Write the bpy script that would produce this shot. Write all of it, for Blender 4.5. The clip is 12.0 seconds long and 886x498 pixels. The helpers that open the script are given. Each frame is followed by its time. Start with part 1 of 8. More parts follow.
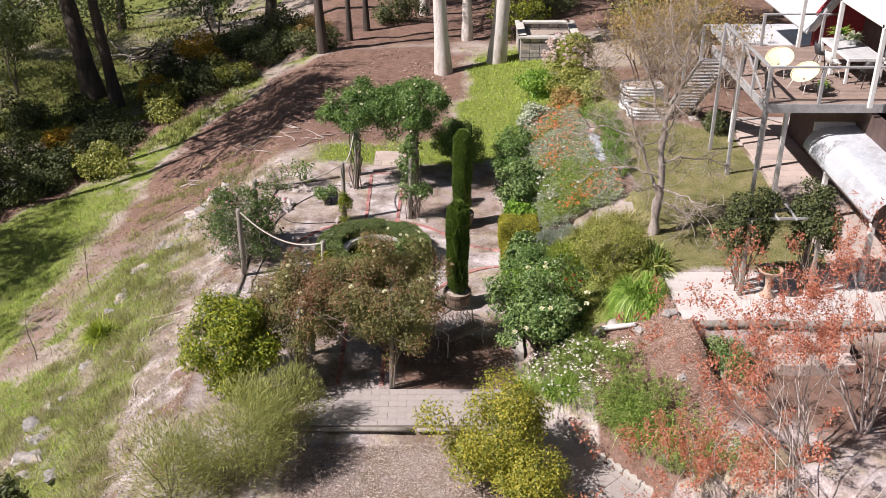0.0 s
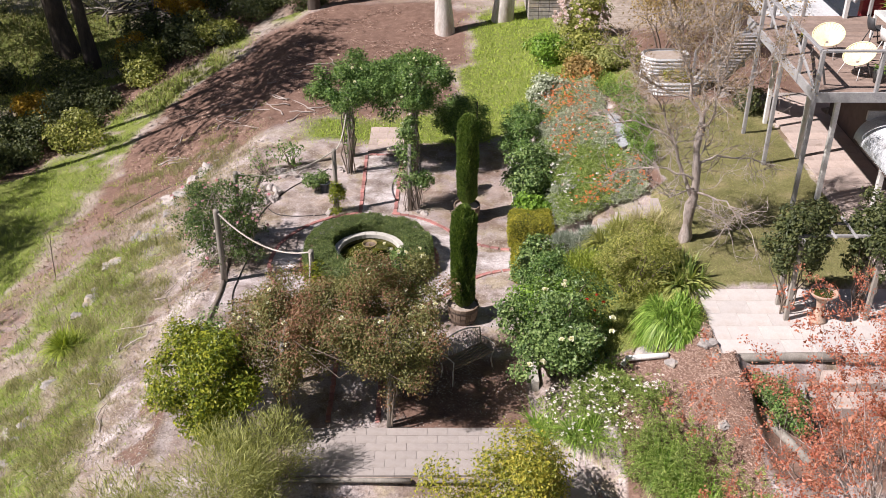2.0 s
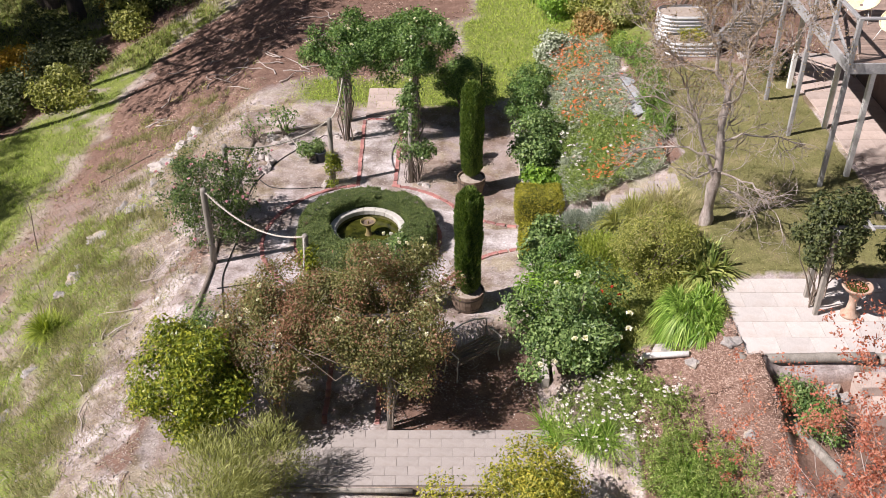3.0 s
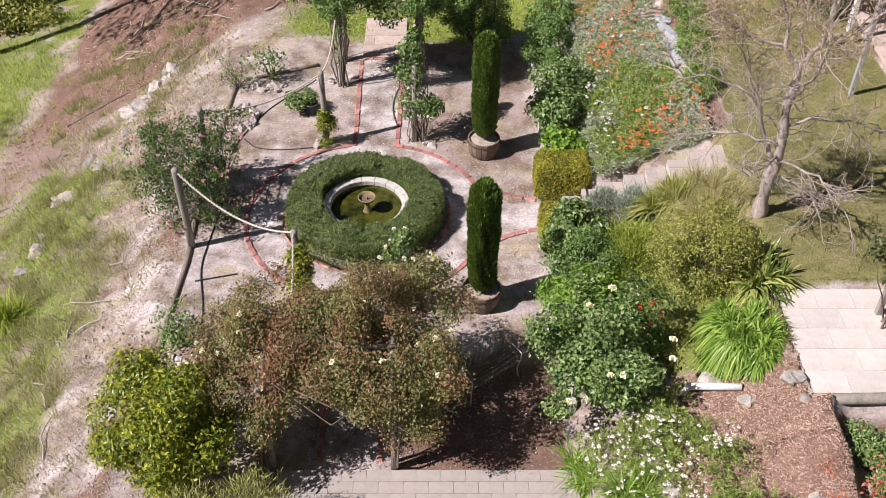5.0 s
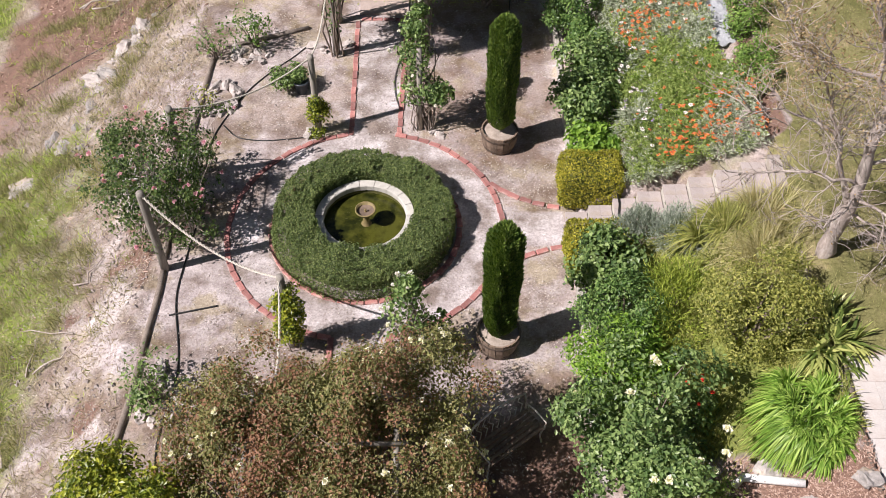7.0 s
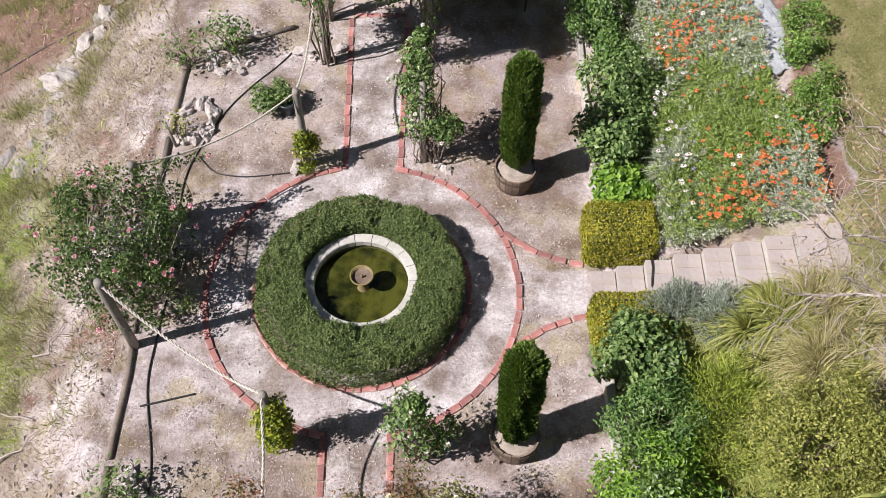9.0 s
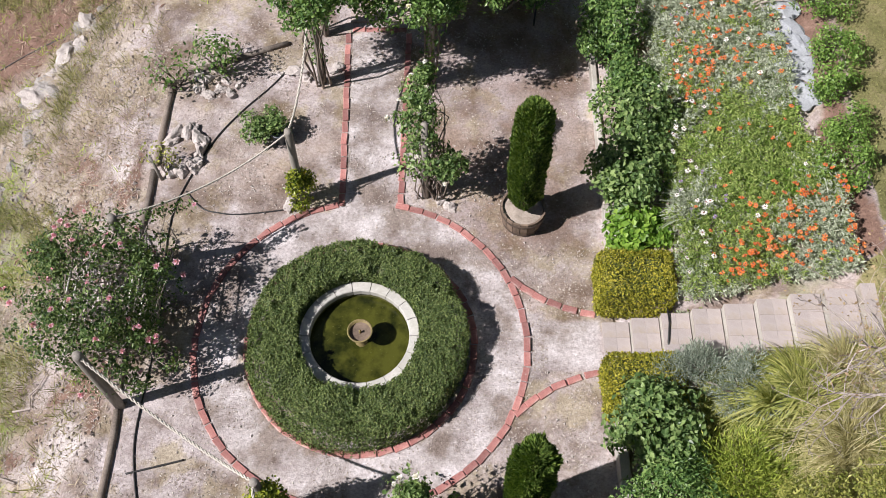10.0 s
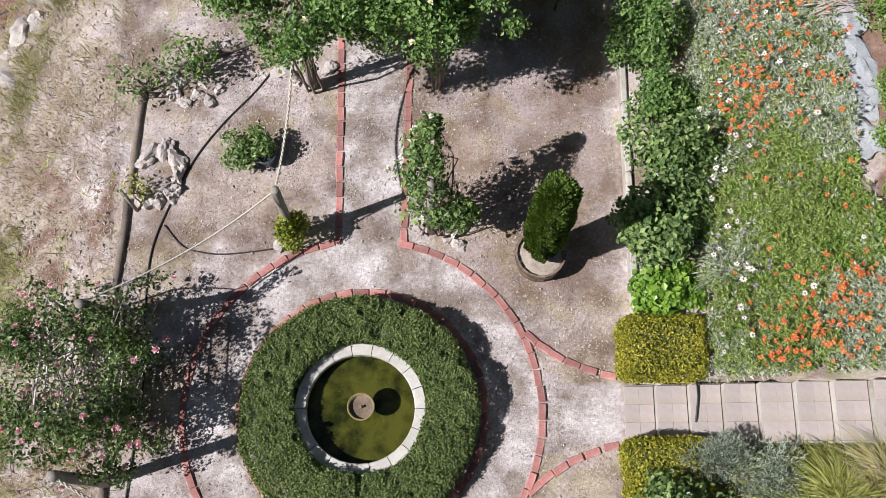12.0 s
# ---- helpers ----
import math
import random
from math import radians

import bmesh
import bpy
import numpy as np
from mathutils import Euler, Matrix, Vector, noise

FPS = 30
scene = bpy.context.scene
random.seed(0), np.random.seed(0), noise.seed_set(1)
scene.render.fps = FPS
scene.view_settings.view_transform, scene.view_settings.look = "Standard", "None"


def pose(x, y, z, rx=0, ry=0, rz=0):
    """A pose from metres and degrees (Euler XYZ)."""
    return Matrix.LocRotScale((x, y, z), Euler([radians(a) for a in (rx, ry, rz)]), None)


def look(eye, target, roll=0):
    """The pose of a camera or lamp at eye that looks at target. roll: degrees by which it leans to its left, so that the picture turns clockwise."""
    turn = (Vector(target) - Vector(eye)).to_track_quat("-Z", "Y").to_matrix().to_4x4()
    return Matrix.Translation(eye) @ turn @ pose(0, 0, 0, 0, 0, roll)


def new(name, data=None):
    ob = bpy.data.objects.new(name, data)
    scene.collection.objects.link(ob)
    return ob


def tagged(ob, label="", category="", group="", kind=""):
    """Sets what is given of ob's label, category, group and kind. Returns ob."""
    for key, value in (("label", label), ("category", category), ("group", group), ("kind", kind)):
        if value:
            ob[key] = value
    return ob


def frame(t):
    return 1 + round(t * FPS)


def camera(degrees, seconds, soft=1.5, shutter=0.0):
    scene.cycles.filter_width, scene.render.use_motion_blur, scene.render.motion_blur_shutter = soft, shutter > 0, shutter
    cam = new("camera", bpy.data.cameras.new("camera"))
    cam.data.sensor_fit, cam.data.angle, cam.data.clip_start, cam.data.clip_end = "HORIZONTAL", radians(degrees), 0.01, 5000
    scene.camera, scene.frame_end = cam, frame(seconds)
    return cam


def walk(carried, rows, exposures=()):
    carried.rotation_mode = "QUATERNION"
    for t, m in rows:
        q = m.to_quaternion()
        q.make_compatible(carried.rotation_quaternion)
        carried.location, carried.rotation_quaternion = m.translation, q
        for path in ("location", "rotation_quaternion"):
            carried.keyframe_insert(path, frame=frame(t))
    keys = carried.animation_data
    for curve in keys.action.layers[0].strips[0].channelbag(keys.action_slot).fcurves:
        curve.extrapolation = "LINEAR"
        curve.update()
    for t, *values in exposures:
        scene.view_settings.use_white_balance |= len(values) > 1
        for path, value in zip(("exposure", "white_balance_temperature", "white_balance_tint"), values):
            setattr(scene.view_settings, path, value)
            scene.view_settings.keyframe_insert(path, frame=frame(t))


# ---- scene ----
cam = camera(48.3, 12.0, 0.5)
METRES, EYE, TILT, LEAN, TURN = 23.0, 12.97, -27.0, 0.0, 0.0
ROWS = [
    (0.0, 0.0, 0.0, 0.0, -0.0, 0.0, -0.0),
    (0.5, -0.0009, 0.0305, 0.0178, -0.02, -0.82, -0.02),
    (1.0, -0.0018, 0.0626, 0.0358, -0.03, -1.63, 0.0),
    (1.5, -0.0035, 0.0955, 0.0538, -0.05, -2.47, 0.01),
    (2.0, -0.0053, 0.1288, 0.0729, -0.09, -3.8, 0.02),
    (2.5, -0.0067, 0.1623, 0.0928, -0.09, -5.68, 0.05),
    (3.0, -0.0081, 0.1968, 0.1121, -0.08, -7.52, 0.06),
    (5.0, -0.0174, 0.3377, 0.1943, -0.14, -15.13, 0.01),
    (5.5, -0.0194, 0.374, 0.2144, -0.13, -17.03, 0.0),
    (6.0, -0.0212, 0.4107, 0.2349, -0.11, -18.92, -0.02),
    (6.5, -0.0228, 0.448, 0.2554, -0.1, -20.8, -0.03),
    (7.0, -0.0246, 0.4852, 0.2764, -0.09, -22.69, -0.03),
    (9.0, -0.0288, 0.6359, 0.3606, -0.03, -30.13, 0.01),
    (9.5, -0.0296, 0.6743, 0.3823, 0.02, -32.01, 0.0),
    (10.0, -0.0307, 0.7122, 0.4027, 0.02, -33.78, -0.03),
    (10.5, -0.0311, 0.7513, 0.4244, 0.06, -36.16, -0.02),
    (11.0, -0.0323, 0.7905, 0.4459, 0.06, -39.28, -0.01),
    (11.5, -0.0338, 0.8281, 0.4661, 0.04, -42.37, -0.01),
    (12.0, -0.0355, 0.8711, 0.4895, 0.05, -45.92, -0.02),
]
walk(cam, [(t, pose(0, 0, EYE, TILT, LEAN, TURN) @ pose(METRES * x, METRES * y, METRES * z, 90 + pitch, roll, yaw)) for t, x, y, z, yaw, pitch, roll in ROWS],
     exposures=[(0.0, 0.57, 6480, 19.5), (7.0, 0.56, 6460, 19), (9.0, 0.52, 6300, 17), (10.5, 0.43, 6250, 15), (12.0, 0.42, 6200, 14.5)])

# ---- world, sun ----
SUN_TO = Vector((-0.938, -0.345, 1.06)).normalized()
world = bpy.data.worlds.new("sky")
scene.world = world
world.use_nodes = True
wn = world.node_tree.nodes
wn.clear()
sky = wn.new("ShaderNodeTexSky")
sky.sky_type, sky.sun_disc = "NISHITA", False
sky.sun_elevation = math.asin(SUN_TO.z)
sky.sun_rotation = math.atan2(SUN_TO.x, SUN_TO.y)
bg = wn.new("ShaderNodeBackground")
bg.inputs["Strength"].default_value = 0.028
wo = wn.new("ShaderNodeOutputWorld")
world.node_tree.links.new(sky.outputs[0], bg.inputs[0])
world.node_tree.links.new(bg.outputs[0], wo.inputs[0])
sun_data = bpy.data.lights.new("sun", "SUN")
sun_data.energy, sun_data.angle, sun_data.color = 5.0, radians(0.55), (1.0, 0.955, 0.89)
sun = new("sun", sun_data)
sun.matrix_world = look((0, 0, 60), tuple(Vector((0, 0, 60)) - SUN_TO))


# ---- materials ----
def nodes_of(name):
    m = bpy.data.materials.new(name)
    m.use_nodes = True
    nt = m.node_tree
    nt.nodes.clear()
    out = nt.nodes.new("ShaderNodeOutputMaterial")
    return m, nt, out


def ramp(nt, fac, stops):
    r = nt.nodes.new("ShaderNodeValToRGB")
    while len(r.color_ramp.elements) < len(stops):
        r.color_ramp.elements.new(0.5)
    for e, (p, c) in zip(r.color_ramp.elements, stops):
        e.position, e.color = p, (*c, 1)
    nt.links.new(fac, r.inputs[0])
    return r.outputs[0]


def noise_tex(nt, scale, detail=4.0, rough=0.6, vec=None):
    n = nt.nodes.new("ShaderNodeTexNoise")
    n.inputs["Scale"].default_value = scale
    n.inputs["Detail"].default_value = detail
    n.inputs["Roughness"].default_value = rough
    if vec is not None:
        nt.links.new(vec, n.inputs["Vector"])
    return n.outputs["Fac"]


def mixc(nt, fac, a, b, mode="MIX"):
    m = nt.nodes.new("ShaderNodeMix")
    m.data_type, m.blend_type = "RGBA", mode
    for sock, val in ((m.inputs[0], fac), (m.inputs[6], a), (m.inputs[7], b)):
        if isinstance(val, (int, float)):
            sock.default_value = val
        elif isinstance(val, tuple):
            sock.default_value = (*val, 1)
        else:
            nt.links.new(val, sock)
    return m.outputs[2]


def mathn(nt, op, a, b=0.5, clamp=False):
    m = nt.nodes.new("ShaderNodeMath")
    m.operation, m.use_clamp = op, clamp
    for sock, val in ((m.inputs[0], a), (m.inputs[1], b)):
        if isinstance(val, (int, float)):
            sock.default_value = val
        else:
            nt.links.new(val, sock)
    return m.outputs[0]


def bump_of(nt, height, strength, dist):
    b = nt.nodes.new("ShaderNodeBump")
    b.inputs["Strength"].default_value, b.inputs["Distance"].default_value = strength, dist
    nt.links.new(height, b.inputs["Height"])
    return b.outputs[0]


def solid(name, c1, c2, scale=8.0, rough=0.8, metal=0.0, bump=0.3, dist=0.01, fine=60.0, vary=0.25, stretch=None, stain=None, fleck=0.55):
    """A surface with two scales of variation, a little change from piece to piece, and relief."""
    m, nt, out = nodes_of(name)
    p = nt.nodes.new("ShaderNodeBsdfPrincipled")
    tc = nt.nodes.new("ShaderNodeTexCoord")
    vec = tc.outputs["Object"]
    if stretch:
        mp = nt.nodes.new("ShaderNodeMapping")
        mp.inputs["Scale"].default_value = stretch
        nt.links.new(vec, mp.inputs["Vector"])
        vec = mp.outputs[0]
    big = noise_tex(nt, scale, 5, 0.65, vec)
    small = noise_tex(nt, fine, 3, 0.7, vec)
    col = ramp(nt, big, [(0.3, c1), (0.7, c2)])
    col = mixc(nt, fleck, col, ramp(nt, small, [(0.25, (0.45, 0.45, 0.45)), (0.75, (1.3, 1.3, 1.3))]), "MULTIPLY")
    if stain:
        st = ramp(nt, noise_tex(nt, scale * 0.45, 6, 0.75, vec), [(0.5, (0, 0, 0)), (0.66, (1, 1, 1))])
        col = mixc(nt, st, col, stain)
    if vary:
        oi = nt.nodes.new("ShaderNodeObjectInfo")
        col = mixc(nt, 1.0, col, ramp(nt, oi.outputs["Random"], [(0, (1 - vary,) * 3), (1, (1 + vary, 1 + vary * 0.9, 1 + vary * 0.8))]), "MULTIPLY")
    nt.links.new(col, p.inputs["Base Color"])
    p.inputs["Roughness"].default_value, p.inputs["Metallic"].default_value = rough, metal
    nt.links.new(bump_of(nt, mixc(nt, 0.5, big, small), bump, dist), p.inputs["Normal"])
    nt.links.new(p.outputs[0], out.inputs[0])
    return m


def leaf_mat(name, dark, mid, light, trans=0.3, rough=0.45, dead=None, scale=1.6, gain=1.35):
    """Leaves: each one its own tone, drifting over the plant, with light coming through the blade."""
    dark, mid, light = (tuple(min(0.85, c * gain) for c in q) for q in (dark, mid, light))
    m, nt, out = nodes_of(name)
    geo = nt.nodes.new("ShaderNodeNewGeometry")
    tc = nt.nodes.new("ShaderNodeTexCoord")
    drift = noise_tex(nt, scale, 3, 0.6, tc.outputs["Object"])
    f = mathn(nt, "ADD", mathn(nt, "MULTIPLY", geo.outputs["Random Per Island"], 0.65), mathn(nt, "MULTIPLY", drift, 0.45), True)
    col = ramp(nt, f, [(0.15, dark), (0.5, mid), (0.88, light)])
    if dead:
        share, shade = dead
        d = mathn(nt, "ADD", mathn(nt, "MULTIPLY", noise_tex(nt, scale * 0.8, 2, 0.5, tc.outputs["Object"]), 0.9),
                  mathn(nt, "MULTIPLY", geo.outputs["Random Per Island"], 0.35))
        k = ramp(nt, d, [(0.95 - share * 0.7, (0, 0, 0)), (1.03 - share * 0.7, (1, 1, 1))])
        col = mixc(nt, k, col, shade)
    p = nt.nodes.new("ShaderNodeBsdfPrincipled")
    nt.links.new(col, p.inputs["Base Color"])
    p.inputs["Roughness"].default_value = rough
    p.inputs["Specular IOR Level"].default_value = 0.35
    t = nt.nodes.new("ShaderNodeBsdfTranslucent")
    nt.links.new(mixc(nt, 1.0, col, (1.25, 1.3, 0.6), "MULTIPLY"), t.inputs["Color"])
    mx = nt.nodes.new("ShaderNodeMixShader")
    mx.inputs[0].default_value = trans
    nt.links.new(p.outputs[0], mx.inputs[1])
    nt.links.new(t.outputs[0], mx.inputs[2])
    nt.links.new(mx.outputs[0], out.inputs[0])
    return m


M_BRICK = solid("brick_clay", (0.33, 0.135, 0.122), (0.47, 0.245, 0.225), 7, 0.95, 0, 0.6, 0.010, 55, 0.32, stain=(0.45, 0.375, 0.345))
M_STONE = solid("pale_stone", (0.42, 0.41, 0.38), (0.62, 0.61, 0.57), 3, 0.85, 0, 0.25, 0.006, 40, 0.10, stain=(0.40, 0.39, 0.35), fleck=0.25)
M_ROCK = solid("grey_rock", (0.22, 0.205, 0.195), (0.46, 0.44, 0.425), 5, 0.9, 0, 0.8, 0.03, 28, 0.25, stain=(0.40, 0.32, 0.23))
M_SLOPESTONE = solid("slope_stone", (0.25, 0.215, 0.20), (0.44, 0.395, 0.375), 6, 0.95, 0, 0.5, 0.01, 40, 0.0)
M_RUBBLE = solid("pale_rubble", (0.38, 0.335, 0.31), (0.58, 0.535, 0.51), 6, 0.95, 0, 0.5, 0.01, 40, 0.0)
M_SLAB = solid("dusty_slab", (0.32, 0.285, 0.265), (0.46, 0.42, 0.40), 2.2, 0.9, 0, 0.3, 0.006, 60, 0.035, stain=(0.27, 0.235, 0.21))
M_PAVER = solid("paver_beige", (0.36, 0.317, 0.305), (0.47, 0.42, 0.405), 3, 0.9, 0, 0.3, 0.006, 60, 0.06, stain=(0.33, 0.28, 0.23))
M_PAVER2 = solid("paver_grey", (0.40, 0.355, 0.335), (0.50, 0.455, 0.435), 3, 0.9, 0, 0.3, 0.006, 60, 0.12, stain=(0.25, 0.22, 0.19))
M_PAVEPINK = solid("pale_pink_paving", (0.49, 0.455, 0.435), (0.63, 0.60, 0.58), 2.5, 0.9, 0, 0.25, 0.005, 50, 0.08, stain=(0.44, 0.385, 0.35), fleck=0.35)
M_CONC = solid("concrete", (0.40, 0.38, 0.34), (0.57, 0.545, 0.50), 2.5, 0.9, 0, 0.35, 0.008, 50, 0.1, stain=(0.28, 0.25, 0.21))
M_LOG = solid("weathered_log", (0.14, 0.11, 0.09), (0.29, 0.25, 0.215), 5, 0.9, 0, 0.7, 0.01, 40, 0.2, stretch=(1, 1, 1))
M_POST = solid("grey_post_wood", (0.20, 0.185, 0.16), (0.36, 0.335, 0.30), 6, 0.9, 0, 0.5, 0.006, 45, 0.15, stretch=(1, 1, 0.15))
M_DECKPAINT = solid("grey_painted_timber", (0.29, 0.29, 0.30), (0.42, 0.42, 0.42), 5, 0.7, 0, 0.25, 0.004, 40, 0.1)
M_WHITE = solid("white_paint", (0.70, 0.69, 0.68), (0.82, 0.82, 0.80), 4, 0.55, 0, 0.1, 0.002, 40, 0.05)
M_BOARD = solid("deck_boards_brown", (0.23, 0.165, 0.135), (0.34, 0.26, 0.22), 4, 0.8, 0, 0.4, 0.004, 45, 0.15)
M_BARREL = solid("barrel_oak", (0.13, 0.095, 0.07), (0.27, 0.20, 0.15), 7, 0.85, 0, 0.5, 0.006, 50, 0.2, stretch=(1, 1, 0.2))
M_HOOP = solid("rusty_hoop", (0.10, 0.085, 0.075), (0.20, 0.15, 0.12), 10, 0.6, 0.6, 0.3, 0.003, 60, 0.1)
M_SOIL = solid("dry_potting_soil", (0.30, 0.25, 0.205), (0.47, 0.40, 0.345), 9, 1.0, 0, 0.9, 0.02, 45, 0.0)
M_BARK = solid("grey_brown_bark", (0.13, 0.10, 0.08), (0.29, 0.24, 0.195), 5, 0.95, 0, 0.8, 0.02, 25, 0.15, stretch=(1, 1, 0.3))
M_DARKBARK = solid("dark_bark", (0.045, 0.035, 0.03), (0.11, 0.088, 0.072), 4, 0.95, 0, 0.9, 0.03, 20, 0.15, stretch=(1, 1, 0.2))
M_GUM = solid("pale_gum_bark", (0.52, 0.49, 0.46), (0.76, 0.73, 0.70), 1.4, 0.8, 0, 0.4, 0.02, 14, 0.1, stretch=(1, 1, 0.25), stain=(0.33, 0.26, 0.20))
M_BARE = solid("pale_bare_bark", (0.29, 0.235, 0.205), (0.57, 0.51, 0.47), 4, 0.9, 0, 0.6, 0.01, 30, 0.1, stretch=(1, 1, 0.3))
M_REDTWIG = solid("grey_red_twig", (0.38, 0.31, 0.285), (0.60, 0.52, 0.485), 5, 0.85, 0, 0.3, 0.004, 40, 0.1)
M_ROPE = solid("pale_rope", (0.45, 0.42, 0.36), (0.66, 0.62, 0.55), 30, 0.95, 0, 0.6, 0.006, 90, 0.0)
M_HOSE = solid("black_hose", (0.012, 0.012, 0.012), (0.03, 0.03, 0.03), 10, 0.5, 0, 0.1, 0.002, 60, 0.0)
M_IRONW = solid("white_iron", (0.50, 0.48, 0.45), (0.72, 0.70, 0.66), 14, 0.6, 0.0, 0.2, 0.002, 60, 0.0, stain=(0.3, 0.22, 0.17))
M_GALV = solid("galvanised_steel", (0.60, 0.61, 0.62), (0.74, 0.75, 0.76), 3, 0.42, 0.25, 0.05, 0.002, 30, 0.06)
M_ZINC = solid("weathered_zinc_sheet", (0.60, 0.64, 0.69), (0.76, 0.79, 0.82), 2.0, 0.40, 0.35, 0.05, 0.002, 30, 0.05, stain=(0.45, 0.45, 0.46))
M_ROOFW = solid("pale_metal_roof", (0.66, 0.68, 0.71), (0.80, 0.81, 0.83), 1.2, 0.5, 0.15, 0.05, 0.002, 20, 0.05)
M_REDWALL = solid("red_weatherboard", (0.26, 0.028, 0.04), (0.36, 0.045, 0.055), 3, 0.6, 0, 0.1, 0.003, 30, 0.06)
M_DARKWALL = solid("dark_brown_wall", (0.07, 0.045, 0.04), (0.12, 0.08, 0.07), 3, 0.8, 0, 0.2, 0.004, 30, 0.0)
M_YELLOW = solid("yellow_cord", (0.78, 0.70, 0.42), (0.84, 0.78, 0.54), 10, 0.5, 0, 0.1, 0.002, 50, 0.0)
M_TABLE = solid("pale_grey_tabletop", (0.45, 0.46, 0.48), (0.60, 0.61, 0.62), 4, 0.6, 0, 0.1, 0.002, 50, 0.0)
M_BLACK = solid("black_plastic", (0.02, 0.02, 0.02), (0.05, 0.05, 0.05), 8, 0.5, 0, 0.1, 0.002, 50, 0.0)
M_BRICKPAVE = solid("worn_brick_paving", (0.42, 0.335, 0.295), (0.57, 0.48, 0.435), 4, 0.9, 0, 0.3, 0.005, 50, 0.12, stain=(0.34, 0.27, 0.23))
M_TERRA = solid("weathered_terracotta", (0.42, 0.27, 0.19), (0.58, 0.44, 0.35), 7, 0.9, 0, 0.3, 0.005, 50, 0.0)
M_BRONZE = solid("mossy_fountain_stone", (0.15, 0.115, 0.05), (0.29, 0.225, 0.09), 9, 0.7, 0, 0.5, 0.006, 50, 0.0, stain=(0.13, 0.13, 0.03))
M_POOL = solid("algae_basin", (0.05, 0.055, 0.012), (0.13, 0.12, 0.03), 4, 0.9, 0, 0.3, 0.01, 30, 0.0)
M_DARKPOT = solid("dark_blue_pot", (0.03, 0.04, 0.055), (0.07, 0.085, 0.10), 6, 0.35, 0, 0.1, 0.002, 40, 0.0)
M_TRAMP = solid("dark_screen", (0.03, 0.032, 0.035), (0.07, 0.07, 0.075), 6, 0.6, 0, 0.1, 0.002, 40, 0.0)
M_FRUIT = solid("grey_slate", (0.30, 0.32, 0.35), (0.43, 0.45, 0.48), 4, 0.85, 0, 0.4, 0.01, 40, 0.1)

L_BOX = leaf_mat("box_hedge_leaf", (0.032, 0.054, 0.017), (0.082, 0.120, 0.037), (0.175, 0.215, 0.074), 0.22, scale=4.5)
L_GOLD = leaf_mat("golden_hedge_leaf", (0.07, 0.085, 0.008), (0.20, 0.20, 0.022), (0.40, 0.36, 0.05), 0.25)
L_CYP = leaf_mat("cypress_spray", (0.030, 0.060, 0.014), (0.085, 0.145, 0.028), (0.19, 0.255, 0.052), 0.15, 0.6)
L_ROSE = leaf_mat("rose_leaf", (0.026, 0.062, 0.018), (0.078, 0.145, 0.038), (0.19, 0.28, 0.085), 0.28, 0.38)
L_ROSEDARK = leaf_mat("dark_rose_leaf", (0.020, 0.046, 0.014), (0.066, 0.115, 0.032), (0.19, 0.26, 0.085), 0.25, 0.42, gain=1.05)
L_ROSEB = leaf_mat("bluish_rose_leaf", (0.030, 0.062, 0.021), (0.090, 0.148, 0.046), (0.23, 0.31, 0.115), 0.28, 0.38)
L_ROSEBROWN = leaf_mat("russet_rose_leaf", (0.070, 0.080, 0.028), (0.155, 0.155, 0.058), (0.28, 0.275, 0.11), 0.30, 0.45, dead=(0.44, (0.31, 0.17, 0.105)), scale=1.05)
L_BRIGHT = leaf_mat("bright_leaf", (0.05, 0.11, 0.015), (0.12, 0.22, 0.03), (0.24, 0.36, 0.06), 0.32, 0.4)
L_SMALL = leaf_mat("glossy_small_leaf", (0.045, 0.09, 0.016), (0.105, 0.185, 0.036), (0.22, 0.33, 0.08), 0.3, 0.4)
L_CITRUS = leaf_mat("citrus_leaf", (0.036, 0.062, 0.009), (0.12, 0.155, 0.016), (0.30, 0.31, 0.035), 0.28, 0.35)
L_YELLOW = leaf_mat("yellowing_leaf", (0.07, 0.10, 0.016), (0.20, 0.21, 0.03), (0.40, 0.35, 0.06), 0.32, 0.42)
L_FEATHER = leaf_mat("feathery_leaf", (0.115, 0.135, 0.042), (0.225, 0.24, 0.086), (0.36, 0.365, 0.145), 0.3, 0.6)
L_GREY = leaf_mat("silver_leaf", (0.13, 0.155, 0.095), (0.25, 0.285, 0.205), (0.43, 0.455, 0.375), 0.2, 0.7)
L_OLIVE = leaf_mat("olive_leaf", (0.07, 0.09, 0.016), (0.175, 0.192, 0.042), (0.34, 0.335, 0.10), 0.28, 0.45)
L_LAVENDER = leaf_mat("lavender_leaf", (0.09, 0.12, 0.09), (0.19, 0.225, 0.18), (0.34, 0.37, 0.325), 0.2, 0.7)
L_LIME = leaf_mat("lime_grass_blade", (0.09, 0.11, 0.024), (0.20, 0.22, 0.055), (0.37, 0.36, 0.13), 0.3, 0.5)
L_LIMESH = leaf_mat("lime_shrub_leaf", (0.085, 0.125, 0.016), (0.19, 0.245, 0.035), (0.35, 0.39, 0.08), 0.3, 0.5)
L_PALEGRASS = leaf_mat("pale_grass_blade", (0.17, 0.155, 0.06), (0.29, 0.265, 0.12), (0.46, 0.42, 0.26), 0.3, 0.6)
L_STRAP = leaf_mat("strap_leaf", (0.045, 0.10, 0.014), (0.14, 0.245, 0.036), (0.33, 0.43, 0.11), 0.3, 0.4)
L_FLAX = leaf_mat("dark_strap_leaf", (0.035, 0.065, 0.016), (0.12, 0.165, 0.04), (0.36, 0.38, 0.13), 0.2, 0.3)
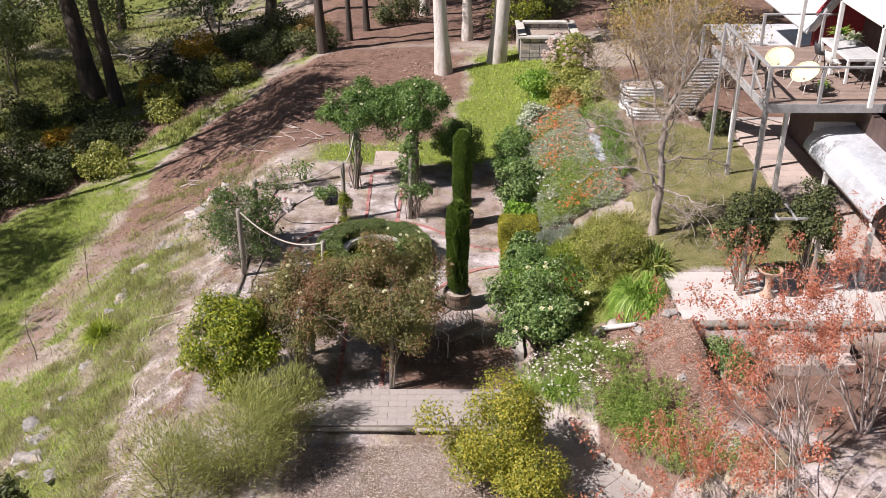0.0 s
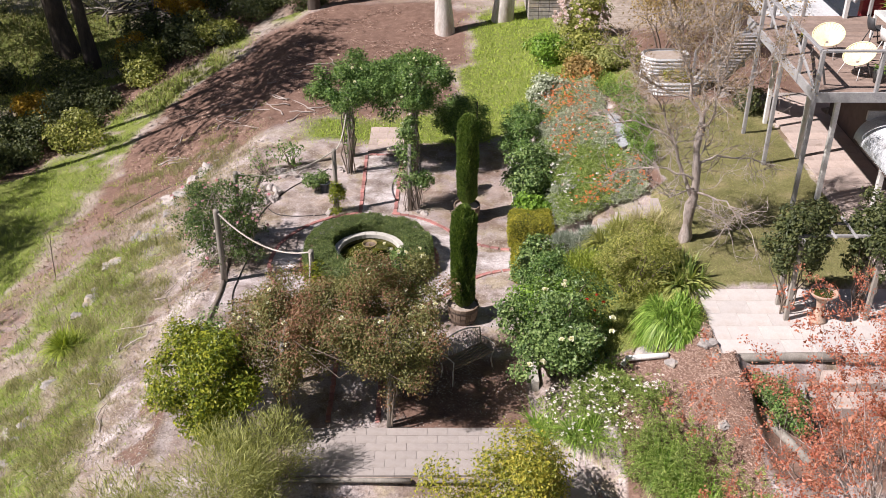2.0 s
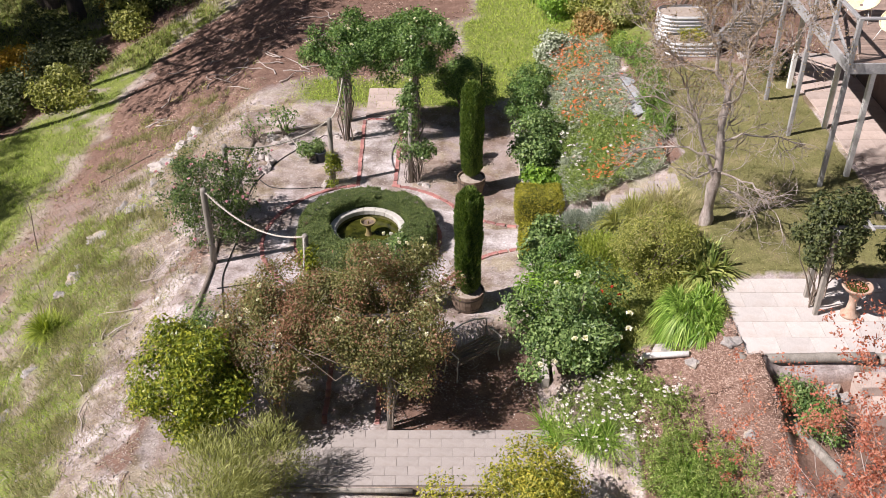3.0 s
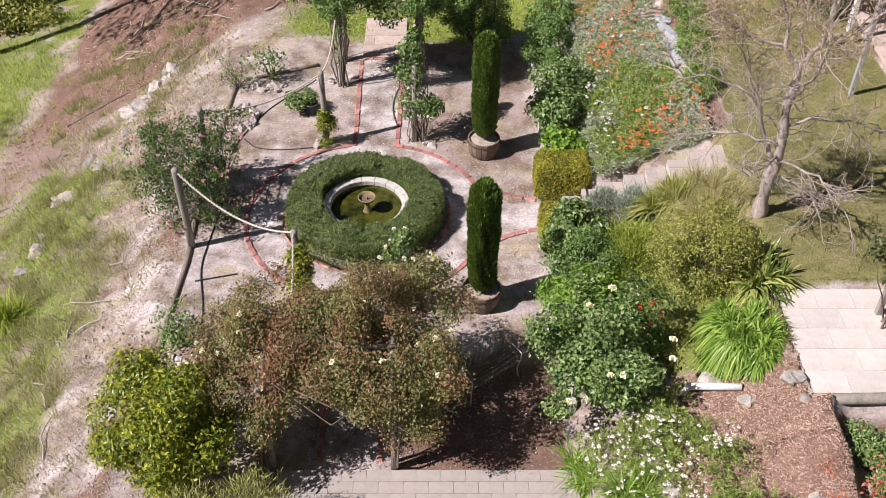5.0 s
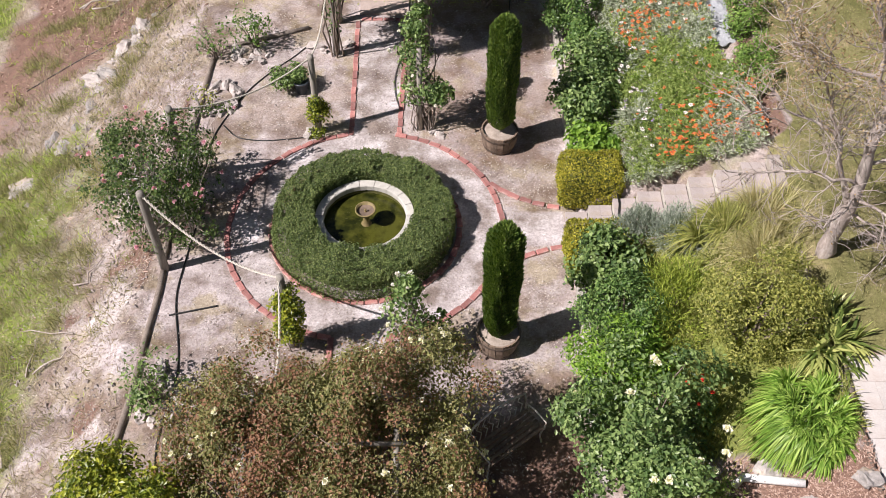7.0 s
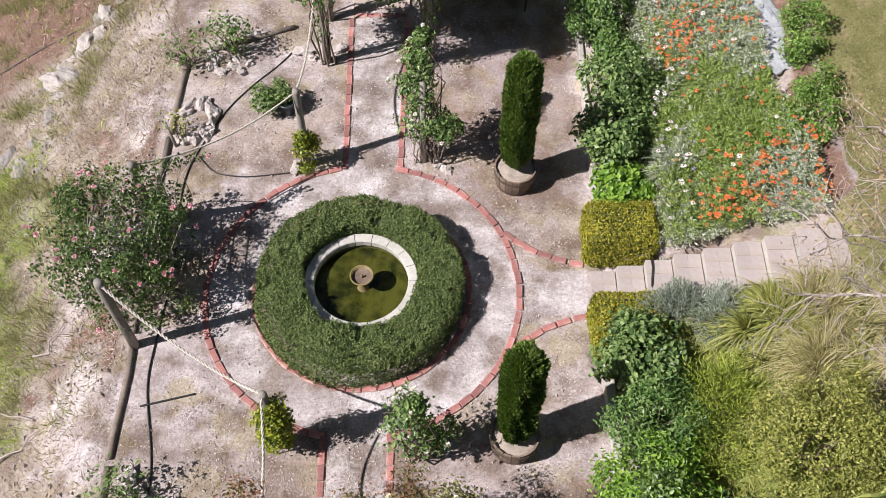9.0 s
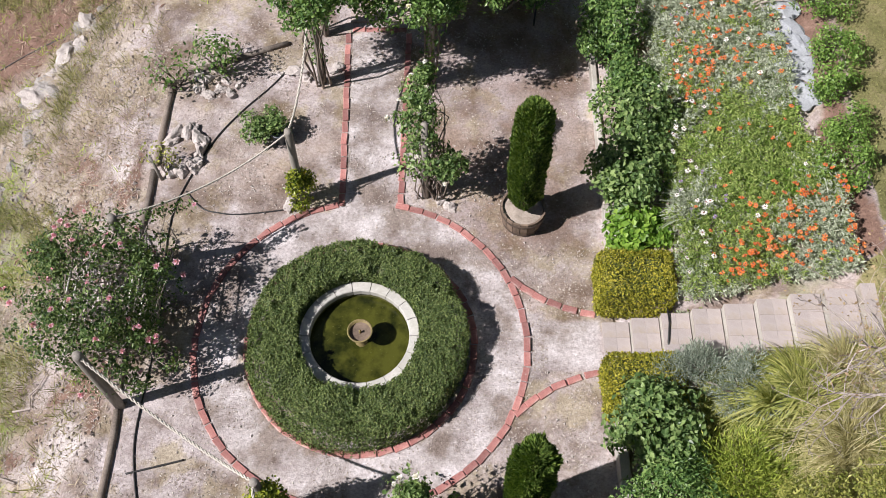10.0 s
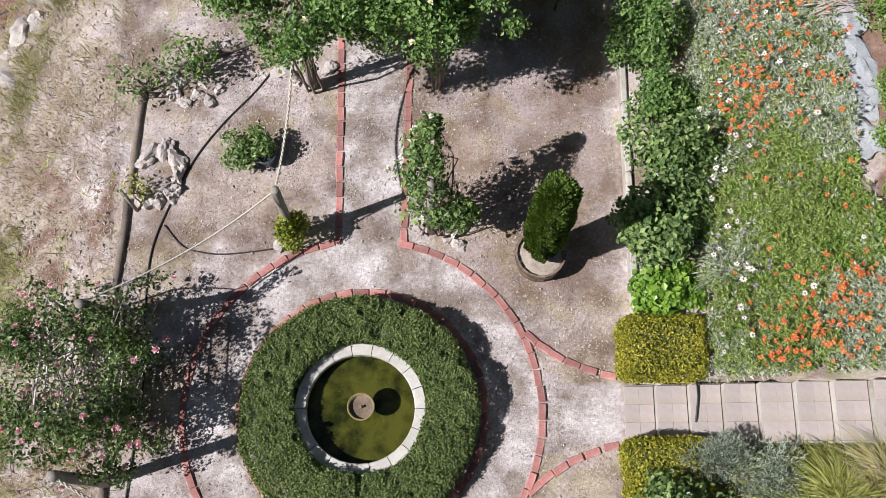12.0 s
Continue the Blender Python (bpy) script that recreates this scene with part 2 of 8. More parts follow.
L_GRASS = leaf_mat("grass_blade", (0.078, 0.125, 0.018), (0.18, 0.25, 0.04), (0.32, 0.385, 0.09), 0.35, 0.55, scale=0.5)
L_FRESH = leaf_mat("fresh_grass_blade", (0.095, 0.15, 0.02), (0.22, 0.295, 0.045), (0.39, 0.45, 0.10), 0.35, 0.55, scale=0.5)
L_BED = leaf_mat("bedding_leaf", (0.07, 0.115, 0.025), (0.16, 0.225, 0.052), (0.31, 0.37, 0.12), 0.3, 0.5)
L_DRY = leaf_mat("dry_grass_blade", (0.13, 0.103, 0.078), (0.23, 0.19, 0.145), (0.38, 0.325, 0.26), 0.3, 0.7, scale=0.5)
L_MIXG = leaf_mat("half_dry_grass", (0.080, 0.088, 0.032), (0.160, 0.160, 0.064), (0.30, 0.275, 0.135), 0.3, 0.65, scale=0.5)
L_GUMLEAF = leaf_mat("gum_leaf", (0.030, 0.045, 0.018), (0.07, 0.09, 0.036), (0.13, 0.15, 0.06), 0.25, 0.45, scale=0.6)
# Scrub leaves; also the hedge cores, dark in place of inner shade.
L_DARKSHRUB = leaf_mat("dark_shrub_leaf_and_core", (0.022, 0.032, 0.013), (0.055, 0.070, 0.027), (0.12, 0.135, 0.05), 0.25, 0.5)
L_AUTUMN = leaf_mat("ochre_leaf", (0.13, 0.085, 0.01), (0.29, 0.18, 0.018), (0.46, 0.31, 0.04), 0.3, 0.5)
L_RED = leaf_mat("coral_leaf", (0.34, 0.085, 0.055), (0.50, 0.18, 0.12), (0.62, 0.32, 0.23), 0.35, 0.45, gain=1.0)
L_BUD = leaf_mat("russet_bud", (0.13, 0.09, 0.05), (0.23, 0.165, 0.095), (0.34, 0.26, 0.16), 0.2, 0.6)
L_BROWNTW = leaf_mat("russet_twig_leaf", (0.15, 0.095, 0.035), (0.26, 0.18, 0.07), (0.38, 0.29, 0.12), 0.3, 0.6)
L_LITTER = leaf_mat("fallen_leaf", (0.24, 0.19, 0.165), (0.38, 0.325, 0.295), (0.64, 0.59, 0.56), 0.1, 0.8, gain=1.0)
L_STRIP = leaf_mat("dry_bark_strip", (0.20, 0.155, 0.125), (0.33, 0.265, 0.225), (0.50, 0.43, 0.385), 0.0, 0.85, gain=1.0)
L_DARKBIT = leaf_mat("brown_leaf_bit", (0.10, 0.075, 0.055), (0.19, 0.145, 0.105), (0.30, 0.23, 0.17), 0.1, 0.8, gain=1.0)
L_CHIP = leaf_mat("bark_chip", (0.17, 0.095, 0.07), (0.34, 0.22, 0.165), (0.56, 0.43, 0.36), 0.0, 0.85, gain=1.0)
L_ORANGE = leaf_mat("orange_petal", (0.55, 0.085, 0.02), (0.70, 0.17, 0.04), (0.80, 0.33, 0.12), 0.2, 0.5, gain=1.0)
L_WHITEP = leaf_mat("white_petal", (0.70, 0.66, 0.66), (0.80, 0.77, 0.76), (0.85, 0.84, 0.82), 0.2, 0.5, gain=1.0)
L_CREAM = leaf_mat("cream_petal", (0.72, 0.68, 0.46), (0.82, 0.79, 0.62), (0.86, 0.84, 0.74), 0.2, 0.5, gain=1.0)
L_PINK = leaf_mat("pink_petal", (0.62, 0.22, 0.32), (0.74, 0.42, 0.52), (0.82, 0.64, 0.70), 0.2, 0.5, gain=1.0)
L_BLOSSOM = leaf_mat("pale_pink_blossom", (0.66, 0.50, 0.56), (0.76, 0.63, 0.68), (0.84, 0.76, 0.79), 0.2, 0.5, gain=1.0)
L_REDP = leaf_mat("red_petal", (0.42, 0.015, 0.012), (0.58, 0.03, 0.02), (0.68, 0.08, 0.04), 0.2, 0.5, gain=1.0)
L_EYE = leaf_mat("flower_centre", (0.14, 0.06, 0.06), (0.26, 0.11, 0.09), (0.36, 0.18, 0.13), 0.0, 0.7, gain=1.0)
L_MAUVE = leaf_mat("mauve_petal", (0.22, 0.16, 0.34), (0.34, 0.27, 0.46), (0.48, 0.42, 0.58), 0.2, 0.5, gain=1.0)


def water_mat():
    m, nt, out = nodes_of("green_pond_water")
    p = nt.nodes.new("ShaderNodeBsdfPrincipled")
    tc = nt.nodes.new("ShaderNodeTexCoord")
    n = noise_tex(nt, 3.0, 4, 0.6, tc.outputs["Object"])
    f = noise_tex(nt, 40.0, 3, 0.7, tc.outputs["Object"])
    col = ramp(nt, n, [(0.38, (0.014, 0.018, 0.004)), (0.62, (0.066, 0.070, 0.012))])
    col = mixc(nt, ramp(nt, f, [(0.68, (0, 0, 0)), (0.72, (1, 1, 1))]), col, (0.20, 0.20, 0.07))
    nt.links.new(col, p.inputs["Base Color"])
    p.inputs["Roughness"].default_value = 0.12
    p.inputs["IOR"].default_value = 1.33
    nt.links.new(bump_of(nt, noise_tex(nt, 12.0, 2, 0.5, tc.outputs["Object"]), 0.08, 0.01), p.inputs["Normal"])
    nt.links.new(p.outputs[0], out.inputs[0])
    return m


M_WATER = water_mat()


# ---- geometry helpers ----


def vnoise(x, y, scale, seed=0):
    """Smooth value noise, 0 to 1, on arrays."""
    x, y = np.asarray(x, float) * scale, np.asarray(y, float) * scale
    xi, yi = np.floor(x), np.floor(y)
    fx, fy = x - xi, y - yi
    fx, fy = fx * fx * (3 - 2 * fx), fy * fy * (3 - 2 * fy)

    def g(a, b):
        v = np.sin(a * 127.1 + b * 311.7 + seed * 74.7) * 43758.5453
        return v - np.floor(v)
    return (g(xi, yi) * (1 - fx) + g(xi + 1, yi) * fx) * (1 - fy) + (g(xi, yi + 1) * (1 - fx) + g(xi + 1, yi + 1) * fx) * fy


def fbm(x, y, scale, seed=0):
    return 0.53 * vnoise(x, y, scale, seed) + 0.3 * vnoise(x, y, scale * 2.1, seed + 3) + 0.17 * vnoise(x, y, scale * 4.4, seed + 5)


def sstep(a, b, v):
    t = np.clip((np.asarray(v, float) - a) / (b - a), 0, 1)
    return t * t * (3 - 2 * t)


def raw(name, V, F, mat=None, smooth=False):
    """A mesh from arrays: V (n,3), F (m,k) with k corners a face."""
    V, F = np.asarray(V, np.float32), np.asarray(F, np.int32)
    me = bpy.data.meshes.new(name)
    me.vertices.add(len(V))
    me.vertices.foreach_set("co", V.ravel())
    k = F.shape[1]
    me.loops.add(F.size)
    me.loops.foreach_set("vertex_index", F.ravel())
    me.polygons.add(len(F))
    me.polygons.foreach_set("loop_start", np.arange(0, F.size, k, dtype=np.int32))
    me.polygons.foreach_set("use_smooth", np.full(len(F), smooth))
    me.update(calc_edges=True)
    if mat:
        me.materials.append(mat)
    return me


def geo(name, pieces, mat=None, smooth=False):
    """A mesh from several (verts, faces) pieces with faces of any size."""
    V, F = [], []
    for v, f in pieces:
        o = len(V)
        V += [tuple(p) for p in v]
        F += [tuple(i + o for i in q) for q in f]
    me = bpy.data.meshes.new(name)
    me.from_pydata(V, [], F)
    me.update()
    if smooth:
        me.polygons.foreach_set("use_smooth", np.full(len(me.polygons), True))
    if mat:
        me.materials.append(mat)
    return me


def thing(name, x=0.0, y=0.0, z=0.0, label="", category="", group="", kind="", rz=0.0):
    ob = new(name)
    ob.matrix_basis = pose(x, y, z, 0, 0, rz)
    return tagged(ob, label, category, group, kind)


def part(name, me, parent, label="", m=None, mat=None):
    ob = new(name, me)
    if mat and not me.materials:
        me.materials.append(mat)
    ob.parent = parent
    if m is not None:
        ob.matrix_basis = m
    if label:
        ob["label"] = label
    return ob


def box(x0, x1, y0, y1, z0, z1, c=0.0, jit=0.0):
    """A box with chamfered upright and top edges."""
    c = min(c, (x1 - x0) * 0.3, (y1 - y0) * 0.3, (z1 - z0) * 0.45)
    if c <= 0:
        v = [(x, y, z) for z in (z0, z1) for x, y in ((x0, y0), (x1, y0), (x1, y1), (x0, y1))]
        return v, [(3, 2, 1, 0), (4, 5, 6, 7)] + [(i, (i + 1) % 4, 4 + (i + 1) % 4, 4 + i) for i in range(4)]

    def octo(d, z):
        a, b, e, f = x0 + d, x1 - d, y0 + d, y1 - d
        return [(a + c, e, z), (b - c, e, z), (b, e + c, z), (b, f - c, z), (b - c, f, z), (a + c, f, z), (a, f - c, z), (a, e + c, z)]
    v = octo(0, z0) + octo(0, z1 - c) + octo(c * 0.9, z1)
    if jit:
        v = [tuple(q + random.uniform(-jit, jit) for q in p) for p in v]
    fs = [tuple(range(7, -1, -1)), tuple(range(16, 24))]
    for r in (0, 8):
        fs += [(r + i, r + (i + 1) % 8, r + 8 + (i + 1) % 8, r + 8 + i) for i in range(8)]
    return v, fs


def tube(pts, radii, sides=6, cap=True):
    pts = [Vector(p) for p in pts]
    if not isinstance(radii, (list, tuple)):
        radii = [radii] * len(pts)
    V, F = [], []
    ref = None
    for i, p in enumerate(pts):
        d = (pts[min(i + 1, len(pts) - 1)] - pts[max(i - 1, 0)]).normalized()
        if ref is None:
            ref = d.orthogonal().normalized()
        ref = (ref - d * ref.dot(d))
        ref = ref.normalized() if ref.length > 1e-6 else d.orthogonal().normalized()
        s = d.cross(ref)
        for k in range(sides):
            a = 2 * math.pi * k / sides
            V.append(tuple(p + (ref * math.cos(a) + s * math.sin(a)) * radii[i]))
    for i in range(len(pts) - 1):
        for k in range(sides):
            F.append((i * sides + k, i * sides + (k + 1) % sides, (i + 1) * sides + (k + 1) % sides, (i + 1) * sides + k))
    if cap:
        F.append(tuple(range(sides - 1, -1, -1)))
        F.append(tuple(range((len(pts) - 1) * sides, len(pts) * sides)))
    return V, F


def lathe(profile, segs=24, close=False):
    V, F = [], []
    n = len(profile)
    for k in range(segs):
        a = 2 * math.pi * k / segs
        for r, z in profile:
            V.append((r * math.cos(a), r * math.sin(a), z))
    for k in range(segs):
        k2 = (k + 1) % segs
        for i in range(n - 1 if not close else n):
            j = (i + 1) % n
            F.append((k * n + i, k2 * n + i, k2 * n + j, k * n + j))
    return V, F


def lump(r, seed, sx=1.0, sy=1.0, sz=0.7, rough=0.35, sub=3):
    """A rock: a rough ball broken by flat faces."""
    pr = np.random.default_rng(seed + 900)
    planes = [(Vector(q), pr.uniform(0.55, 0.88)) for q in unit(9, pr)]
    bm = bmesh.new()
    bmesh.ops.create_icosphere(bm, subdivisions=sub, radius=1.0)
    for v in bm.verts:
        n = noise.noise(v.co * 1.1 + Vector((seed * 3.1, seed, 0))) + 0.5 * noise.noise(v.co * 2.7 + Vector((seed, 0, seed * 1.7)))
        n += 0.22 * noise.noise(v.co * 6.5 + Vector((0, seed, seed * 0.7)))
        for q, o in planes:
            v.co -= q * max(0.0, v.co.dot(q) - o)
        k = r * (1 + rough * n) * 1.15
        v.co = Vector((v.co.x * k * sx, v.co.y * k * sy, v.co.z * k * sz))
    V, F = [tuple(v.co) for v in bm.verts], [tuple(v.index for v in f.verts) for f in bm.faces]
    bm.free()
    return V, F


def unit(n, r):
    d = r.normal(size=(n, 3))
    return d / np.linalg.norm(d, axis=1, keepdims=True)


def blades(P, D, L, W, r, bend=0.0):
    """Leaf blades: rhombs from P along D, length L, width W. Gives verts and quads."""
    n = len(P)
    L, W = np.broadcast_to(L, (n,))[:, None], np.broadcast_to(W, (n,))[:, None]
    D = D / np.maximum(np.linalg.norm(D, axis=1, keepdims=True), 1e-6)
    S = np.cross(D, unit(n, r))
    S /= np.maximum(np.linalg.norm(S, axis=1, keepdims=True), 1e-6)
    U = np.cross(S, D)
    mid = P + D * L * 0.45 + U * L * 0.07
    tip = P + D * L
    tip[:, 2] -= bend * L[:, 0]
    V = np.stack([P, mid + S * W * 0.5, tip, mid - S * W * 0.5], 1).reshape(-1, 3)
    return V, np.arange(4 * n).reshape(n, 4)


def scales(P, N, L, W, r, loose=0.6, bend=0.1):
    """Leaves that turn their faces outwards along N, each hanging its own way."""
    n = len(P)
    N = N / np.maximum(np.linalg.norm(N, axis=1, keepdims=True), 1e-6) + unit(n, r) * loose
    N /= np.linalg.norm(N, axis=1, keepdims=True)
    S = np.cross(N, unit(n, r))
    S /= np.maximum(np.linalg.norm(S, axis=1, keepdims=True), 1e-6)
    D = np.cross(S, N)
    L, W = np.broadcast_to(L, (n,))[:, None], np.broadcast_to(W, (n,))[:, None]
    mid = P + N * L * 0.10
    a, b = P - D * L * 0.5, P + D * L * 0.5
    b[:, 2] -= bend * L[:, 0]
    V = np.stack([a, mid + S * W * 0.5, b, mid - S * W * 0.5], 1).reshape(-1, 3)
    return V, np.arange(4 * n).reshape(n, 4)


def spears(P, D, L, W, r, droop=0.8, seg=3):
    """Long arching strap leaves, seg quads each, bent down by their own weight."""
    n = len(P)
    L, W = np.broadcast_to(L, (n,)), np.broadcast_to(W, (n,))
    D = D / np.linalg.norm(D, axis=1, keepdims=True)
    S = np.cross(D, np.array([0, 0, 1.0])) + 1e-4
    S /= np.linalg.norm(S, axis=1, keepdims=True)
    rows = []
    wid = [0.7, 1.0, 0.8, 0.06] if seg == 3 else list(np.linspace(1, 0.06, seg + 1))
    for i in range(seg + 1):
        t = i / seg
        c = P + D * (L * t)[:, None]
        c[:, 2] -= droop * L * t * t * np.sqrt(np.maximum(0.05, 1 - D[:, 2] ** 2)) * 0.9
        rows += [c - S * (W * wid[i] * 0.5)[:, None], c + S * (W * wid[i] * 0.5)[:, None]]
    V = np.stack(rows, 1).reshape(-1, 3)
    k = 2 * (seg + 1)
    base = np.arange(n)[:, None] * k
    F = np.concatenate([base + np.array([2 * i, 2 * i + 1, 2 * i + 3, 2 * i + 2]) for i in range(seg)], 0)
    return V, F


def crown_points(n, radii, r, clump=0.16, per=10, shell=0.55, lumps=0.28, freq=1.7, seed=0, low=-0.9, fuzz=0.35):
    """Leaf places on many small boughs spread over a lumpy ellipsoid; gives places and the ways they face."""
    rad = np.array(radii, float)
    rb = clump * 2.1
    mean = (rad[0] * rad[1] + rad[0] * rad[2] + rad[1] * rad[2]) / 3
    m = int(np.clip(4.2 * mean / rb ** 2, 9, 260))
    d = unit(m * 3 + 20, r)
    d = d[d[:, 2] > low][:m]
    k = np.array([noise.noise(Vector(q) * freq + Vector((seed * 1.3, seed * 0.7, seed))) for q in d])
    depth = (1 + lumps * k * 1.5) * (shell + (1 - shell) * r.random(len(d)) ** 0.5)
    c = d * (depth[:, None] * np.maximum(rad - rb * 0.55, rad * 0.45))
    size = rb * r.uniform(0.55, 1.25, len(d))
    w = size ** 2 / (size ** 2).sum()
    which = r.choice(len(d), n, p=w)
    q = unit(n, r) + d[which] * 0.45 + np.array([0, 0, 0.15])
    q /= np.linalg.norm(q, axis=1, keepdims=True)
    p = c[which] + q * (size[which] * (0.45 + 0.65 * r.random(n) ** 0.6))[:, None] * np.array([1, 1, 0.85]) + r.normal(size=(n, 3)) * clump * fuzz
    o = q * 0.75 + d[which] * 0.45
    return p, o / np.linalg.norm(o, axis=1, keepdims=True)


def joined(list_vf):
    V, F, o = [], [], 0
    for v, f in list_vf:
        V.append(v)
        F.append(f + o)
        o += len(v)
    return np.concatenate(V), np.concatenate(F)


def branches(base_list, ends, r0, r1, r, wob=0.12, steps=4, sides=5):
    """Tapered limbs from base points to ends."""
    out = []
    for b, e in zip(base_list, ends):
        b, e = Vector(b), Vector(e)
        pts, rad = [], []
        for i in range(steps + 1):
            t = i / steps
            p = b.lerp(e, t)
            p.z += math.sin(t * math.pi) * 0.06 * (e - b).length
            if 0 < i < steps:
                p += Vector(r.normal(size=3)) * wob * (e - b).length * 0.25
            pts.append(p)
            rad.append(r0 + (r1 - r0) * t)
        out.append(tube(pts, rad, sides, cap=False))
    return out


def shrub(name, x, y, z, radii, lift, n, leaf, mat, label, category="shrub", seed=1, clump=0.14, per=10, shell=0.5, lumps=0.28,
          freq=1.7, up=0.35, aspect=0.55, stems=7, bark=None, trunk=0.035, group="", low=-0.9, bend=0.0, rz=0.0, outw=0.8):
    """A bush: stems from the ground and a crown of single leaves in clumps."""
    r = np.random.default_rng(seed)
    ob = thing(name, x, y, z, label, category, group, rz=rz)
    p, o = crown_points(n, radii, r, clump, per, shell, lumps, freq, seed, low)
    p = p + np.array([0, 0, lift])
    keep = p[:, 2] > 0.02
    p, o = p[keep], o[keep]
    d = o * outw + unit(len(p), r) * 0.9 + np.array([0, 0, up])
    L = leaf * r.uniform(0.65, 1.3, len(p))
    if aspect > 0.25:
        vf = scales(p, o * 0.8 + np.array([0, 0, 0.55]), L, L * aspect, r, 0.75, bend)
    else:
        vf = blades(p, d, L, L * aspect, r, bend)
    part("foliage", raw("foliage", *vf, mat), ob)
    if stems:
        idx = r.integers(0, len(p), stems)
        part("branchwork", geo("branchwork", branches([(r.normal() * 0.05, r.normal() * 0.05, -0.05) for _ in idx], [tuple(p[i] * 0.9) for i in idx], trunk, trunk * 0.25, r), bark or M_BARK, True), ob)["kind"] = "stuff"
    return ob


def blooms(ob, pts, size, mat, seed=0, name="bloom", label=""):
    """Open flowers as parts that share one mesh of cupped petals."""
    r = np.random.default_rng(seed)
    V, F = [], []
    for ring, (cnt, tilt, ln) in enumerate(((6, 0.35, 1.0), (5, 0.9, 0.75), (3, 1.6, 0.5))):
        a = np.arange(cnt) * 2 * np.pi / cnt + ring * 0.5
        d = np.stack([np.cos(a), np.sin(a), np.full(cnt, tilt)], 1)
        v, f = blades(np.zeros((cnt, 3)) + [0, 0, ring * 0.08], d, ln * 0.62, 0.62, r)
        V.append(v)
        F.append(f)
    me = raw(name, *joined(list(zip(V, F))), mat)
    for q in pts:
        k = size * r.uniform(0.75, 1.25)
        part(name, me, ob, label, Matrix.LocRotScale(Vector(q), Euler((r.uniform(-0.6, 0.6), r.uniform(-0.6, 0.6), r.uniform(0, 6))), (k, k, k)))


# ---- the lie of the land ----
def path_edge(y):
    """x of the kerb on the uphill side of the path that leaves the garden to the south-east."""
    return 1.75 + np.maximum(0, 17.9 - np.asarray(y, float)) * 0.95


def land(x, y):
    x, y = np.asarray(x, float), np.asarray(y, float)
    s = np.maximum(0, -5.85 - x - 0.35 * (fbm(x, y, 0.5, 4) - 0.5))
    west = -3.8 * np.tanh(0.52 * s / 3.8) * (1 - 0.45 * sstep(36, 52, y))
    e0 = np.where(y < 17.9, path_edge(y), 1.95)
    rise = np.clip((x - e0) * 0.50 + 0.16, 0, 1.88) * (x > e0)
    north = 1 - 0.55 * sstep(33, 45, y)
    soft = 1.88 * sstep(0.2, 8.0, x)
    k = sstep(31.8, 34.5, y)
    rise = rise * (1 - k) + soft * north * k
    # lower bed south of the terrace pavement
    low = sstep(18.6, 18.3, y) * sstep(5.3, 5.9, x)
    rise = rise * (1 - low) + np.minimum(rise, 1.05) * low
    # the cutting in which the steps lie, and the bed of the paving
    rise -= 0.6 * ((y > 24.3 - 0.05 * (x - 1.7)) & (y < 25.28 - 0.05 * (x - 1.7)) & (x > 2.0) & (x < 5.2))
    paved = (x > 5.2) & (y > 18.5) & (y < 20.95)
    rise = np.where(paved, 1.58, rise)
    south = -0.28 * sstep(17.02, 16.9, y) * (x < e0 - 1.3) - 0.10 * np.maximum(0, 16.9 - y)
    south = south * (x < e0 - 0.05)
    pathz = -0.16 * np.maximum(0, 17.6 - y) * (x < e0) * (x > e0 - 1.35)
    south = np.where((x < e0) & (x > e0 - 1.35), pathz, south)
    flat = (x > -5.6) & (x < 1.9) & (y > 17) & (y < 32)
    bump = (fbm(x, y, 0.9, 11) - 0.5) * np.where(flat, 0.02, 0.16) * sstep(-400, 0, -np.abs(x))
    bump += (fbm(x, y, 0.12, 12) - 0.5) * 0.9 * sstep(34, 48, y) + (fbm(x, y, 0.2, 13) - 0.5) * 0.5 * sstep(-11, -15, x)
    return west + rise + south + bump


def zat(x, y):
    return float(land(np.array([x]), np.array([y]))[0])

# ---- ground ----
def axis(lo, hi, step, far):
    mid = list(np.arange(lo, hi, step))
    out_hi, out_lo, d, a, b = [], [], step, hi, lo
    while a < far:
        out_hi.append(a)
        d *= 1.22
        a += d
    d = step
    while b > -far:
        d *= 1.22
        b -= d
        out_lo.append(b)
    return np.array(out_lo[::-1] + mid + out_hi)


def near_line(x, y, pts):
    """Distance from points to a broken line."""
    best = np.full(np.shape(x), 1e9)
    for (ax, ay), (bx, by) in zip(pts, pts[1:]):
        t = np.clip(((x - ax) * (bx - ax) + (y - ay) * (by - ay)) / ((bx - ax) ** 2 + (by - ay) ** 2), 0, 1)
        best = np.minimum(best, np.hypot(x - ax - t * (bx - ax), y - ay - t * (by - ay)))
    return best


DITCHLINE = [(-21, 27), (-18.8, 33), (-15.6, 38.5), (-12.8, 43.5), (-10, 47), (-7.5, 50), (-3, 53)]
POND = (-1.95, 24.85)


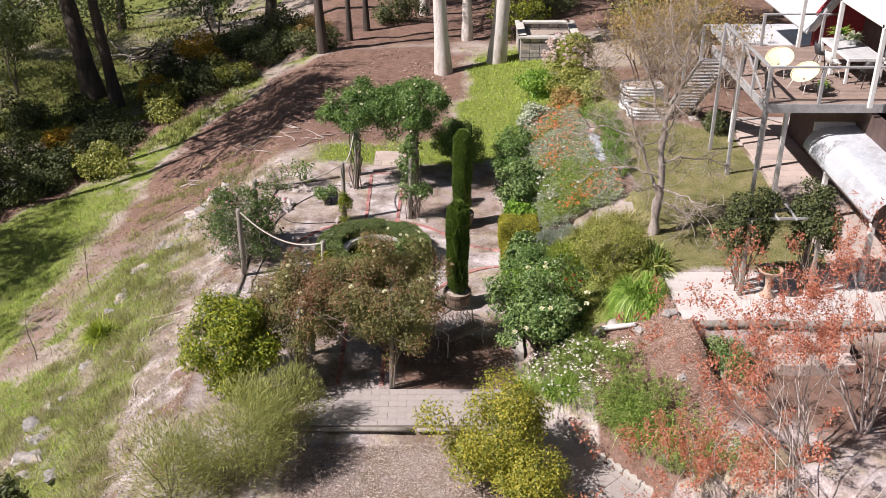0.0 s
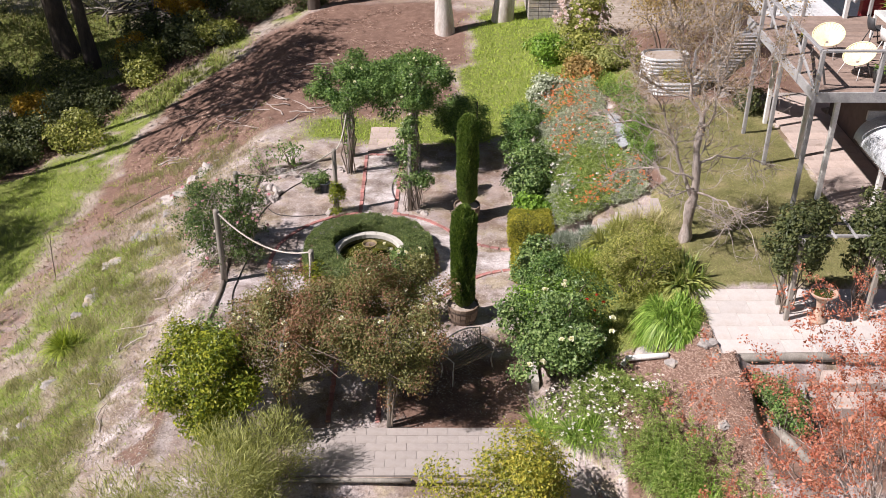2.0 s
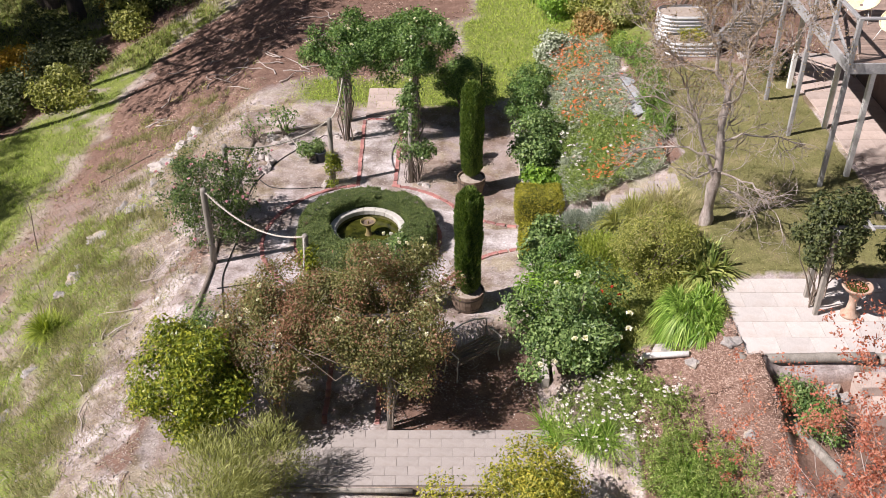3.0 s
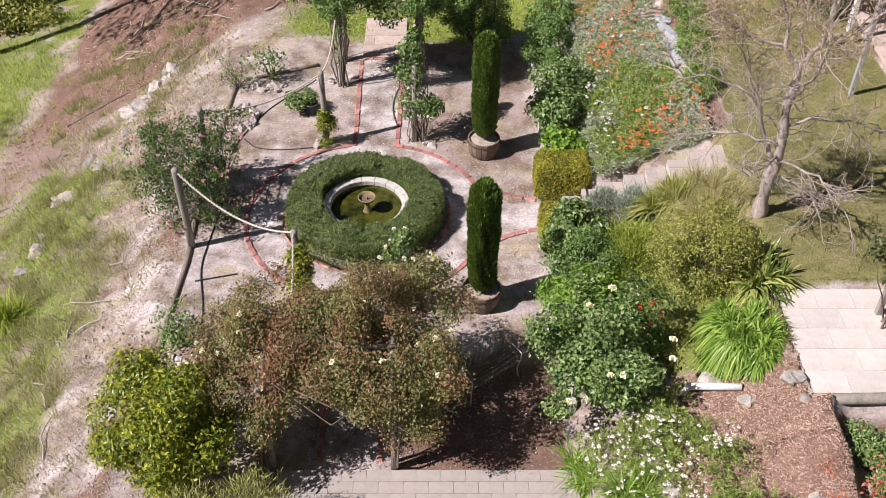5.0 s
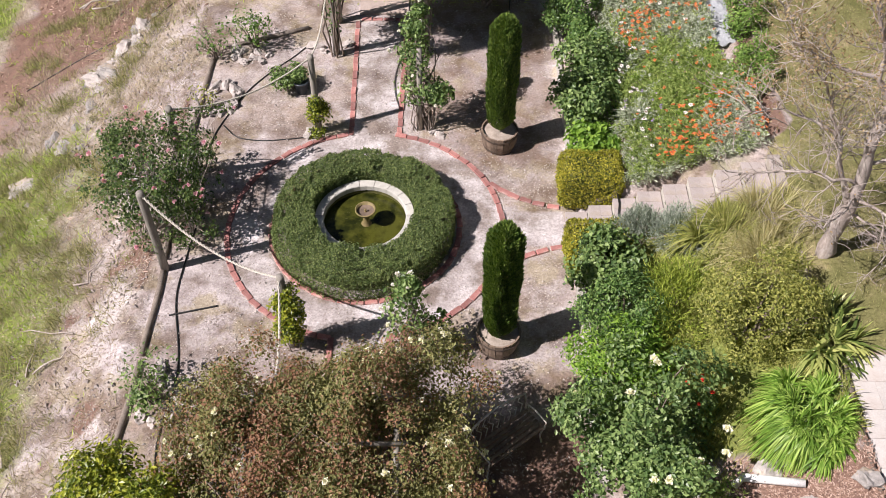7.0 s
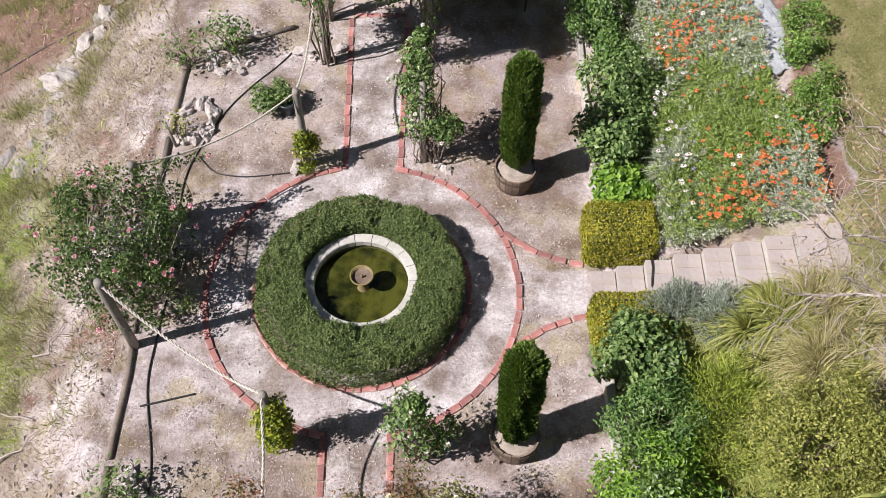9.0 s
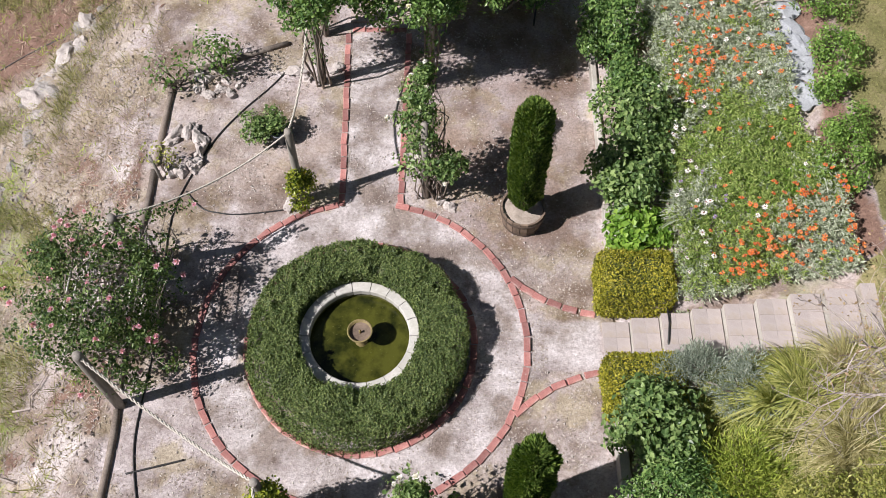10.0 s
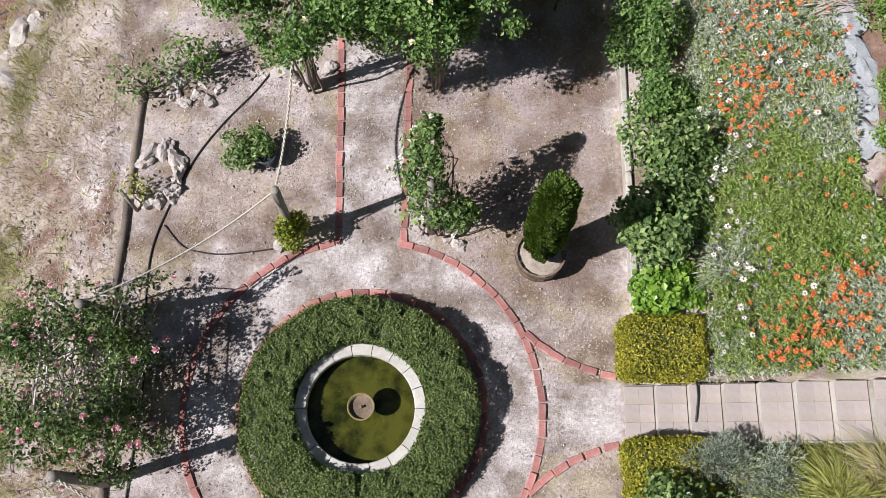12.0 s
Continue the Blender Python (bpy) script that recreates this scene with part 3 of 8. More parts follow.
def masks(x, y):
    """Shares of fresh grass, brown mulch, pale compacted sand, dry straw and lawn."""
    n1, n2, n3 = fbm(x, y, 0.55, 21), fbm(x, y, 0.22, 22), fbm(x, y, 1.6, 23)
    xw = np.interp(y, [15, 23, 28, 31, 34.6, 38.3, 41.3, 43, 45, 47, 50], [-14.0, -13.4, -12.7, -12.2, -11.7, -11.4, -10.3, -8.5, -6.8, -5, -4])
    xe = np.interp(y, [15, 23, 28, 30.7, 32, 33.2, 34.5, 40], [-12.4, -11.6, -10.3, -9.3, -7.8, -5.0, -3.5, 0.5])
    brown = sstep(-0.4, 0.5, x - xw + (n1 - 0.5) * 1.6) * sstep(0.6, -0.9, x - xe + (n1 - 0.5) * 2.2) * sstep(48, 46, y)
    brown = brown * (0.58 + 0.42 * sstep(30.5, 35, y + (n2 - 0.5) * 5))
    brown = np.maximum(brown, sstep(33.2, 35.0, y + (n1 - 0.5) * 2) * sstep(0.6, -0.8, x + (n1 - 0.5) * 2 - 0.10 * (y - 34)) * sstep(-9.5, -7, x) * sstep(47, 44, y))
    brown = np.maximum(brown, sstep(46, 49, y + (n2 - 0.5) * 6) * 0.85 * sstep(-9, -6, x + (n1 - 0.5) * 3))
    brown = np.maximum(brown, sstep(16.95, 16.8, y) * (x > -3.4) * (x < 2) * sstep(10, 13, y + (n1 - 0.5) * 3) * (0.25 + 0.5 * n1))
    brown = np.maximum(brown, sstep(4.9, 5.05, x + (n3 - 0.5) * 0.4) * sstep(5.55, 5.3, x + (n3 - 0.5) * 0.4) * (y > 25.4) * (y < 33) * 0.9)
    dd = near_line(x, y, DITCHLINE) + (n1 - 0.5) * 1.2
    brown = np.maximum(brown, sstep(1.5, 0.7, dd))
    bank = (x > 3.3) * sstep(19.6, 19.2, y) * (x < 5.5) * (y > 15)
    brown = np.maximum(brown, bank * 1.0)
    brown = np.maximum(brown, sstep(5.4, 5.7, x) * sstep(18.5, 18.3, y) * sstep(14.5, 16, y + (n1 - 0.5) * 2) * 0.95)
    brown = np.maximum(brown, sstep(29.5, 31.5, y + (n1 - 0.5) * 2) * sstep(5.6, 6.6, x) * sstep(41, 38, y) * 0.85)
    side = sstep(-12.0, -13.6, x + 0.55 * (y - 33) * (y > 33) * 0 + (n1 - 0.5) * 2.0)
    green = sstep(0.45, 0.66, n1) * sstep(-7.6, -9.0, x) * 0.8
    green = np.maximum(green, side * sstep(0.30, 0.5, n2 + 0.1) * sstep(-19, -17, x) * sstep(39, 36, y))
    green = np.maximum(green, sstep(0.0, 0.7, xw - x + (n1 - 0.5)) * sstep(4.2, 3.2, xw - x + (n1 - 0.5)) * (0.35 + 0.65 * sstep(0.36, 0.55, n2)) * (0.35 + 0.65 * sstep(0.36, 0.56, n3)) * sstep(22, 26, y) * (y < 47))
    green = np.maximum(green, sstep(0.40, 0.60, n1 + 0.30 * sstep(25, 20, y)) * sstep(-7.0, -7.8, x + (n3 - 0.5)) * sstep(-10.4, -9.6, x) * sstep(28.5, 26.5, y) * 0.9)
    green = np.maximum(green, sstep(-7.15, -7.6, x + (n1 - 0.5) * 1.2) * sstep(-10.0, -9.3, x + (n3 - 0.5)) * sstep(28.5, 26.8, y) * (0.06 + 0.60 * sstep(0.42, 0.60, 0.6 * n1 + 0.4 * n3)))
    green = np.maximum(green, sstep(31.6, 32.6, y + (n1 - 0.5) * 1.5) * sstep(35.2, 33.8, y - 0.35 * np.maximum(0, x + 1.5) + (n1 - 0.5) * 2) * sstep(-5.5, -3.5, x))
    green = np.maximum(green, sstep(-0.6, 0.8, x + (n1 - 0.5) * 1.6 - 0.10 * (y - 34)) * sstep(32, 33.5, y) * sstep(5.2, 3.8, x) * sstep(47, 44, y))
    bed = sstep(1.95, 2.15, x) * sstep(5.2, 4.6, x) * sstep(20.8, 21.4, y) * sstep(35.5, 33.5, y)
    green = np.maximum(green, bed * sstep(0.5, 0.65, n1) * 0.4)
    green = np.maximum(green, sstep(2.7, 3.0, x) * sstep(5.15, 4.95, x) * (y > 19.7) * (y < 24.3) * 0.8)
    brown = np.maximum(brown, sstep(-5.6, -5.8, x) * sstep(-9.2, -7.8, x) * sstep(34, 32, y) * (0.02 + 0.30 * fbm(x, y, 1.1, 28)))
    terr = (x > -5.5) * (x < 1.75) * (y > 17.1) * (y < 32)
    brown = np.maximum(brown, terr * (x > -0.95) * sstep(25.8, 26.8, y) * (0.24 + 0.30 * n1) * (np.hypot(x - POND[0], y - POND[1]) > 2.5))
    brown = np.maximum(brown, terr * sstep(22.8, 21.5, y) * (0.16 + 0.34 * n1))
    brown = np.maximum(brown, terr * sstep(-1.3, -0.9, x) * sstep(21.3, 20.5, y + (n1 - 0.5)) * sstep(18.3, 18.5, y) * 0.85)
    green = np.maximum(green * sstep(9, 13, y + (n2 - 0.5) * 6), sstep(13.5, 10.5, y + (n2 - 0.5) * 6) * sstep(0.40, 0.62, n1) * 0.9)
    green = np.maximum(green, sstep(-13.5, -16.5, x + (n1 - 0.5) * 3) * sstep(41, 44, y) * (0.35 + 0.65 * sstep(0.36, 0.56, n2)))
    green = np.maximum(green * (1 - brown), 0)
    lawn = sstep(4.95, 5.2, x - 0.42 * sstep(25.2, 25.6, y) + (n3 - 0.5) * 0.4) * sstep(20.85, 21.05, y) * sstep(31.2, 30, y + (n1 - 0.5) * 2) * sstep(9.35, 9.1, x)
    straw = sstep(0.40, 0.62, n2 + (n3 - 0.5) * 0.3) * sstep(-5.9, -7.4, x) * (1 - brown)
    straw = np.maximum(straw, sstep(0.50, 0.62, 0.5 * n3 + 0.5 * fbm(x, y, 0.8, 27)) * sstep(-5.8, -6.3, x) * (1 - brown))
    straw = np.maximum(straw, sstep(-8.0, -8.6, x) * (1 - brown) * (1 - green) * 0.85)
    straw = np.maximum(straw, sstep(32, 33, y) * (1 - brown) * (1 - green) * 0.8)
    r = np.hypot(x - POND[0], y - POND[1])
    pale = ((r > 1.78) & (r < 2.5)) * (0.55 + 0.45 * sstep(-2.5, -0.5, y - POND[1] + x - POND[0] + 1.5)) * 0.9
    pale = np.maximum(pale, ((x > -2.32) & (x < -1.38) & ((y > 27) & (y < 31.0) | (y < 22.5) & (y > 18.4))) * 0.75)
    fan = (x > 0.3) & (x < 1.75) & (np.abs(y - 24.85) < 0.42 + 0.55 * np.maximum(0, 1.1 - x) ** 1.5) & (r > 2.5)
    pale = np.maximum(pale, fan * 1.0)
    gravel = sstep(-5.55, -5.9, x) * sstep(-8.6, -6.9, x + (n1 - 0.5) * 2.8) * (1 - green)
    pale = np.maximum(pale, gravel * sstep(0.44, 0.66, 0.55 * n1 + 0.45 * n3) * 0.55 * sstep(33, 31, y))
    pale = np.maximum(pale, gravel * sstep(27, 24.5, y) * sstep(0.42, 0.62, 0.5 * n1 + 0.5 * n3) * 0.6)
    band = sstep(-5.6, -5.8, x) * sstep(-7.75, -6.9, x + (n1 - 0.5) * 1.1) * sstep(31, 28.5, y + (n1 - 0.5) * 3)
    pale = np.where(band > 0.3, np.minimum(pale, 0.5), pale)
    pale = np.maximum(pale, band * 0.66 * sstep(0.40, 0.60, 0.5 * n3 + 0.5 * fbm(x, y, 0.9, 29)))
    brown = np.maximum(brown * (1 - 0.6 * band), band * 0.8 * sstep(0.50, 0.62, fbm(x, y, 1.9, 30)))
    return green, brown, pale, straw * (1 - pale), lawn


def ground_mat():
    m, nt, out = nodes_of("garden_ground")
    p = nt.nodes.new("ShaderNodeBsdfPrincipled")
    tc = nt.nodes.new("ShaderNodeTexCoord")
    vec = tc.outputs["Object"]
    big, mid, fine, grit = noise_tex(nt, 0.55, 5, 0.65, vec), noise_tex(nt, 3.2, 6, 0.7, vec), noise_tex(nt, 22, 4, 0.75, vec), noise_tex(nt, 85, 3, 0.7, vec)

    def share(name, soft=0.25):
        a = nt.nodes.new("ShaderNodeAttribute")
        a.attribute_name = name
        f = mathn(nt, "ADD", a.outputs["Fac"], mathn(nt, "MULTIPLY", mathn(nt, "SUBTRACT", mid, 0.5), 0.9))
        return ramp(nt, f, [(0.5 - soft, (0, 0, 0)), (0.5 + soft, (1, 1, 1))])
    base = ramp(nt, mid, [(0.25, (0.25, 0.20, 0.188)), (0.42, (0.37, 0.32, 0.312)), (0.56, (0.455, 0.405, 0.398)), (0.75, (0.60, 0.552, 0.55))])
    base = mixc(nt, ramp(nt, big, [(0.45, (0, 0, 0)), (0.68, (1, 1, 1))]), base, (0.32, 0.25, 0.20))
    pale = ramp(nt, noise_tex(nt, 1.9, 7, 0.68, vec), [(0.34, (0.31, 0.265, 0.255)), (0.48, (0.43, 0.388, 0.38)), (0.62, (0.56, 0.52, 0.518))])
    brown = ramp(nt, mid, [(0.25, (0.125, 0.074, 0.055)), (0.55, (0.212, 0.134, 0.104)), (0.8, (0.33, 0.228, 0.182))])
    straw = ramp(nt, mid, [(0.28, (0.19, 0.15, 0.115)), (0.46, (0.33, 0.278, 0.23)), (0.70, (0.50, 0.44, 0.395))])
    green = ramp(nt, mid, [(0.25, (0.11, 0.145, 0.034)), (0.75, (0.24, 0.27, 0.075))])
    lawn = ramp(nt, noise_tex(nt, 1.7, 5, 0.7, vec), [(0.3, (0.125, 0.13, 0.045)), (0.52, (0.21, 0.20, 0.085)), (0.7, (0.31, 0.26, 0.15))])
    stain = ramp(nt, noise_tex(nt, 1.15, 6, 0.62, vec), [(0.40, (0.56, 0.50, 0.44)), (0.49, (0.95, 0.94, 0.93)), (0.58, (1.24, 1.25, 1.27))])
    mossy = ramp(nt, noise_tex(nt, 0.9, 6, 0.7, vec), [(0.50, (0, 0, 0)), (0.58, (0.85, 0.85, 0.85))])
    base = mixc(nt, mossy, base, (0.36, 0.305, 0.22))
    col = mixc(nt, 0.9, mixc(nt, share("pale"), base, pale), stain, "MULTIPLY")
    col = mixc(nt, share("straw"), col, straw)
    col = mixc(nt, share("brown"), col, brown)
    col = mixc(nt, share("green"), col, green)
    col = mixc(nt, share("lawn", 0.12), col, lawn)
    col = mixc(nt, 0.6, col, ramp(nt, fine, [(0.30, (0.38, 0.36, 0.34)), (0.5, (1, 1, 1)), (0.70, (1.5, 1.5, 1.5))]), "MULTIPLY")
    col = mixc(nt, 0.6, col, ramp(nt, grit, [(0.3, (0.6, 0.6, 0.6)), (0.7, (1.3, 1.3, 1.3))]), "MULTIPLY")
    nt.links.new(col, p.inputs["Base Color"])
    p.inputs["Roughness"].default_value = 0.95
    p.inputs["Specular IOR Level"].default_value = 0.2
    nt.links.new(bump_of(nt, mixc(nt, 0.5, fine, grit), 0.7, 0.03), p.inputs["Normal"])
    nt.links.new(p.outputs[0], out.inputs[0])
    return m


gx, gy = axis(-17, 13, 0.14, 600), axis(13, 50, 0.14, 600)
GX, GY = np.meshgrid(gx, gy)
GZ = land(GX, GY)
in_pond = np.hypot(GX - POND[0], GY - POND[1]) < 0.85
GZ = np.where(in_pond, GZ - 0.5, GZ)
nx, ny = len(gx), len(gy)
ii = np.arange(nx * ny).reshape(ny, nx)
ground_me = raw("ground", np.stack([GX, GY, GZ], -1).reshape(-1, 3), np.stack([ii[:-1, :-1], ii[:-1, 1:], ii[1:, 1:], ii[1:, :-1]], -1).reshape(-1, 4), ground_mat(), True)
for nm, arr in zip(("green", "brown", "pale", "straw", "lawn"), masks(GX, GY)):
    ground_me.attributes.new(nm, "FLOAT", "POINT").data.foreach_set("value", np.ascontiguousarray(arr, np.float32).ravel())
ground = tagged(new("ground", ground_me), "garden ground of pale sand, straw, brown mulch and grass", "ground", kind="structure")


def scatter(n, x0, x1, y0, y1, weight, r):
    x, y = r.uniform(x0, x1, n), r.uniform(y0, y1, n)
    k = r.random(n) < weight(x, y)
    return x[k], y[k]


def grass_patch(name, n, x0, x1, y0, y1, weight, h, w, mat, label, seed, lean=0.7, droop=0.5):
    """Loose blades of grass as one stuff object."""
    r = np.random.default_rng(seed)
    x, y = scatter(n, x0, x1, y0, y1, weight, r)
    z = land(x, y) - 0.01
    P = np.stack([x, y, z], 1)
    D = r.normal(size=(len(P), 3)) * lean
    D[:, 2] = 1.0
    V, F = spears(P, D, h * r.uniform(0.5, 1.4, len(P)), w, r, droop, 2)
    return tagged(new(name, raw(name, V, F, mat)), label, "grass", kind="stuff")


def w_green(x, y):
    return masks(x, y)[0]


def w_straw(x, y):
    return masks(x, y)[3] * 0.9


def litter(name, n, x0, x1, y0, y1, weight, size, mat, label, seed, aspect=0.4, category="leaf litter"):
    """Fallen leaves and chips lying on the ground, one stuff object."""
    r = np.random.default_rng(seed)
    x, y = scatter(n, x0, x1, y0, y1, weight, r)
    P = np.stack([x, y, land(x, y) + 0.008], 1)
    L = size * r.uniform(0.5, 1.5, len(P))
    V, F = scales(P, np.zeros_like(P) + [0, 0, 1.0], L, L * aspect, r, 0.13, 0.0)
    return tagged(new(name, raw(name, V, F, mat)), label, category, kind="stuff")


def w_terrace(x, y):
    rr = np.hypot(x - POND[0], y - POND[1])
    return (0.12 + 0.88 * sstep(0.40, 0.60, 0.5 * fbm(x, y, 0.8, 31) + 0.5 * fbm(x, y, 2.2, 45))) * np.where((rr > 1.75) & (rr < 2.5), 0.25, 1) * (rr > 1.75) * ~((y > 24.4) & (y < 25.3) & (x > 0.9))


litter("fallen_leaves", 80000, -9.0, 1.75, 17.1, 32, w_terrace, 0.034, L_LITTER, "pale dry leaves scattered over the sandy garden floor", 41)
litter("dark_leaf_bits", 18000, -8.2, 1.75, 17.1, 32, w_terrace, 0.026, L_DARKBIT, "small brown leaf fragments on the sandy garden floor", 46)
litter("pale_bark_strips", 7000, -7.9, -5.6, 15, 30.5, lambda x, y: 0.25 + 0.75 * sstep(0.36, 0.58, fbm(x, y, 1.3, 34)), 0.065, L_STRIP, "pale dry bark strips and leaves on the stony slope", 47, 0.16, "debris")
litter("bark_mulch", 17000, -3.2, 2.0, 14.2, 16.9, lambda x, y: 0.9 * (x < path_edge(y) - 1.3), 0.062, L_STRIP, "loose pale brown bark mulch below the paved edge", 42, 0.35, "mulch")
litter("bank_mulch", 26000, 3.3, 5.5, 15.2, 19.6, lambda x, y: 0.8 * (x > path_edge(y) + 1.1), 0.05, L_CHIP, "reddish wood chip mulch on the bank", 43, 0.35, "mulch")
litter("track_debris", 30000, -15, 1, 22, 47, lambda x, y: (y > 22) * masks(x, y)[1] * sstep(0.4, 0.6, fbm(x, y, 0.9, 33)) * ((x < -5.6) | (y > 33)), 0.13, L_CHIP, "bark and twig debris on the brown earth track", 44, 0.22, "debris")
grass_patch("green_grass", 120000, -19, -8, 14, 46, lambda x, y: w_green(x, y) * (0.25 + 0.75 * sstep(0.38, 0.60, fbm(x, y, 1.9, 40))), 0.24, 0.02, L_GRASS, "fresh green grass along the slope and track", 51, 1.2)
grass_patch("green_bank_grass", 60000, -6, 5.5, 31.5, 47, w_green, 0.20, 0.024, L_FRESH, "bright green long grass on the bank", 52, 1.3)
grass_patch("dry_slope_grass", 70000, -13, -6, 14, 36, w_straw, 0.13, 0.013, L_DRY, "half dry grass on the stony slope", 53)
grass_patch("straw_tufts", 60000, -10.5, -5.8, 15, 34, lambda x, y: 0.75 * sstep(0.44, 0.62, fbm(x, y, 0.9, 35)) * (0.30 + 0.70 * np.maximum(sstep(-6.8, -7.6, x), sstep(28, 30, y))), 0.15, 0.012, L_DRY, "dry straw tufts on the stony slope", 54)
grass_patch("bright_grass_tufts", 42000, -15, -6.2, 14, 36, lambda x, y: sstep(0.60, 0.70, fbm(x, y, 2.3, 50)) * (0.25 + 0.75 * sstep(-6.8, -7.6, x)), 0.17, 0.02, L_FRESH, "small bright green grass tufts scattered over the slope", 63, 1.2)
grass_patch("lawn_grass", 50000, 5, 9.3, 20.9, 31, lambda x, y: masks(x, y)[4] * 0.9, 0.05, 0.016, L_MIXG, "short patchy half dry lawn", 55)


def rubble(name, n, x0, x1, y0, y1, weight, size, label, seed, mat=M_RUBBLE):
    """Small broken stones lying loose, one stuff object."""
    r = np.random.default_rng(seed)
    x, y = scatter(n, x0, x1, y0, y1, weight, r)
    base = np.array([(1, 0, 0), (-0.5, 0.8, 0), (-0.6, -0.8, 0), (0.1, 0.1, 0.8), (0.15, -0.05, -0.5)])
    tri = np.array([(0, 1, 3), (1, 2, 3), (2, 0, 3), (1, 0, 4), (2, 1, 4), (0, 2, 4)])
    k = size * r.uniform(0.4, 1.7, len(x)) ** 1.5
    jit = base[None] * r.uniform(0.6, 1.4, (len(x), 5, 3))
    a = r.uniform(0, 6.283, len(x))
    ca, sa = np.cos(a)[:, None], np.sin(a)[:, None]
    V = np.stack([jit[..., 0] * ca - jit[..., 1] * sa, jit[..., 0] * sa + jit[..., 1] * ca, jit[..., 2]], -1) * k[:, None, None]
    V += np.stack([x, y, land(x, y) + 0.01], 1)[:, None, :]
    F = (np.arange(len(x))[:, None, None] * 5 + tri[None]).reshape(-1, 3)
    return tagged(new(name, raw(name, V.reshape(-1, 3), F, mat)), label, "rubble", kind="stuff")


rubble("slope_rubble", 5200, -8.6, -5.7, 15, 34, lambda x, y: sstep(0.42, 0.62, fbm(x, y, 0.8, 36)) * 0.7, 0.024, "loose broken pale stones on the dry slope", 57, M_SLOPESTONE)
rubble("terrace_pebbles", 5000, -5.5, 1.7, 17.5, 32, lambda x, y: w_terrace(x, y) * 0.5, 0.014, "small loose pebbles on the sandy terrace", 58)
litter("slope_straw", 5500, -10.5, -5.7, 15, 34, lambda x, y: 0.3 + 0.7 * sstep(0.4, 0.6, fbm(x, y, 0.7, 37)), 0.14, L_DRY, "dry straw and stalks lying on the slope", 59, 0.10, "straw")

grass_patch("slope_tussocks", 150000, -11, -5.9, 14, 35, lambda x, y: sstep(0.56, 0.68, fbm(x, y, 1.7, 38) + 0.13 * sstep(-7.0, -7.6, x + 0.8 * (fbm(x, y, 0.8, 48) - 0.5)) * (x > -9.8) * (y < 28)) * (0.15 + 0.85 * sstep(-6.4, -7.6, x)) * (0.15 + 0.85 * sstep(0.40, 0.58, fbm(x, y, 3.6, 49))), 0.34, 0.014, L_MIXG, "tussocks of longer half dry grass on the slope", 60, 0.9, 0.8)
grass_patch("bank_undergrowth", 34000, 2.5, 5.15, 19.4, 24.2, lambda x, y: (0.10 + 0.9 * sstep(0.42, 0.60, fbm(x, y, 1.5, 39))) * (x > 2.9 - (y < 21) * 0.2) * ~((x > 4.2) & (y < 19.6)), 0.26, 0.018, L_LIME, "yellow green undergrowth between the shrubs on the bank", 61, 1.2, 0.9)

# ---- brick edging ----
brick_me = geo("brick", [box(-0.112, 0.112, -0.052, 0.052, -0.05, 0.035, 0.008)], M_BRICK)


def edging(name, label, spots):
    ob = thing(name, 0, 0, 0, label, "edging", "brick edging of the garden")
    for x, y, a in spots:
        part("brick", brick_me, ob, "", pose(x + random.uniform(-0.006, 0.006), y + random.uniform(-0.006, 0.006), random.uniform(-0.018, 0.004),
                                             random.uniform(-4, 4), random.uniform(-4, 4), math.degrees(a) + random.uniform(-4, 4)))
    return ob


def arc(cx, cy, r, a0, a1, pitch=0.24):
    n = max(1, round(abs(a1 - a0) * r / pitch))
    for i in range(n):
        a = a0 + (a1 - a0) * (i + 0.5) / n
        yield cx + r * math.cos(a), cy + r * math.sin(a), a + math.pi / 2


def run(x0, y0, x1, y1, pitch=0.24):
    d = math.hypot(x1 - x0, y1 - y0)
    n = max(1, round(d / pitch))
    for i in range(n):
        t = (i + 0.5) / n
        yield x0 + (x1 - x0) * t, y0 + (y1 - y0) * t, math.atan2(y1 - y0, x1 - x0)


def bend(p0, p1, p2, pitch=0.24):
    """Bricks along a curve with one control point."""
    d = (Vector(p1) - Vector(p0)).length + (Vector(p2) - Vector(p1)).length
    n = round(d * 0.95 / pitch)
    for i in range(n):
        t = (i + 0.5) / n
        q = [(1 - t) ** 2 * a + 2 * t * (1 - t) * b + t * t * c for a, b, c in zip(p0, p1, p2)]
        g = [2 * (1 - t) * (b - a) + 2 * t * (c - b) for a, b, c in zip(p0, p1, p2)]
        yield q[0], q[1], math.atan2(g[1], g[0])


PX, PY = POND
gap = math.asin(0.46 / 2.5)
edging("inner_brick_ring", "red clay bricks in a ring round the clipped hedge", arc(PX, PY, 1.72, 0, 2 * math.pi))
edging("outer_brick_ring", "worn red clay bricks edging the round path", list(arc(PX, PY, 2.52, math.pi / 2 + gap, 3 * math.pi / 2 - gap)) + list(arc(PX, PY, 2.52, -math.pi / 2 + gap, math.pi / 2 - gap)))
edging("north_path_edging", "red clay bricks along both sides of a garden path", list(run(-2.36, 27.3, -2.42, 31.0)) + list(run(-1.40, 27.3, -1.32, 31.0)) + list(run(-2.36, 31.08, -1.36, 31.08)))
edging("south_path_edging", "red clay bricks along both sides of a shaded path", list(run(-2.42, 22.4, -2.40, 18.6)) + list(run(-1.43, 22.4, -1.40, 18.6)))
edging("stair_path_edging", "red bricks flaring out towards the garden steps", list(bend((0.36, 25.98), (0.80, 25.50), (1.66, 25.33))) + list(bend((0.36, 23.72), (0.80, 24.20), (1.66, 24.40))))

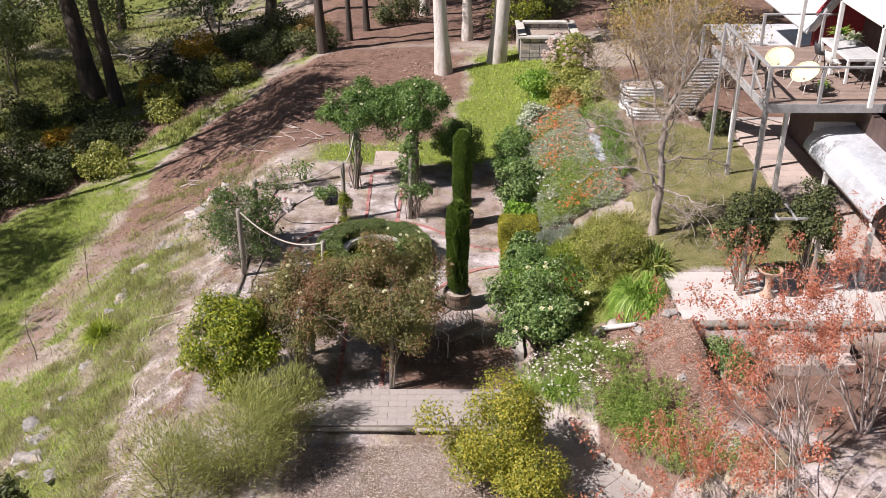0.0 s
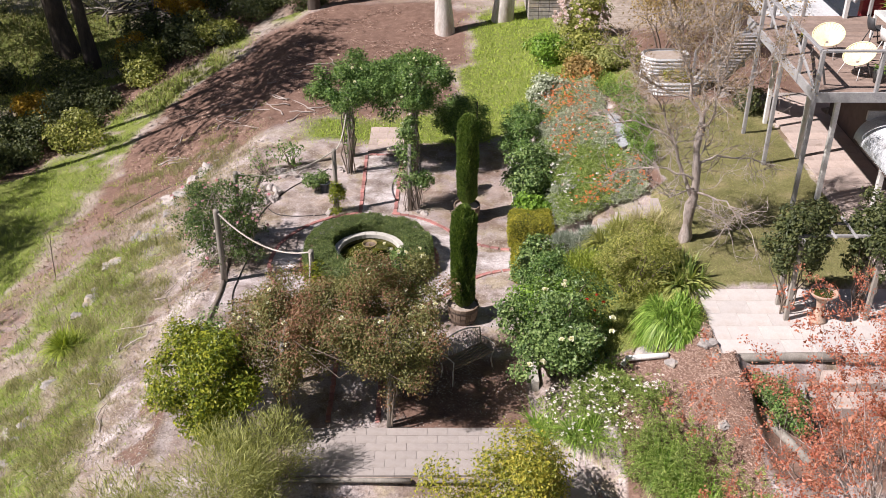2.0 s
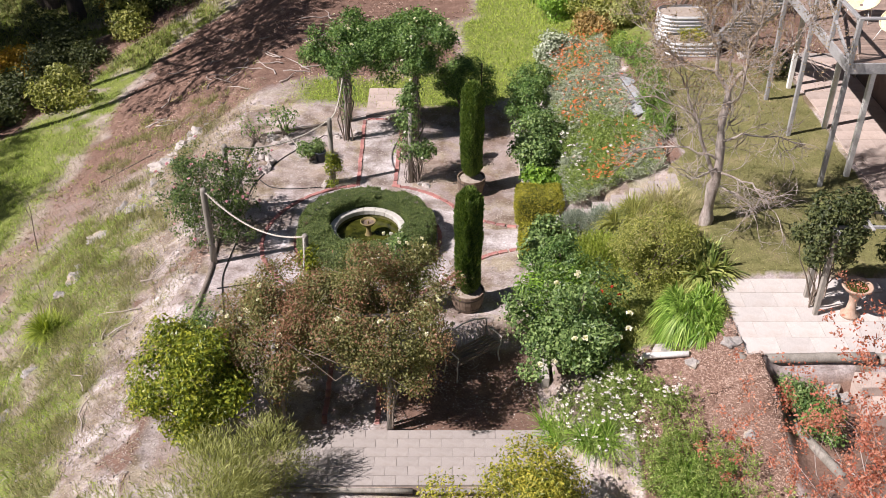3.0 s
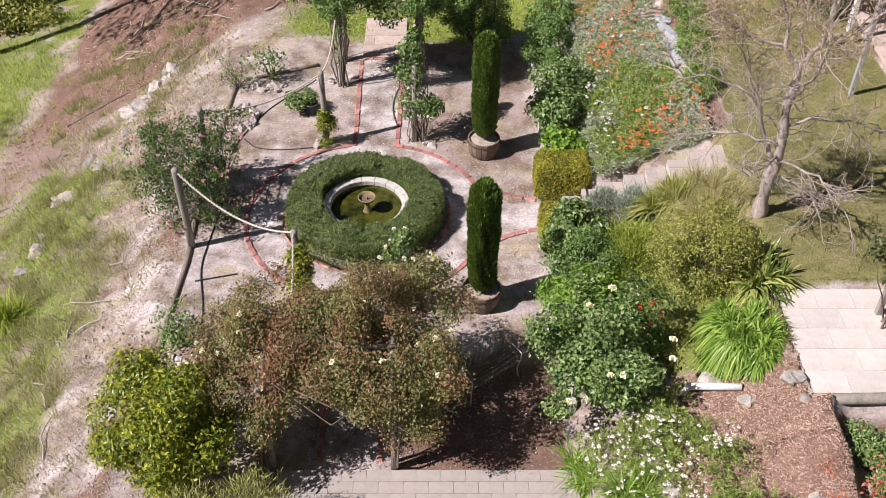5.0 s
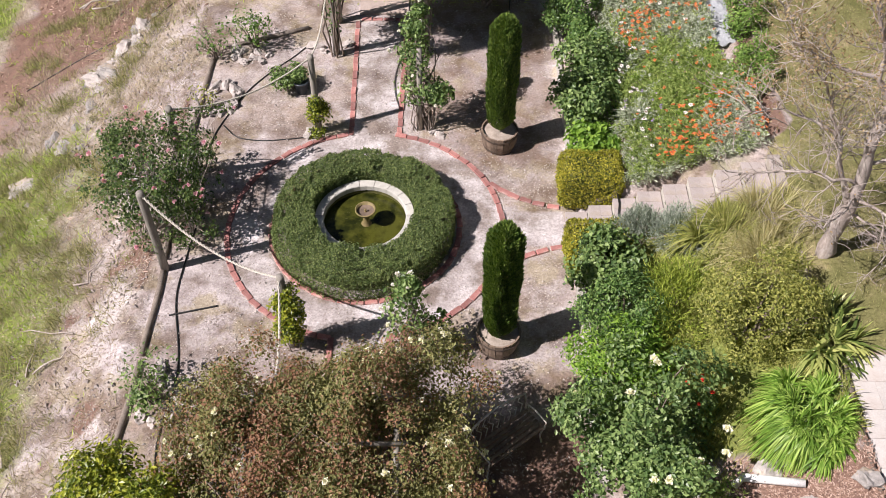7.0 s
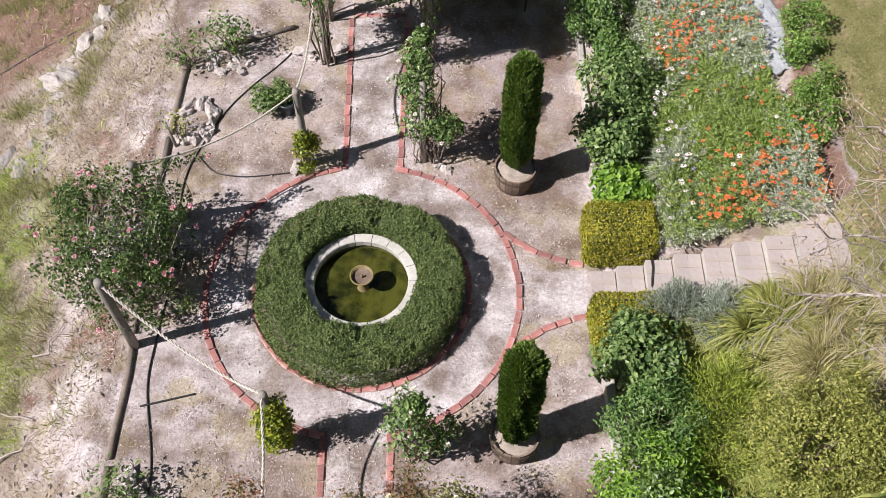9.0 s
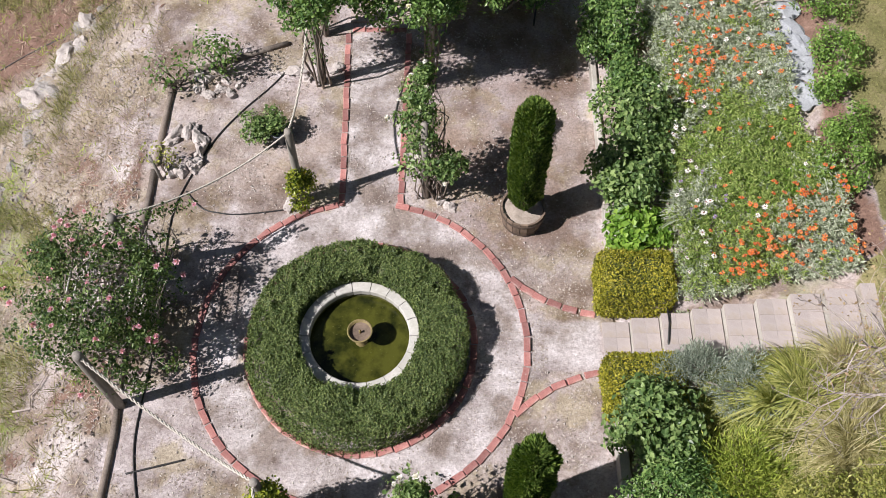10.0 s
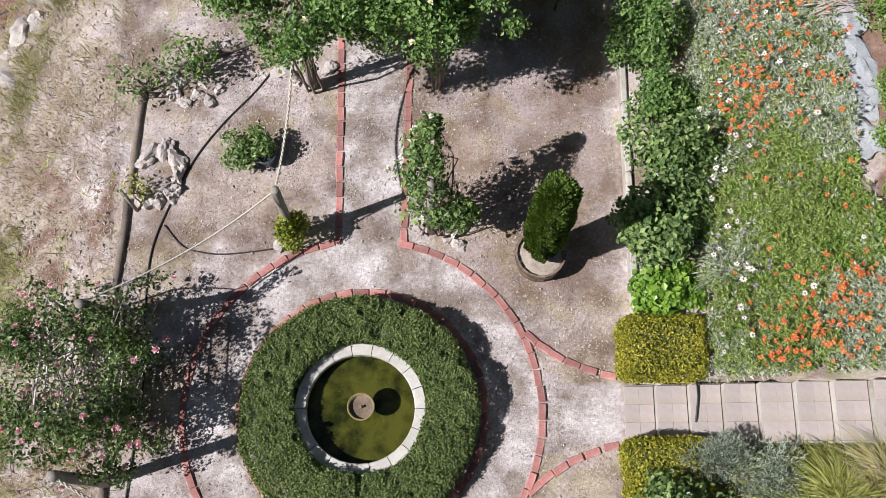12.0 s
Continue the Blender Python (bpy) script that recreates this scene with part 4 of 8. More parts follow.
# ---- pond, rim, fountain ----
pond = thing("pond", PX, PY, 0, "round stone-rimmed pond with murky green water", "pond")
n_rim = 18
for i in range(n_rim):
    a0, a1 = 2 * math.pi * i / n_rim + 0.006, 2 * math.pi * (i + 1) / n_rim - 0.006
    v = []
    for z in (0.22, 0.32, 0.335):
        c = 0.012 if z > 0.33 else 0
        for rr in (0.745 + c, 0.905 - c):
            for a in (a0, (a0 + a1) / 2, a1):
                v.append((rr * math.cos(a), rr * math.sin(a), z))
    f = []
    for k in (0, 6):
        f += [(k + 1, k + 0, k + 6, k + 7), (k + 2, k + 1, k + 7, k + 8), (k + 3, k + 4, k + 10, k + 9), (k + 4, k + 5, k + 11, k + 10), (k, k + 3, k + 9, k + 6), (k + 5, k + 2, k + 8, k + 11)]
    f += [(12, 15, 16, 13), (13, 16, 17, 14), (1, 4, 3, 0), (2, 5, 4, 1)]
    part("rim_stone", geo("rim_stone", [(v, f)], M_STONE), pond)
part("basin_wall", geo("basin_wall", [lathe([(0.76, 0.23), (0.76, -0.3), (0.0, -0.3)], 40)], M_POOL, True), pond)
part("outer_wall", geo("outer_wall", [lathe([(0.87, 0.225), (0.88, -0.1)], 40)], M_CONC, True), pond)
part("water", geo("water", [lathe([(0.0, 0.13), (0.4, 0.13), (0.758, 0.13)], 40)], M_WATER, True), pond, "murky green pond water")
fountain = thing("fountain", PX + 0.02, PY, 0.04, "small mossy ochre fountain bowl standing in the pond", "fountain")
part("pedestal", geo("pedestal", [lathe([(0.13, -0.45), (0.13, 0.05), (0.07, 0.12), (0.05, 0.3), (0.09, 0.36)], 18)], M_BRONZE, True), fountain)
bowl = part("bowl", geo("bowl", [lathe([(0.05, 0.35), (0.14, 0.38), (0.190, 0.45), (0.190, 0.47), (0.168, 0.47), (0.158, 0.405), (0.08, 0.39), (0.0, 0.385)], 24)], M_BRONZE, True), fountain)
part("bowl_sediment", geo("bowl_sediment", [lathe([(0.0, 0.398), (0.10, 0.405), (0.160, 0.415)], 24)], M_BARREL, True), bowl, "brown leaf sediment in the fountain bowl")
part("spout", geo("spout", [lathe([(0.022, 0.38), (0.016, 0.44), (0.02, 0.46), (0.0, 0.47)], 10)], M_BRONZE, True), bowl)

# ---- clipped ring hedge ----
hedge = thing("ring_hedge", PX, PY, 0, "low clipped round hedge of small dark green leaves round the pond", "hedge")
# Solid dark core; its colour stands in for shade behind the leaves.
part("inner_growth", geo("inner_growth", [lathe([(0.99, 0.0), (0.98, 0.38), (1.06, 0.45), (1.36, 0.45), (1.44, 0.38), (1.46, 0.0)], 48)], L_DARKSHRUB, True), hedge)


def ring_hedge_leaves(n, r):
    a = r.uniform(0, 2 * np.pi, n)
    t = r.random(n)
    lum = 0.05 * np.sin(a * 3 + 1) + 0.035 * np.sin(a * 7 + 2) + 0.02 * np.sin(a * 13)
    ro = 1.62 + lum * 0.3 - 0.07 * np.sin(a) + 0.02 * np.sin(2 * a) - 0.03 * np.cos(a)
    ri = 0.93 + 0.02 * np.sin(a * 5)
    top = 0.56 + lum * 0.4 + 0.02 * np.sin(a * 9)
    rad, z = np.empty(n), np.empty(n)
    nx_, nz_ = np.zeros(n), np.zeros(n)
    A, B = t < 0.56, t > 0.8
    C = ~A & ~B
    u = r.random(n)
    rad[A], z[A], nz_[A] = (ri + (ro - ri) * (u * 0.98 + 0.01))[A], top[A] - np.where(u[A] > 0.5, 0.10, 0.03) * (np.abs((u[A] * 0.98 + 0.01) - 0.5) * 2) ** 4, 1
    rad[C], z[C], nx_[C] = ro[C] - 0.06 * u[C] ** 3, (u * top)[C], 1
    rad[B], z[B], nx_[B] = ri[B], (u * top)[B], -1
    rough = 0.03 * np.sin(a * 23 + rad * 9) * np.sin(rad * 17 + a * 5)
    rad += r.normal(size=n) * 0.022
    z += r.normal(size=n) * 0.02 + rough - 0.07 * (vnoise(rad * np.cos(a), rad * np.sin(a), 7.0, 5) > 0.80)
    P = np.stack([rad * np.cos(a), rad * np.sin(a), np.maximum(z, 0.02)], 1)
    N = np.stack([nx_ * np.cos(a), nx_ * np.sin(a), nz_], 1)
    return P, N


hr = np.random.default_rng(3)
P, N = ring_hedge_leaves(82000, hr)
L = 0.033 * hr.uniform(0.5, 1.5, len(P))
part("foliage", raw("foliage", *scales(P, N, L, L * 0.6, hr, 0.85), L_BOX), hedge)


def box_hedge(x0, x1, y0, y1, z0, z1, seed, n, label):
    r = np.random.default_rng(seed)
    cx, cy = (x0 + x1) / 2, (y0 + y1) / 2
    ob = thing("box_hedge", cx, cy, z0, label, "hedge", "golden box hedges beside the steps")
    w, d, h = (x1 - x0) / 2, (y1 - y0) / 2, z1 - z0
    # Darker core inside the golden leaves paints the shade of their gaps.
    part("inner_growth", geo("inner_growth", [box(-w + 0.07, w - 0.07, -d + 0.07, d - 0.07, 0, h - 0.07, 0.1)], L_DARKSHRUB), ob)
    q = unit(n, r)
    e = 0.16
    p = np.sign(q) * np.abs(q) ** e
    p /= np.abs(p).max(1, keepdims=True) ** 0.8
    face = r.integers(0, 5, n)
    uv = r.uniform(-1, 1, (n, 2))
    P, N = np.empty((n, 3)), np.zeros((n, 3))
    for k, (ax, sg) in enumerate(((0, 1), (0, -1), (1, 1), (1, -1), (2, 1))):
        mk = face == k
        c = np.empty((mk.sum(), 3))
        c[:, ax] = sg
        c[:, [i for i in range(3) if i != ax]] = uv[mk]
        P[mk] = c
        N[mk, ax] = sg
    rr = (np.abs(P) ** 7).sum(1, keepdims=True) ** (1 / 7)
    P = P / rr
    P = P * np.array([w, d, h / 2]) + np.array([0, 0, h / 2]) + r.normal(size=P.shape) * 0.018
    P *= 1 + 0.03 * np.sin(P[:, [1, 2, 0]] * 7 + seed)
    L = 0.036 * r.uniform(0.6, 1.5, n)
    part("foliage", raw("foliage", *scales(P, N, L, L * 0.6, r, 0.95), L_GOLD), ob)
    return ob


box_hedge(1.62, 2.74, 25.24, 26.06, 0.05, 0.86, 61, 14000, "clipped golden green box hedge beside the steps")
box_hedge(1.62, 2.74, 23.56, 24.42, 0.05, 0.80, 62, 14000, "clipped golden green hedge half overgrown by a rose")

# ---- barrels with cypresses ----


def half_barrel(x, y, label):
    ob = thing("half_barrel", x, y, 0, label, "planter", "half barrels with cypresses")
    ns = 18
    for i in range(ns):
        a0, a1 = 2 * math.pi * i / ns + 0.012, 2 * math.pi * (i + 1) / ns - 0.012
        v = []
        for rr, z in ((0.30, 0.0), (0.352, 0.22), (0.362, 0.44)):
            for q in (rr, rr - 0.028):
                for a in (a0, a1):
                    v.append((q * math.cos(a), q * math.sin(a), z))
        f = [(8, 9, 11, 10), (0, 2, 3, 1)]
        for k in (0, 4):
            f += [(k, k + 1, k + 5, k + 4), (k + 3, k + 2, k + 6, k + 7), (k + 2, k, k + 4, k + 6), (k + 1, k + 3, k + 7, k + 5)]
        part("stave", geo("stave", [(v, f)], M_BARREL), ob)
    for z, rr in ((0.08, 0.324), (0.36, 0.365)):
        part("hoop", geo("hoop", [lathe([(rr, z - 0.02), (rr + 0.004, z + 0.02), (rr - 0.004, z + 0.02), (rr - 0.006, z - 0.02)], 30, True)], M_HOOP), ob)
    V, F = lathe([(0.0, 0.40), (0.15, 0.405), (0.28, 0.39), (0.336, 0.385), (0.336, 0.3)], 24)
    V = [(a, b, c + 0.02 * noise.noise(Vector((a * 9, b * 9, x)))) for a, b, c in V]
    part("soil", geo("soil", [(V, F)], M_SOIL, True), ob, "pale dry soil and leaf litter")
    return ob


def cypress(x, y, z, h, w, seed, label):
    r = np.random.default_rng(seed)
    ob = thing("pencil_cypress", x, y, z, label, "conifer", "pencil cypresses")
    part("trunk", geo("trunk", [tube([(0, 0, -0.05), (0.01, 0, h * 0.5), (0, 0, h * 0.9)], [0.045, 0.03, 0.008], 7)], M_BARK, True), ob)
    n = 24000
    t = r.random(n) ** 0.85
    a = r.uniform(0, 2 * np.pi, n)
    prof = w * np.clip((t * 9 + 0.3), 0, 1) ** 0.5 * (1 - np.clip((t - 0.90) / 0.10, 0, 1) ** 2 * 0.62) * (0.86 + 0.14 * np.sin(np.clip(t, 0, 1) * 3.0))
    flute = 1 + 0.13 * np.sin(a * 4 + seed + np.sin(t * 5) * 0.8) + 0.08 * np.sin(a * 9 + t * 14 + seed)
    rad = prof * flute * (0.72 + 0.28 * r.random(n) ** 0.35)
    rad = np.where(t > 0.93, rad * np.sqrt(r.random(n)), rad)
    P = np.stack([rad * np.cos(a), rad * np.sin(a), 0.06 + t * (h - 0.12)], 1)
    D = np.stack([np.cos(a) * 0.35, np.sin(a) * 0.35, np.full(n, 1.0)], 1) + unit(n, r) * 0.30
    L = 0.085 * r.uniform(0.6, 1.4, n)
    part("foliage", raw("foliage", *blades(P, D, L, L * 0.30, r), L_CYP), ob)
    return ob


half_barrel(0.57, 27.04, "old oak half barrel planter filled with dry soil")
half_barrel(0.37, 22.24, "old oak half barrel planter filled with dry soil")
cypress(0.57, 27.08, 0.39, 2.66, 0.238, 71, "dark green pencil cypress growing in a half barrel")
cypress(0.37, 22.26, 0.30, 2.66, 0.245, 72, "dark green pencil cypress growing in a half barrel")

# ---- retaining wall, steps, paving ----


def block_wall(name, x, y0, y1, top, label, half=0.075):
    ob = thing(name, 0, 0, 0, label, "wall", kind="structure")
    y = y0
    while y < y1 - 0.1:
        ln = min(random.uniform(0.42, 0.7), y1 - y)
        part("block", geo("block", [box(x - half, x + half, y + 0.004, y + ln - 0.004, -0.1, top + random.uniform(-0.012, 0.012), 0.015, 0.003)], M_CONC), ob)
        y += ln
    return ob


block_wall("retaining_wall_north", 1.93, 26.06, 32.2, 0.24, "low pale concrete retaining wall beside the flower bed", 0.05)
block_wall("retaining_wall_south", 1.84, 19.6, 23.56, 0.26, "low pale concrete retaining wall beside the shrubs")

steps = thing("garden_steps", 0, 0, 0, "garden steps of square beige concrete pavers", "steps", kind="structure")
paver_small = geo("paver", [box(-0.1015, 0.1015, -0.1255, 0.1255, -0.05, 0.0, 0.002)], M_PAVER)
for i in range(9):
    top = 0.05 + 0.205 * i
    dy = -0.05 * 0.415 * i
    x0 = 1.72 + 0.415 * i
    part("riser", geo("riser", [box(x0 + 0.012, x0 + 0.43, 24.42 + dy, 25.22 + dy, top - 0.30, top - 0.045)], M_CONC), steps)
    for c in range(2):
        for q in range(3):
            part("paver", paver_small, steps, "", pose(x0 + 0.105 + 0.204 * c, 24.57 + dy + 0.252 * q, top + random.uniform(-0.003, 0.003), random.uniform(-0.6, 0.6), random.uniform(-0.6, 0.6), random.uniform(-0.6, 0.6)))


def paving(name, label, rects, z, mat, px, py, parent_kind="structure", cut=None):
    """Rows of laid pavers in staggered bond, each a piece of its own."""
    ob = thing(name, 0, 0, z, label, "paving", kind=parent_kind)
    me = geo("paver", [box(-px / 2 + 0.002, px / 2 - 0.002, -py / 2 + 0.002, py / 2 - 0.002, -0.06, 0.0, 0.002)], mat)
    half = geo("half_paver", [box(-px / 4 + 0.002, px / 4 - 0.002, -py / 2 + 0.002, py / 2 - 0.002, -0.06, 0.0, 0.002)], mat)
    for x0, x1, y0, y1 in rects:
        if cut is None:
            part("sand_bed", geo("sand_bed", [box(x0 + 0.01, x1 - 0.01, y0 + 0.01, y1 - 0.01, -0.09, -0.012)], M_PAVER2), ob)
        row, y = 0, y0 + py / 2
        while y <= y1 - py / 2 + 0.02:
            x = x0 + px / 2 + (px / 2 if row % 2 else 0)
            if row % 2 and (cut is None or cut(x0 + px / 4, y)):
                part("paver", half, ob, "", pose(x0 + px / 4, y, random.uniform(-0.003, 0.003)))
            while x <= x1 - px / 2 + 0.02:
                if cut is None or cut(x, y):
                    part("paver", me, ob, "", pose(x, y, random.uniform(-0.003, 0.003), random.uniform(-0.3, 0.3), random.uniform(-0.3, 0.3), random.uniform(-0.3, 0.3)))
                x += px
            if x - px / 4 <= x1 + 0.03 and (cut is None or cut(x1, y)):
                part("paver", half, ob, "", pose(x - px / 4, y, random.uniform(-0.003, 0.003)))
            y += py
            row += 1
    return ob


paving("south_paving", "weathered grey beige concrete pavers in staggered rows", [(-3.0, 1.75, 17.08, 18.42)], 0.045, M_SLAB, 0.40, 0.222)
paving("north_paving", "small pinkish paved landing beyond the rose arch", [(-2.4, -1.3, 31.25, 33.1)], 0.05, M_BRICKPAVE, 0.55, 0.46)
paving("upper_paving", "pale beige paving slabs in front of the house", [(5.25, 12.5, 18.62, 20.9)], 1.72, M_PAVEPINK, 0.62, 0.45)


def log(name, p0, p1, rad, label, seed, group="log edging", mat=None):
    p0, p1 = Vector(p0), Vector(p1)
    ob = thing(name, *p0, label, "log", group)
    d = p1 - p0
    n = max(3, int(d.length / 0.45))
    pts = []
    for i in range(n + 1):
        q = d * (i / n)
        pts.append(q + Vector((noise.noise(Vector((seed, i * 0.4, 0))), noise.noise(Vector((i * 0.4, seed, 3))), 0)) * 0.035)
    me = geo("trunk", [tube(pts, [rad * (1 + 0.12 * noise.noise(Vector((i * 0.7, seed, 9)))) for i in range(n + 1)], 9)], mat or M_LOG, True)
    part("trunk", me, ob)
    return ob


log("edging_log", (-3.15, 17.02, -0.01), (-0.7, 16.99, -0.01), 0.047, "weathered grey log along the paved edge", 1, mat=M_POST)
log("edging_log", (-0.55, 16.99, -0.01), (1.5, 16.97, -0.02), 0.045, "weathered grey log along the paved edge", 2, mat=M_POST)
for i, (a, b) in enumerate((((-5.45, 29.85), (-5.52, 28.1)), ((-5.53, 28.0), (-5.6, 26.4)), ((-5.58, 26.3), (-5.5, 24.1)), ((-5.47, 23.8), (-5.5, 22.0)), ((-5.5, 21.9), (-5.62, 19.6)), ((-5.3, 30.05), (-3.5, 30.75)))):
    log("edging_log", (*a, 0.02), (*b, 0.02), 0.056, "grey weathered log edging the sandy terrace", 10 + i)
log("edging_log", (5.12, 18.55, 1.66), (7.5, 18.55, 1.68), 0.095, "thick grey log holding the upper paving", 21, mat=M_POST)
log("edging_log", (7.6, 18.53, 1.66), (11.5, 18.5, 1.68), 0.095, "thick grey log holding the upper paving", 22, mat=M_POST)
log("edging_log", (5.15, 18.75, 1.66), (5.18, 20.9, 1.70), 0.07, "thin grey log at the side of the paving", 23)
log("edging_log", (5.55, 18.25, 1.15), (6.3, 16.3, 1.08), 0.085, "grey log edging the lower mulched bed", 24, mat=M_POST)
log("corner_post", (5.12, 18.5, 1.0), (5.12, 18.5, 1.78), 0.09, "short round corner post of the log edging", 25, mat=M_POST)

bed_steps = thing("paved_steps", 0, 0, 0, "pinkish slab steps beside the lower mulched bed", "steps", kind="structure")
for k, (y0, y1, top) in enumerate(((17.98, 18.38, 1.50), (17.5, 17.98, 1.30))):
    for q in range(3):
        part("slab", geo("slab", [box(7.12 + 0.56 * q, 7.66 + 0.56 * q, y0, y1, 0.95, top + random.uniform(-0.004, 0.004), 0.012)], M_BRICKPAVE), bed_steps)

# path to the south-east, with its kerb
pave_me = geo("paver", [box(-0.2185, 0.2185, -0.218, 0.218, -0.06, 0.0, 0.003)], M_SLAB)
side_path = thing("side_path", 0, 0, 0, "sloping paved side path of beige slabs", "path", kind="structure")
kerb = thing("path_kerb", 0, 0, 0, "pale concrete kerb along the sloping side path", "kerb", kind="structure")
ang = math.degrees(math.atan2(-1, 0.95))
for i in range(11):
    s = i * 0.44 + 0.2
    y = 17.75 - s * 0.725
    x = float(path_edge(y))
    z = -0.16 * max(0, 17.6 - y) + 0.05
    for k in range(3):
        off = 0.30 + 0.44 * k
        part("paver", pave_me, side_path, "", pose(x - off * 0.725, y - off * 0.69, z + random.uniform(-0.003, 0.003), 0, 6.6 if y < 17.5 else 0, ang + random.uniform(-0.4, 0.4)))
    part("kerb_stone", geo("kerb_stone", [box(-0.215, 0.215, -0.05, 0.05, -0.25, 0.12, 0.015, 0.002)], M_CONC), kerb, "", pose(x - 0.02, y, z, 0, 6.6 if y < 17.5 else 0, ang))
drain = thing("white_pipe", 3.6, 19.25, zat(3.6, 19.25) + 0.12, "short white plastic drain pipe on the mulch", "pipe")
part("pipe", geo("pipe", [tube([(-0.1, -0.05, -0.12), (0, 0, 0.02), (0.75, -0.22, 0.26)], 0.06, 12)], M_WHITE, True), drain)

# ---- posts and ropes ----


def post(x, y, h, rad, lean, seed, label):
    ob = thing("timber_post", x, y, 0, label, "post", "timber rope posts")
    pts = [(lean[0] * t, lean[1] * t, -0.05 + (h + 0.05) * t) for t in (0, 0.3, 0.6, 0.97, 1.0)]
    part("pole", geo("pole", [tube(pts, [rad * 1.05, rad, rad * 0.97, rad * 0.95, rad * 0.8], 10)], M_POST, True), ob)
    return ob


post(-3.01, 27.42, 1.88, 0.065, (0.0, 0.05), 1, "grey round timber post carrying a rope")
post(-3.02, 22.24, 1.88, 0.065, (0.0, -0.03), 2, "grey round timber post with ivy at its foot")
post(-5.45, 23.88, 2.02, 0.075, (0.02, -0.06), 3, "weathered leaning timber post carrying a rope")


def rope(a, b, sag, label):
    a, b = Vector(a), Vector(b)
    ob = thing("rope", *a, label, "rope", "garland ropes")
    n = 16
    for ph in (0, math.pi):
        pts = []
        for i in range(n * 5 + 1):
            t = i / (n * 5)
            q = (b - a) * t
            q.z -= sag * 4 * t * (1 - t)
            w = ph + t * (b - a).length * 45
            pts.append(q + Vector((math.cos(w), math.cos(w), math.sin(w))) * 0.011)
        part("strand", geo("strand", [tube(pts, 0.012, 5)], M_ROPE, True), ob)
    return ob


rope((-3.01, 27.47, 1.85), (-2.86, 29.85, 1.95), 0.30, "pale twisted rope slung between posts")
post(-5.51, 26.25, 1.97, 0.07, (0.16, -0.33), 4, "grey timber post hidden in a pink climbing rose")
rope((-3.01, 27.47, 1.83), (-5.36, 25.95, 1.90), 0.30, "pale twisted rope slung between posts")
rope((-5.43, 23.82, 1.98), (-3.02, 22.21, 1.84), 0.40, "pale twisted rope slung between posts")
rope((-3.03, 22.15, 1.84), (-2.95, 20.0, 1.9), 0.55, "pale twisted rope slung between posts")


peg = thing("timber_stake", -5.37, 27.82, 0, "short leaning timber stake beside the log edging", "stake")
part("pole", geo("pole", [tube([(0, 0, -0.05), (-0.12, 0.14, 0.5)], 0.028, 7)], M_POST, True), peg)


def hose(pts, rad, label):
    p = [Vector((x, y, zat(x, y) + 0.014)) for x, y in pts]
    sm = []
    for i in range(len(p) - 1):
        a, b, c, d = p[max(i - 1, 0)], p[i], p[i + 1], p[min(i + 2, len(p) - 1)]
        for k in range(6):
            t = k / 6
            sm.append(0.5 * ((2 * b) + (c - a) * t + (2 * a - 5 * b + 4 * c - d) * t * t + (3 * b - a - 3 * c + d) * t ** 3))
    sm.append(p[-1])
    ob = thing("hose", 0, 0, 0, label, "hose", "irrigation hoses")
    part("pipe", geo("pipe", [tube(sm, rad, 6)], M_HOSE, True), ob)


hose([(-3.5, 30.1), (-3.75, 29.75), (-4.15, 29.28), (-4.54, 28.72), (-4.83, 28.08), (-5.1, 27.24), (-5.12, 26.3), (-5.05, 25.2), (-5.12, 24.1), (-5.14, 23.2), (-4.92, 22.14), (-4.86, 21.5), (-4.95, 20.4), (-4.8, 19.3)], 0.013, "black irrigation hose lying on the sandy ground")
hose([(-4.95, 27.6), (-4.67, 27.28), (-4.39, 27.18), (-3.98, 27.15), (-3.23, 27.25), (-2.9, 27.4)], 0.012, "thin dark hose lying on the sandy ground")
hose([(-10.6, 31.2), (-9.35, 31.71), (-8.62, 31.91), (-7.77, 32.05), (-6.9, 32.5)], 0.011, "thin black pipe lying across the slope")
hose([(-5.2, 22.85), (-4.8, 22.95), (-4.4, 23.05)], 0.016, "short dark hose end beside the log")
steps_hose = thing("hose", 2.62, 24.4, 0.3, "thin black hose across the garden steps", "hose", "irrigation hoses")
part("pipe", geo("pipe", [tube([(0, 0, 0.0), (-0.02, 0.3, 0.18), (0.03, 0.6, 0.18), (0.02, 0.85, 0.2)], 0.014, 6)], M_HOSE, True), steps_hose)

# ---- rose arches ----


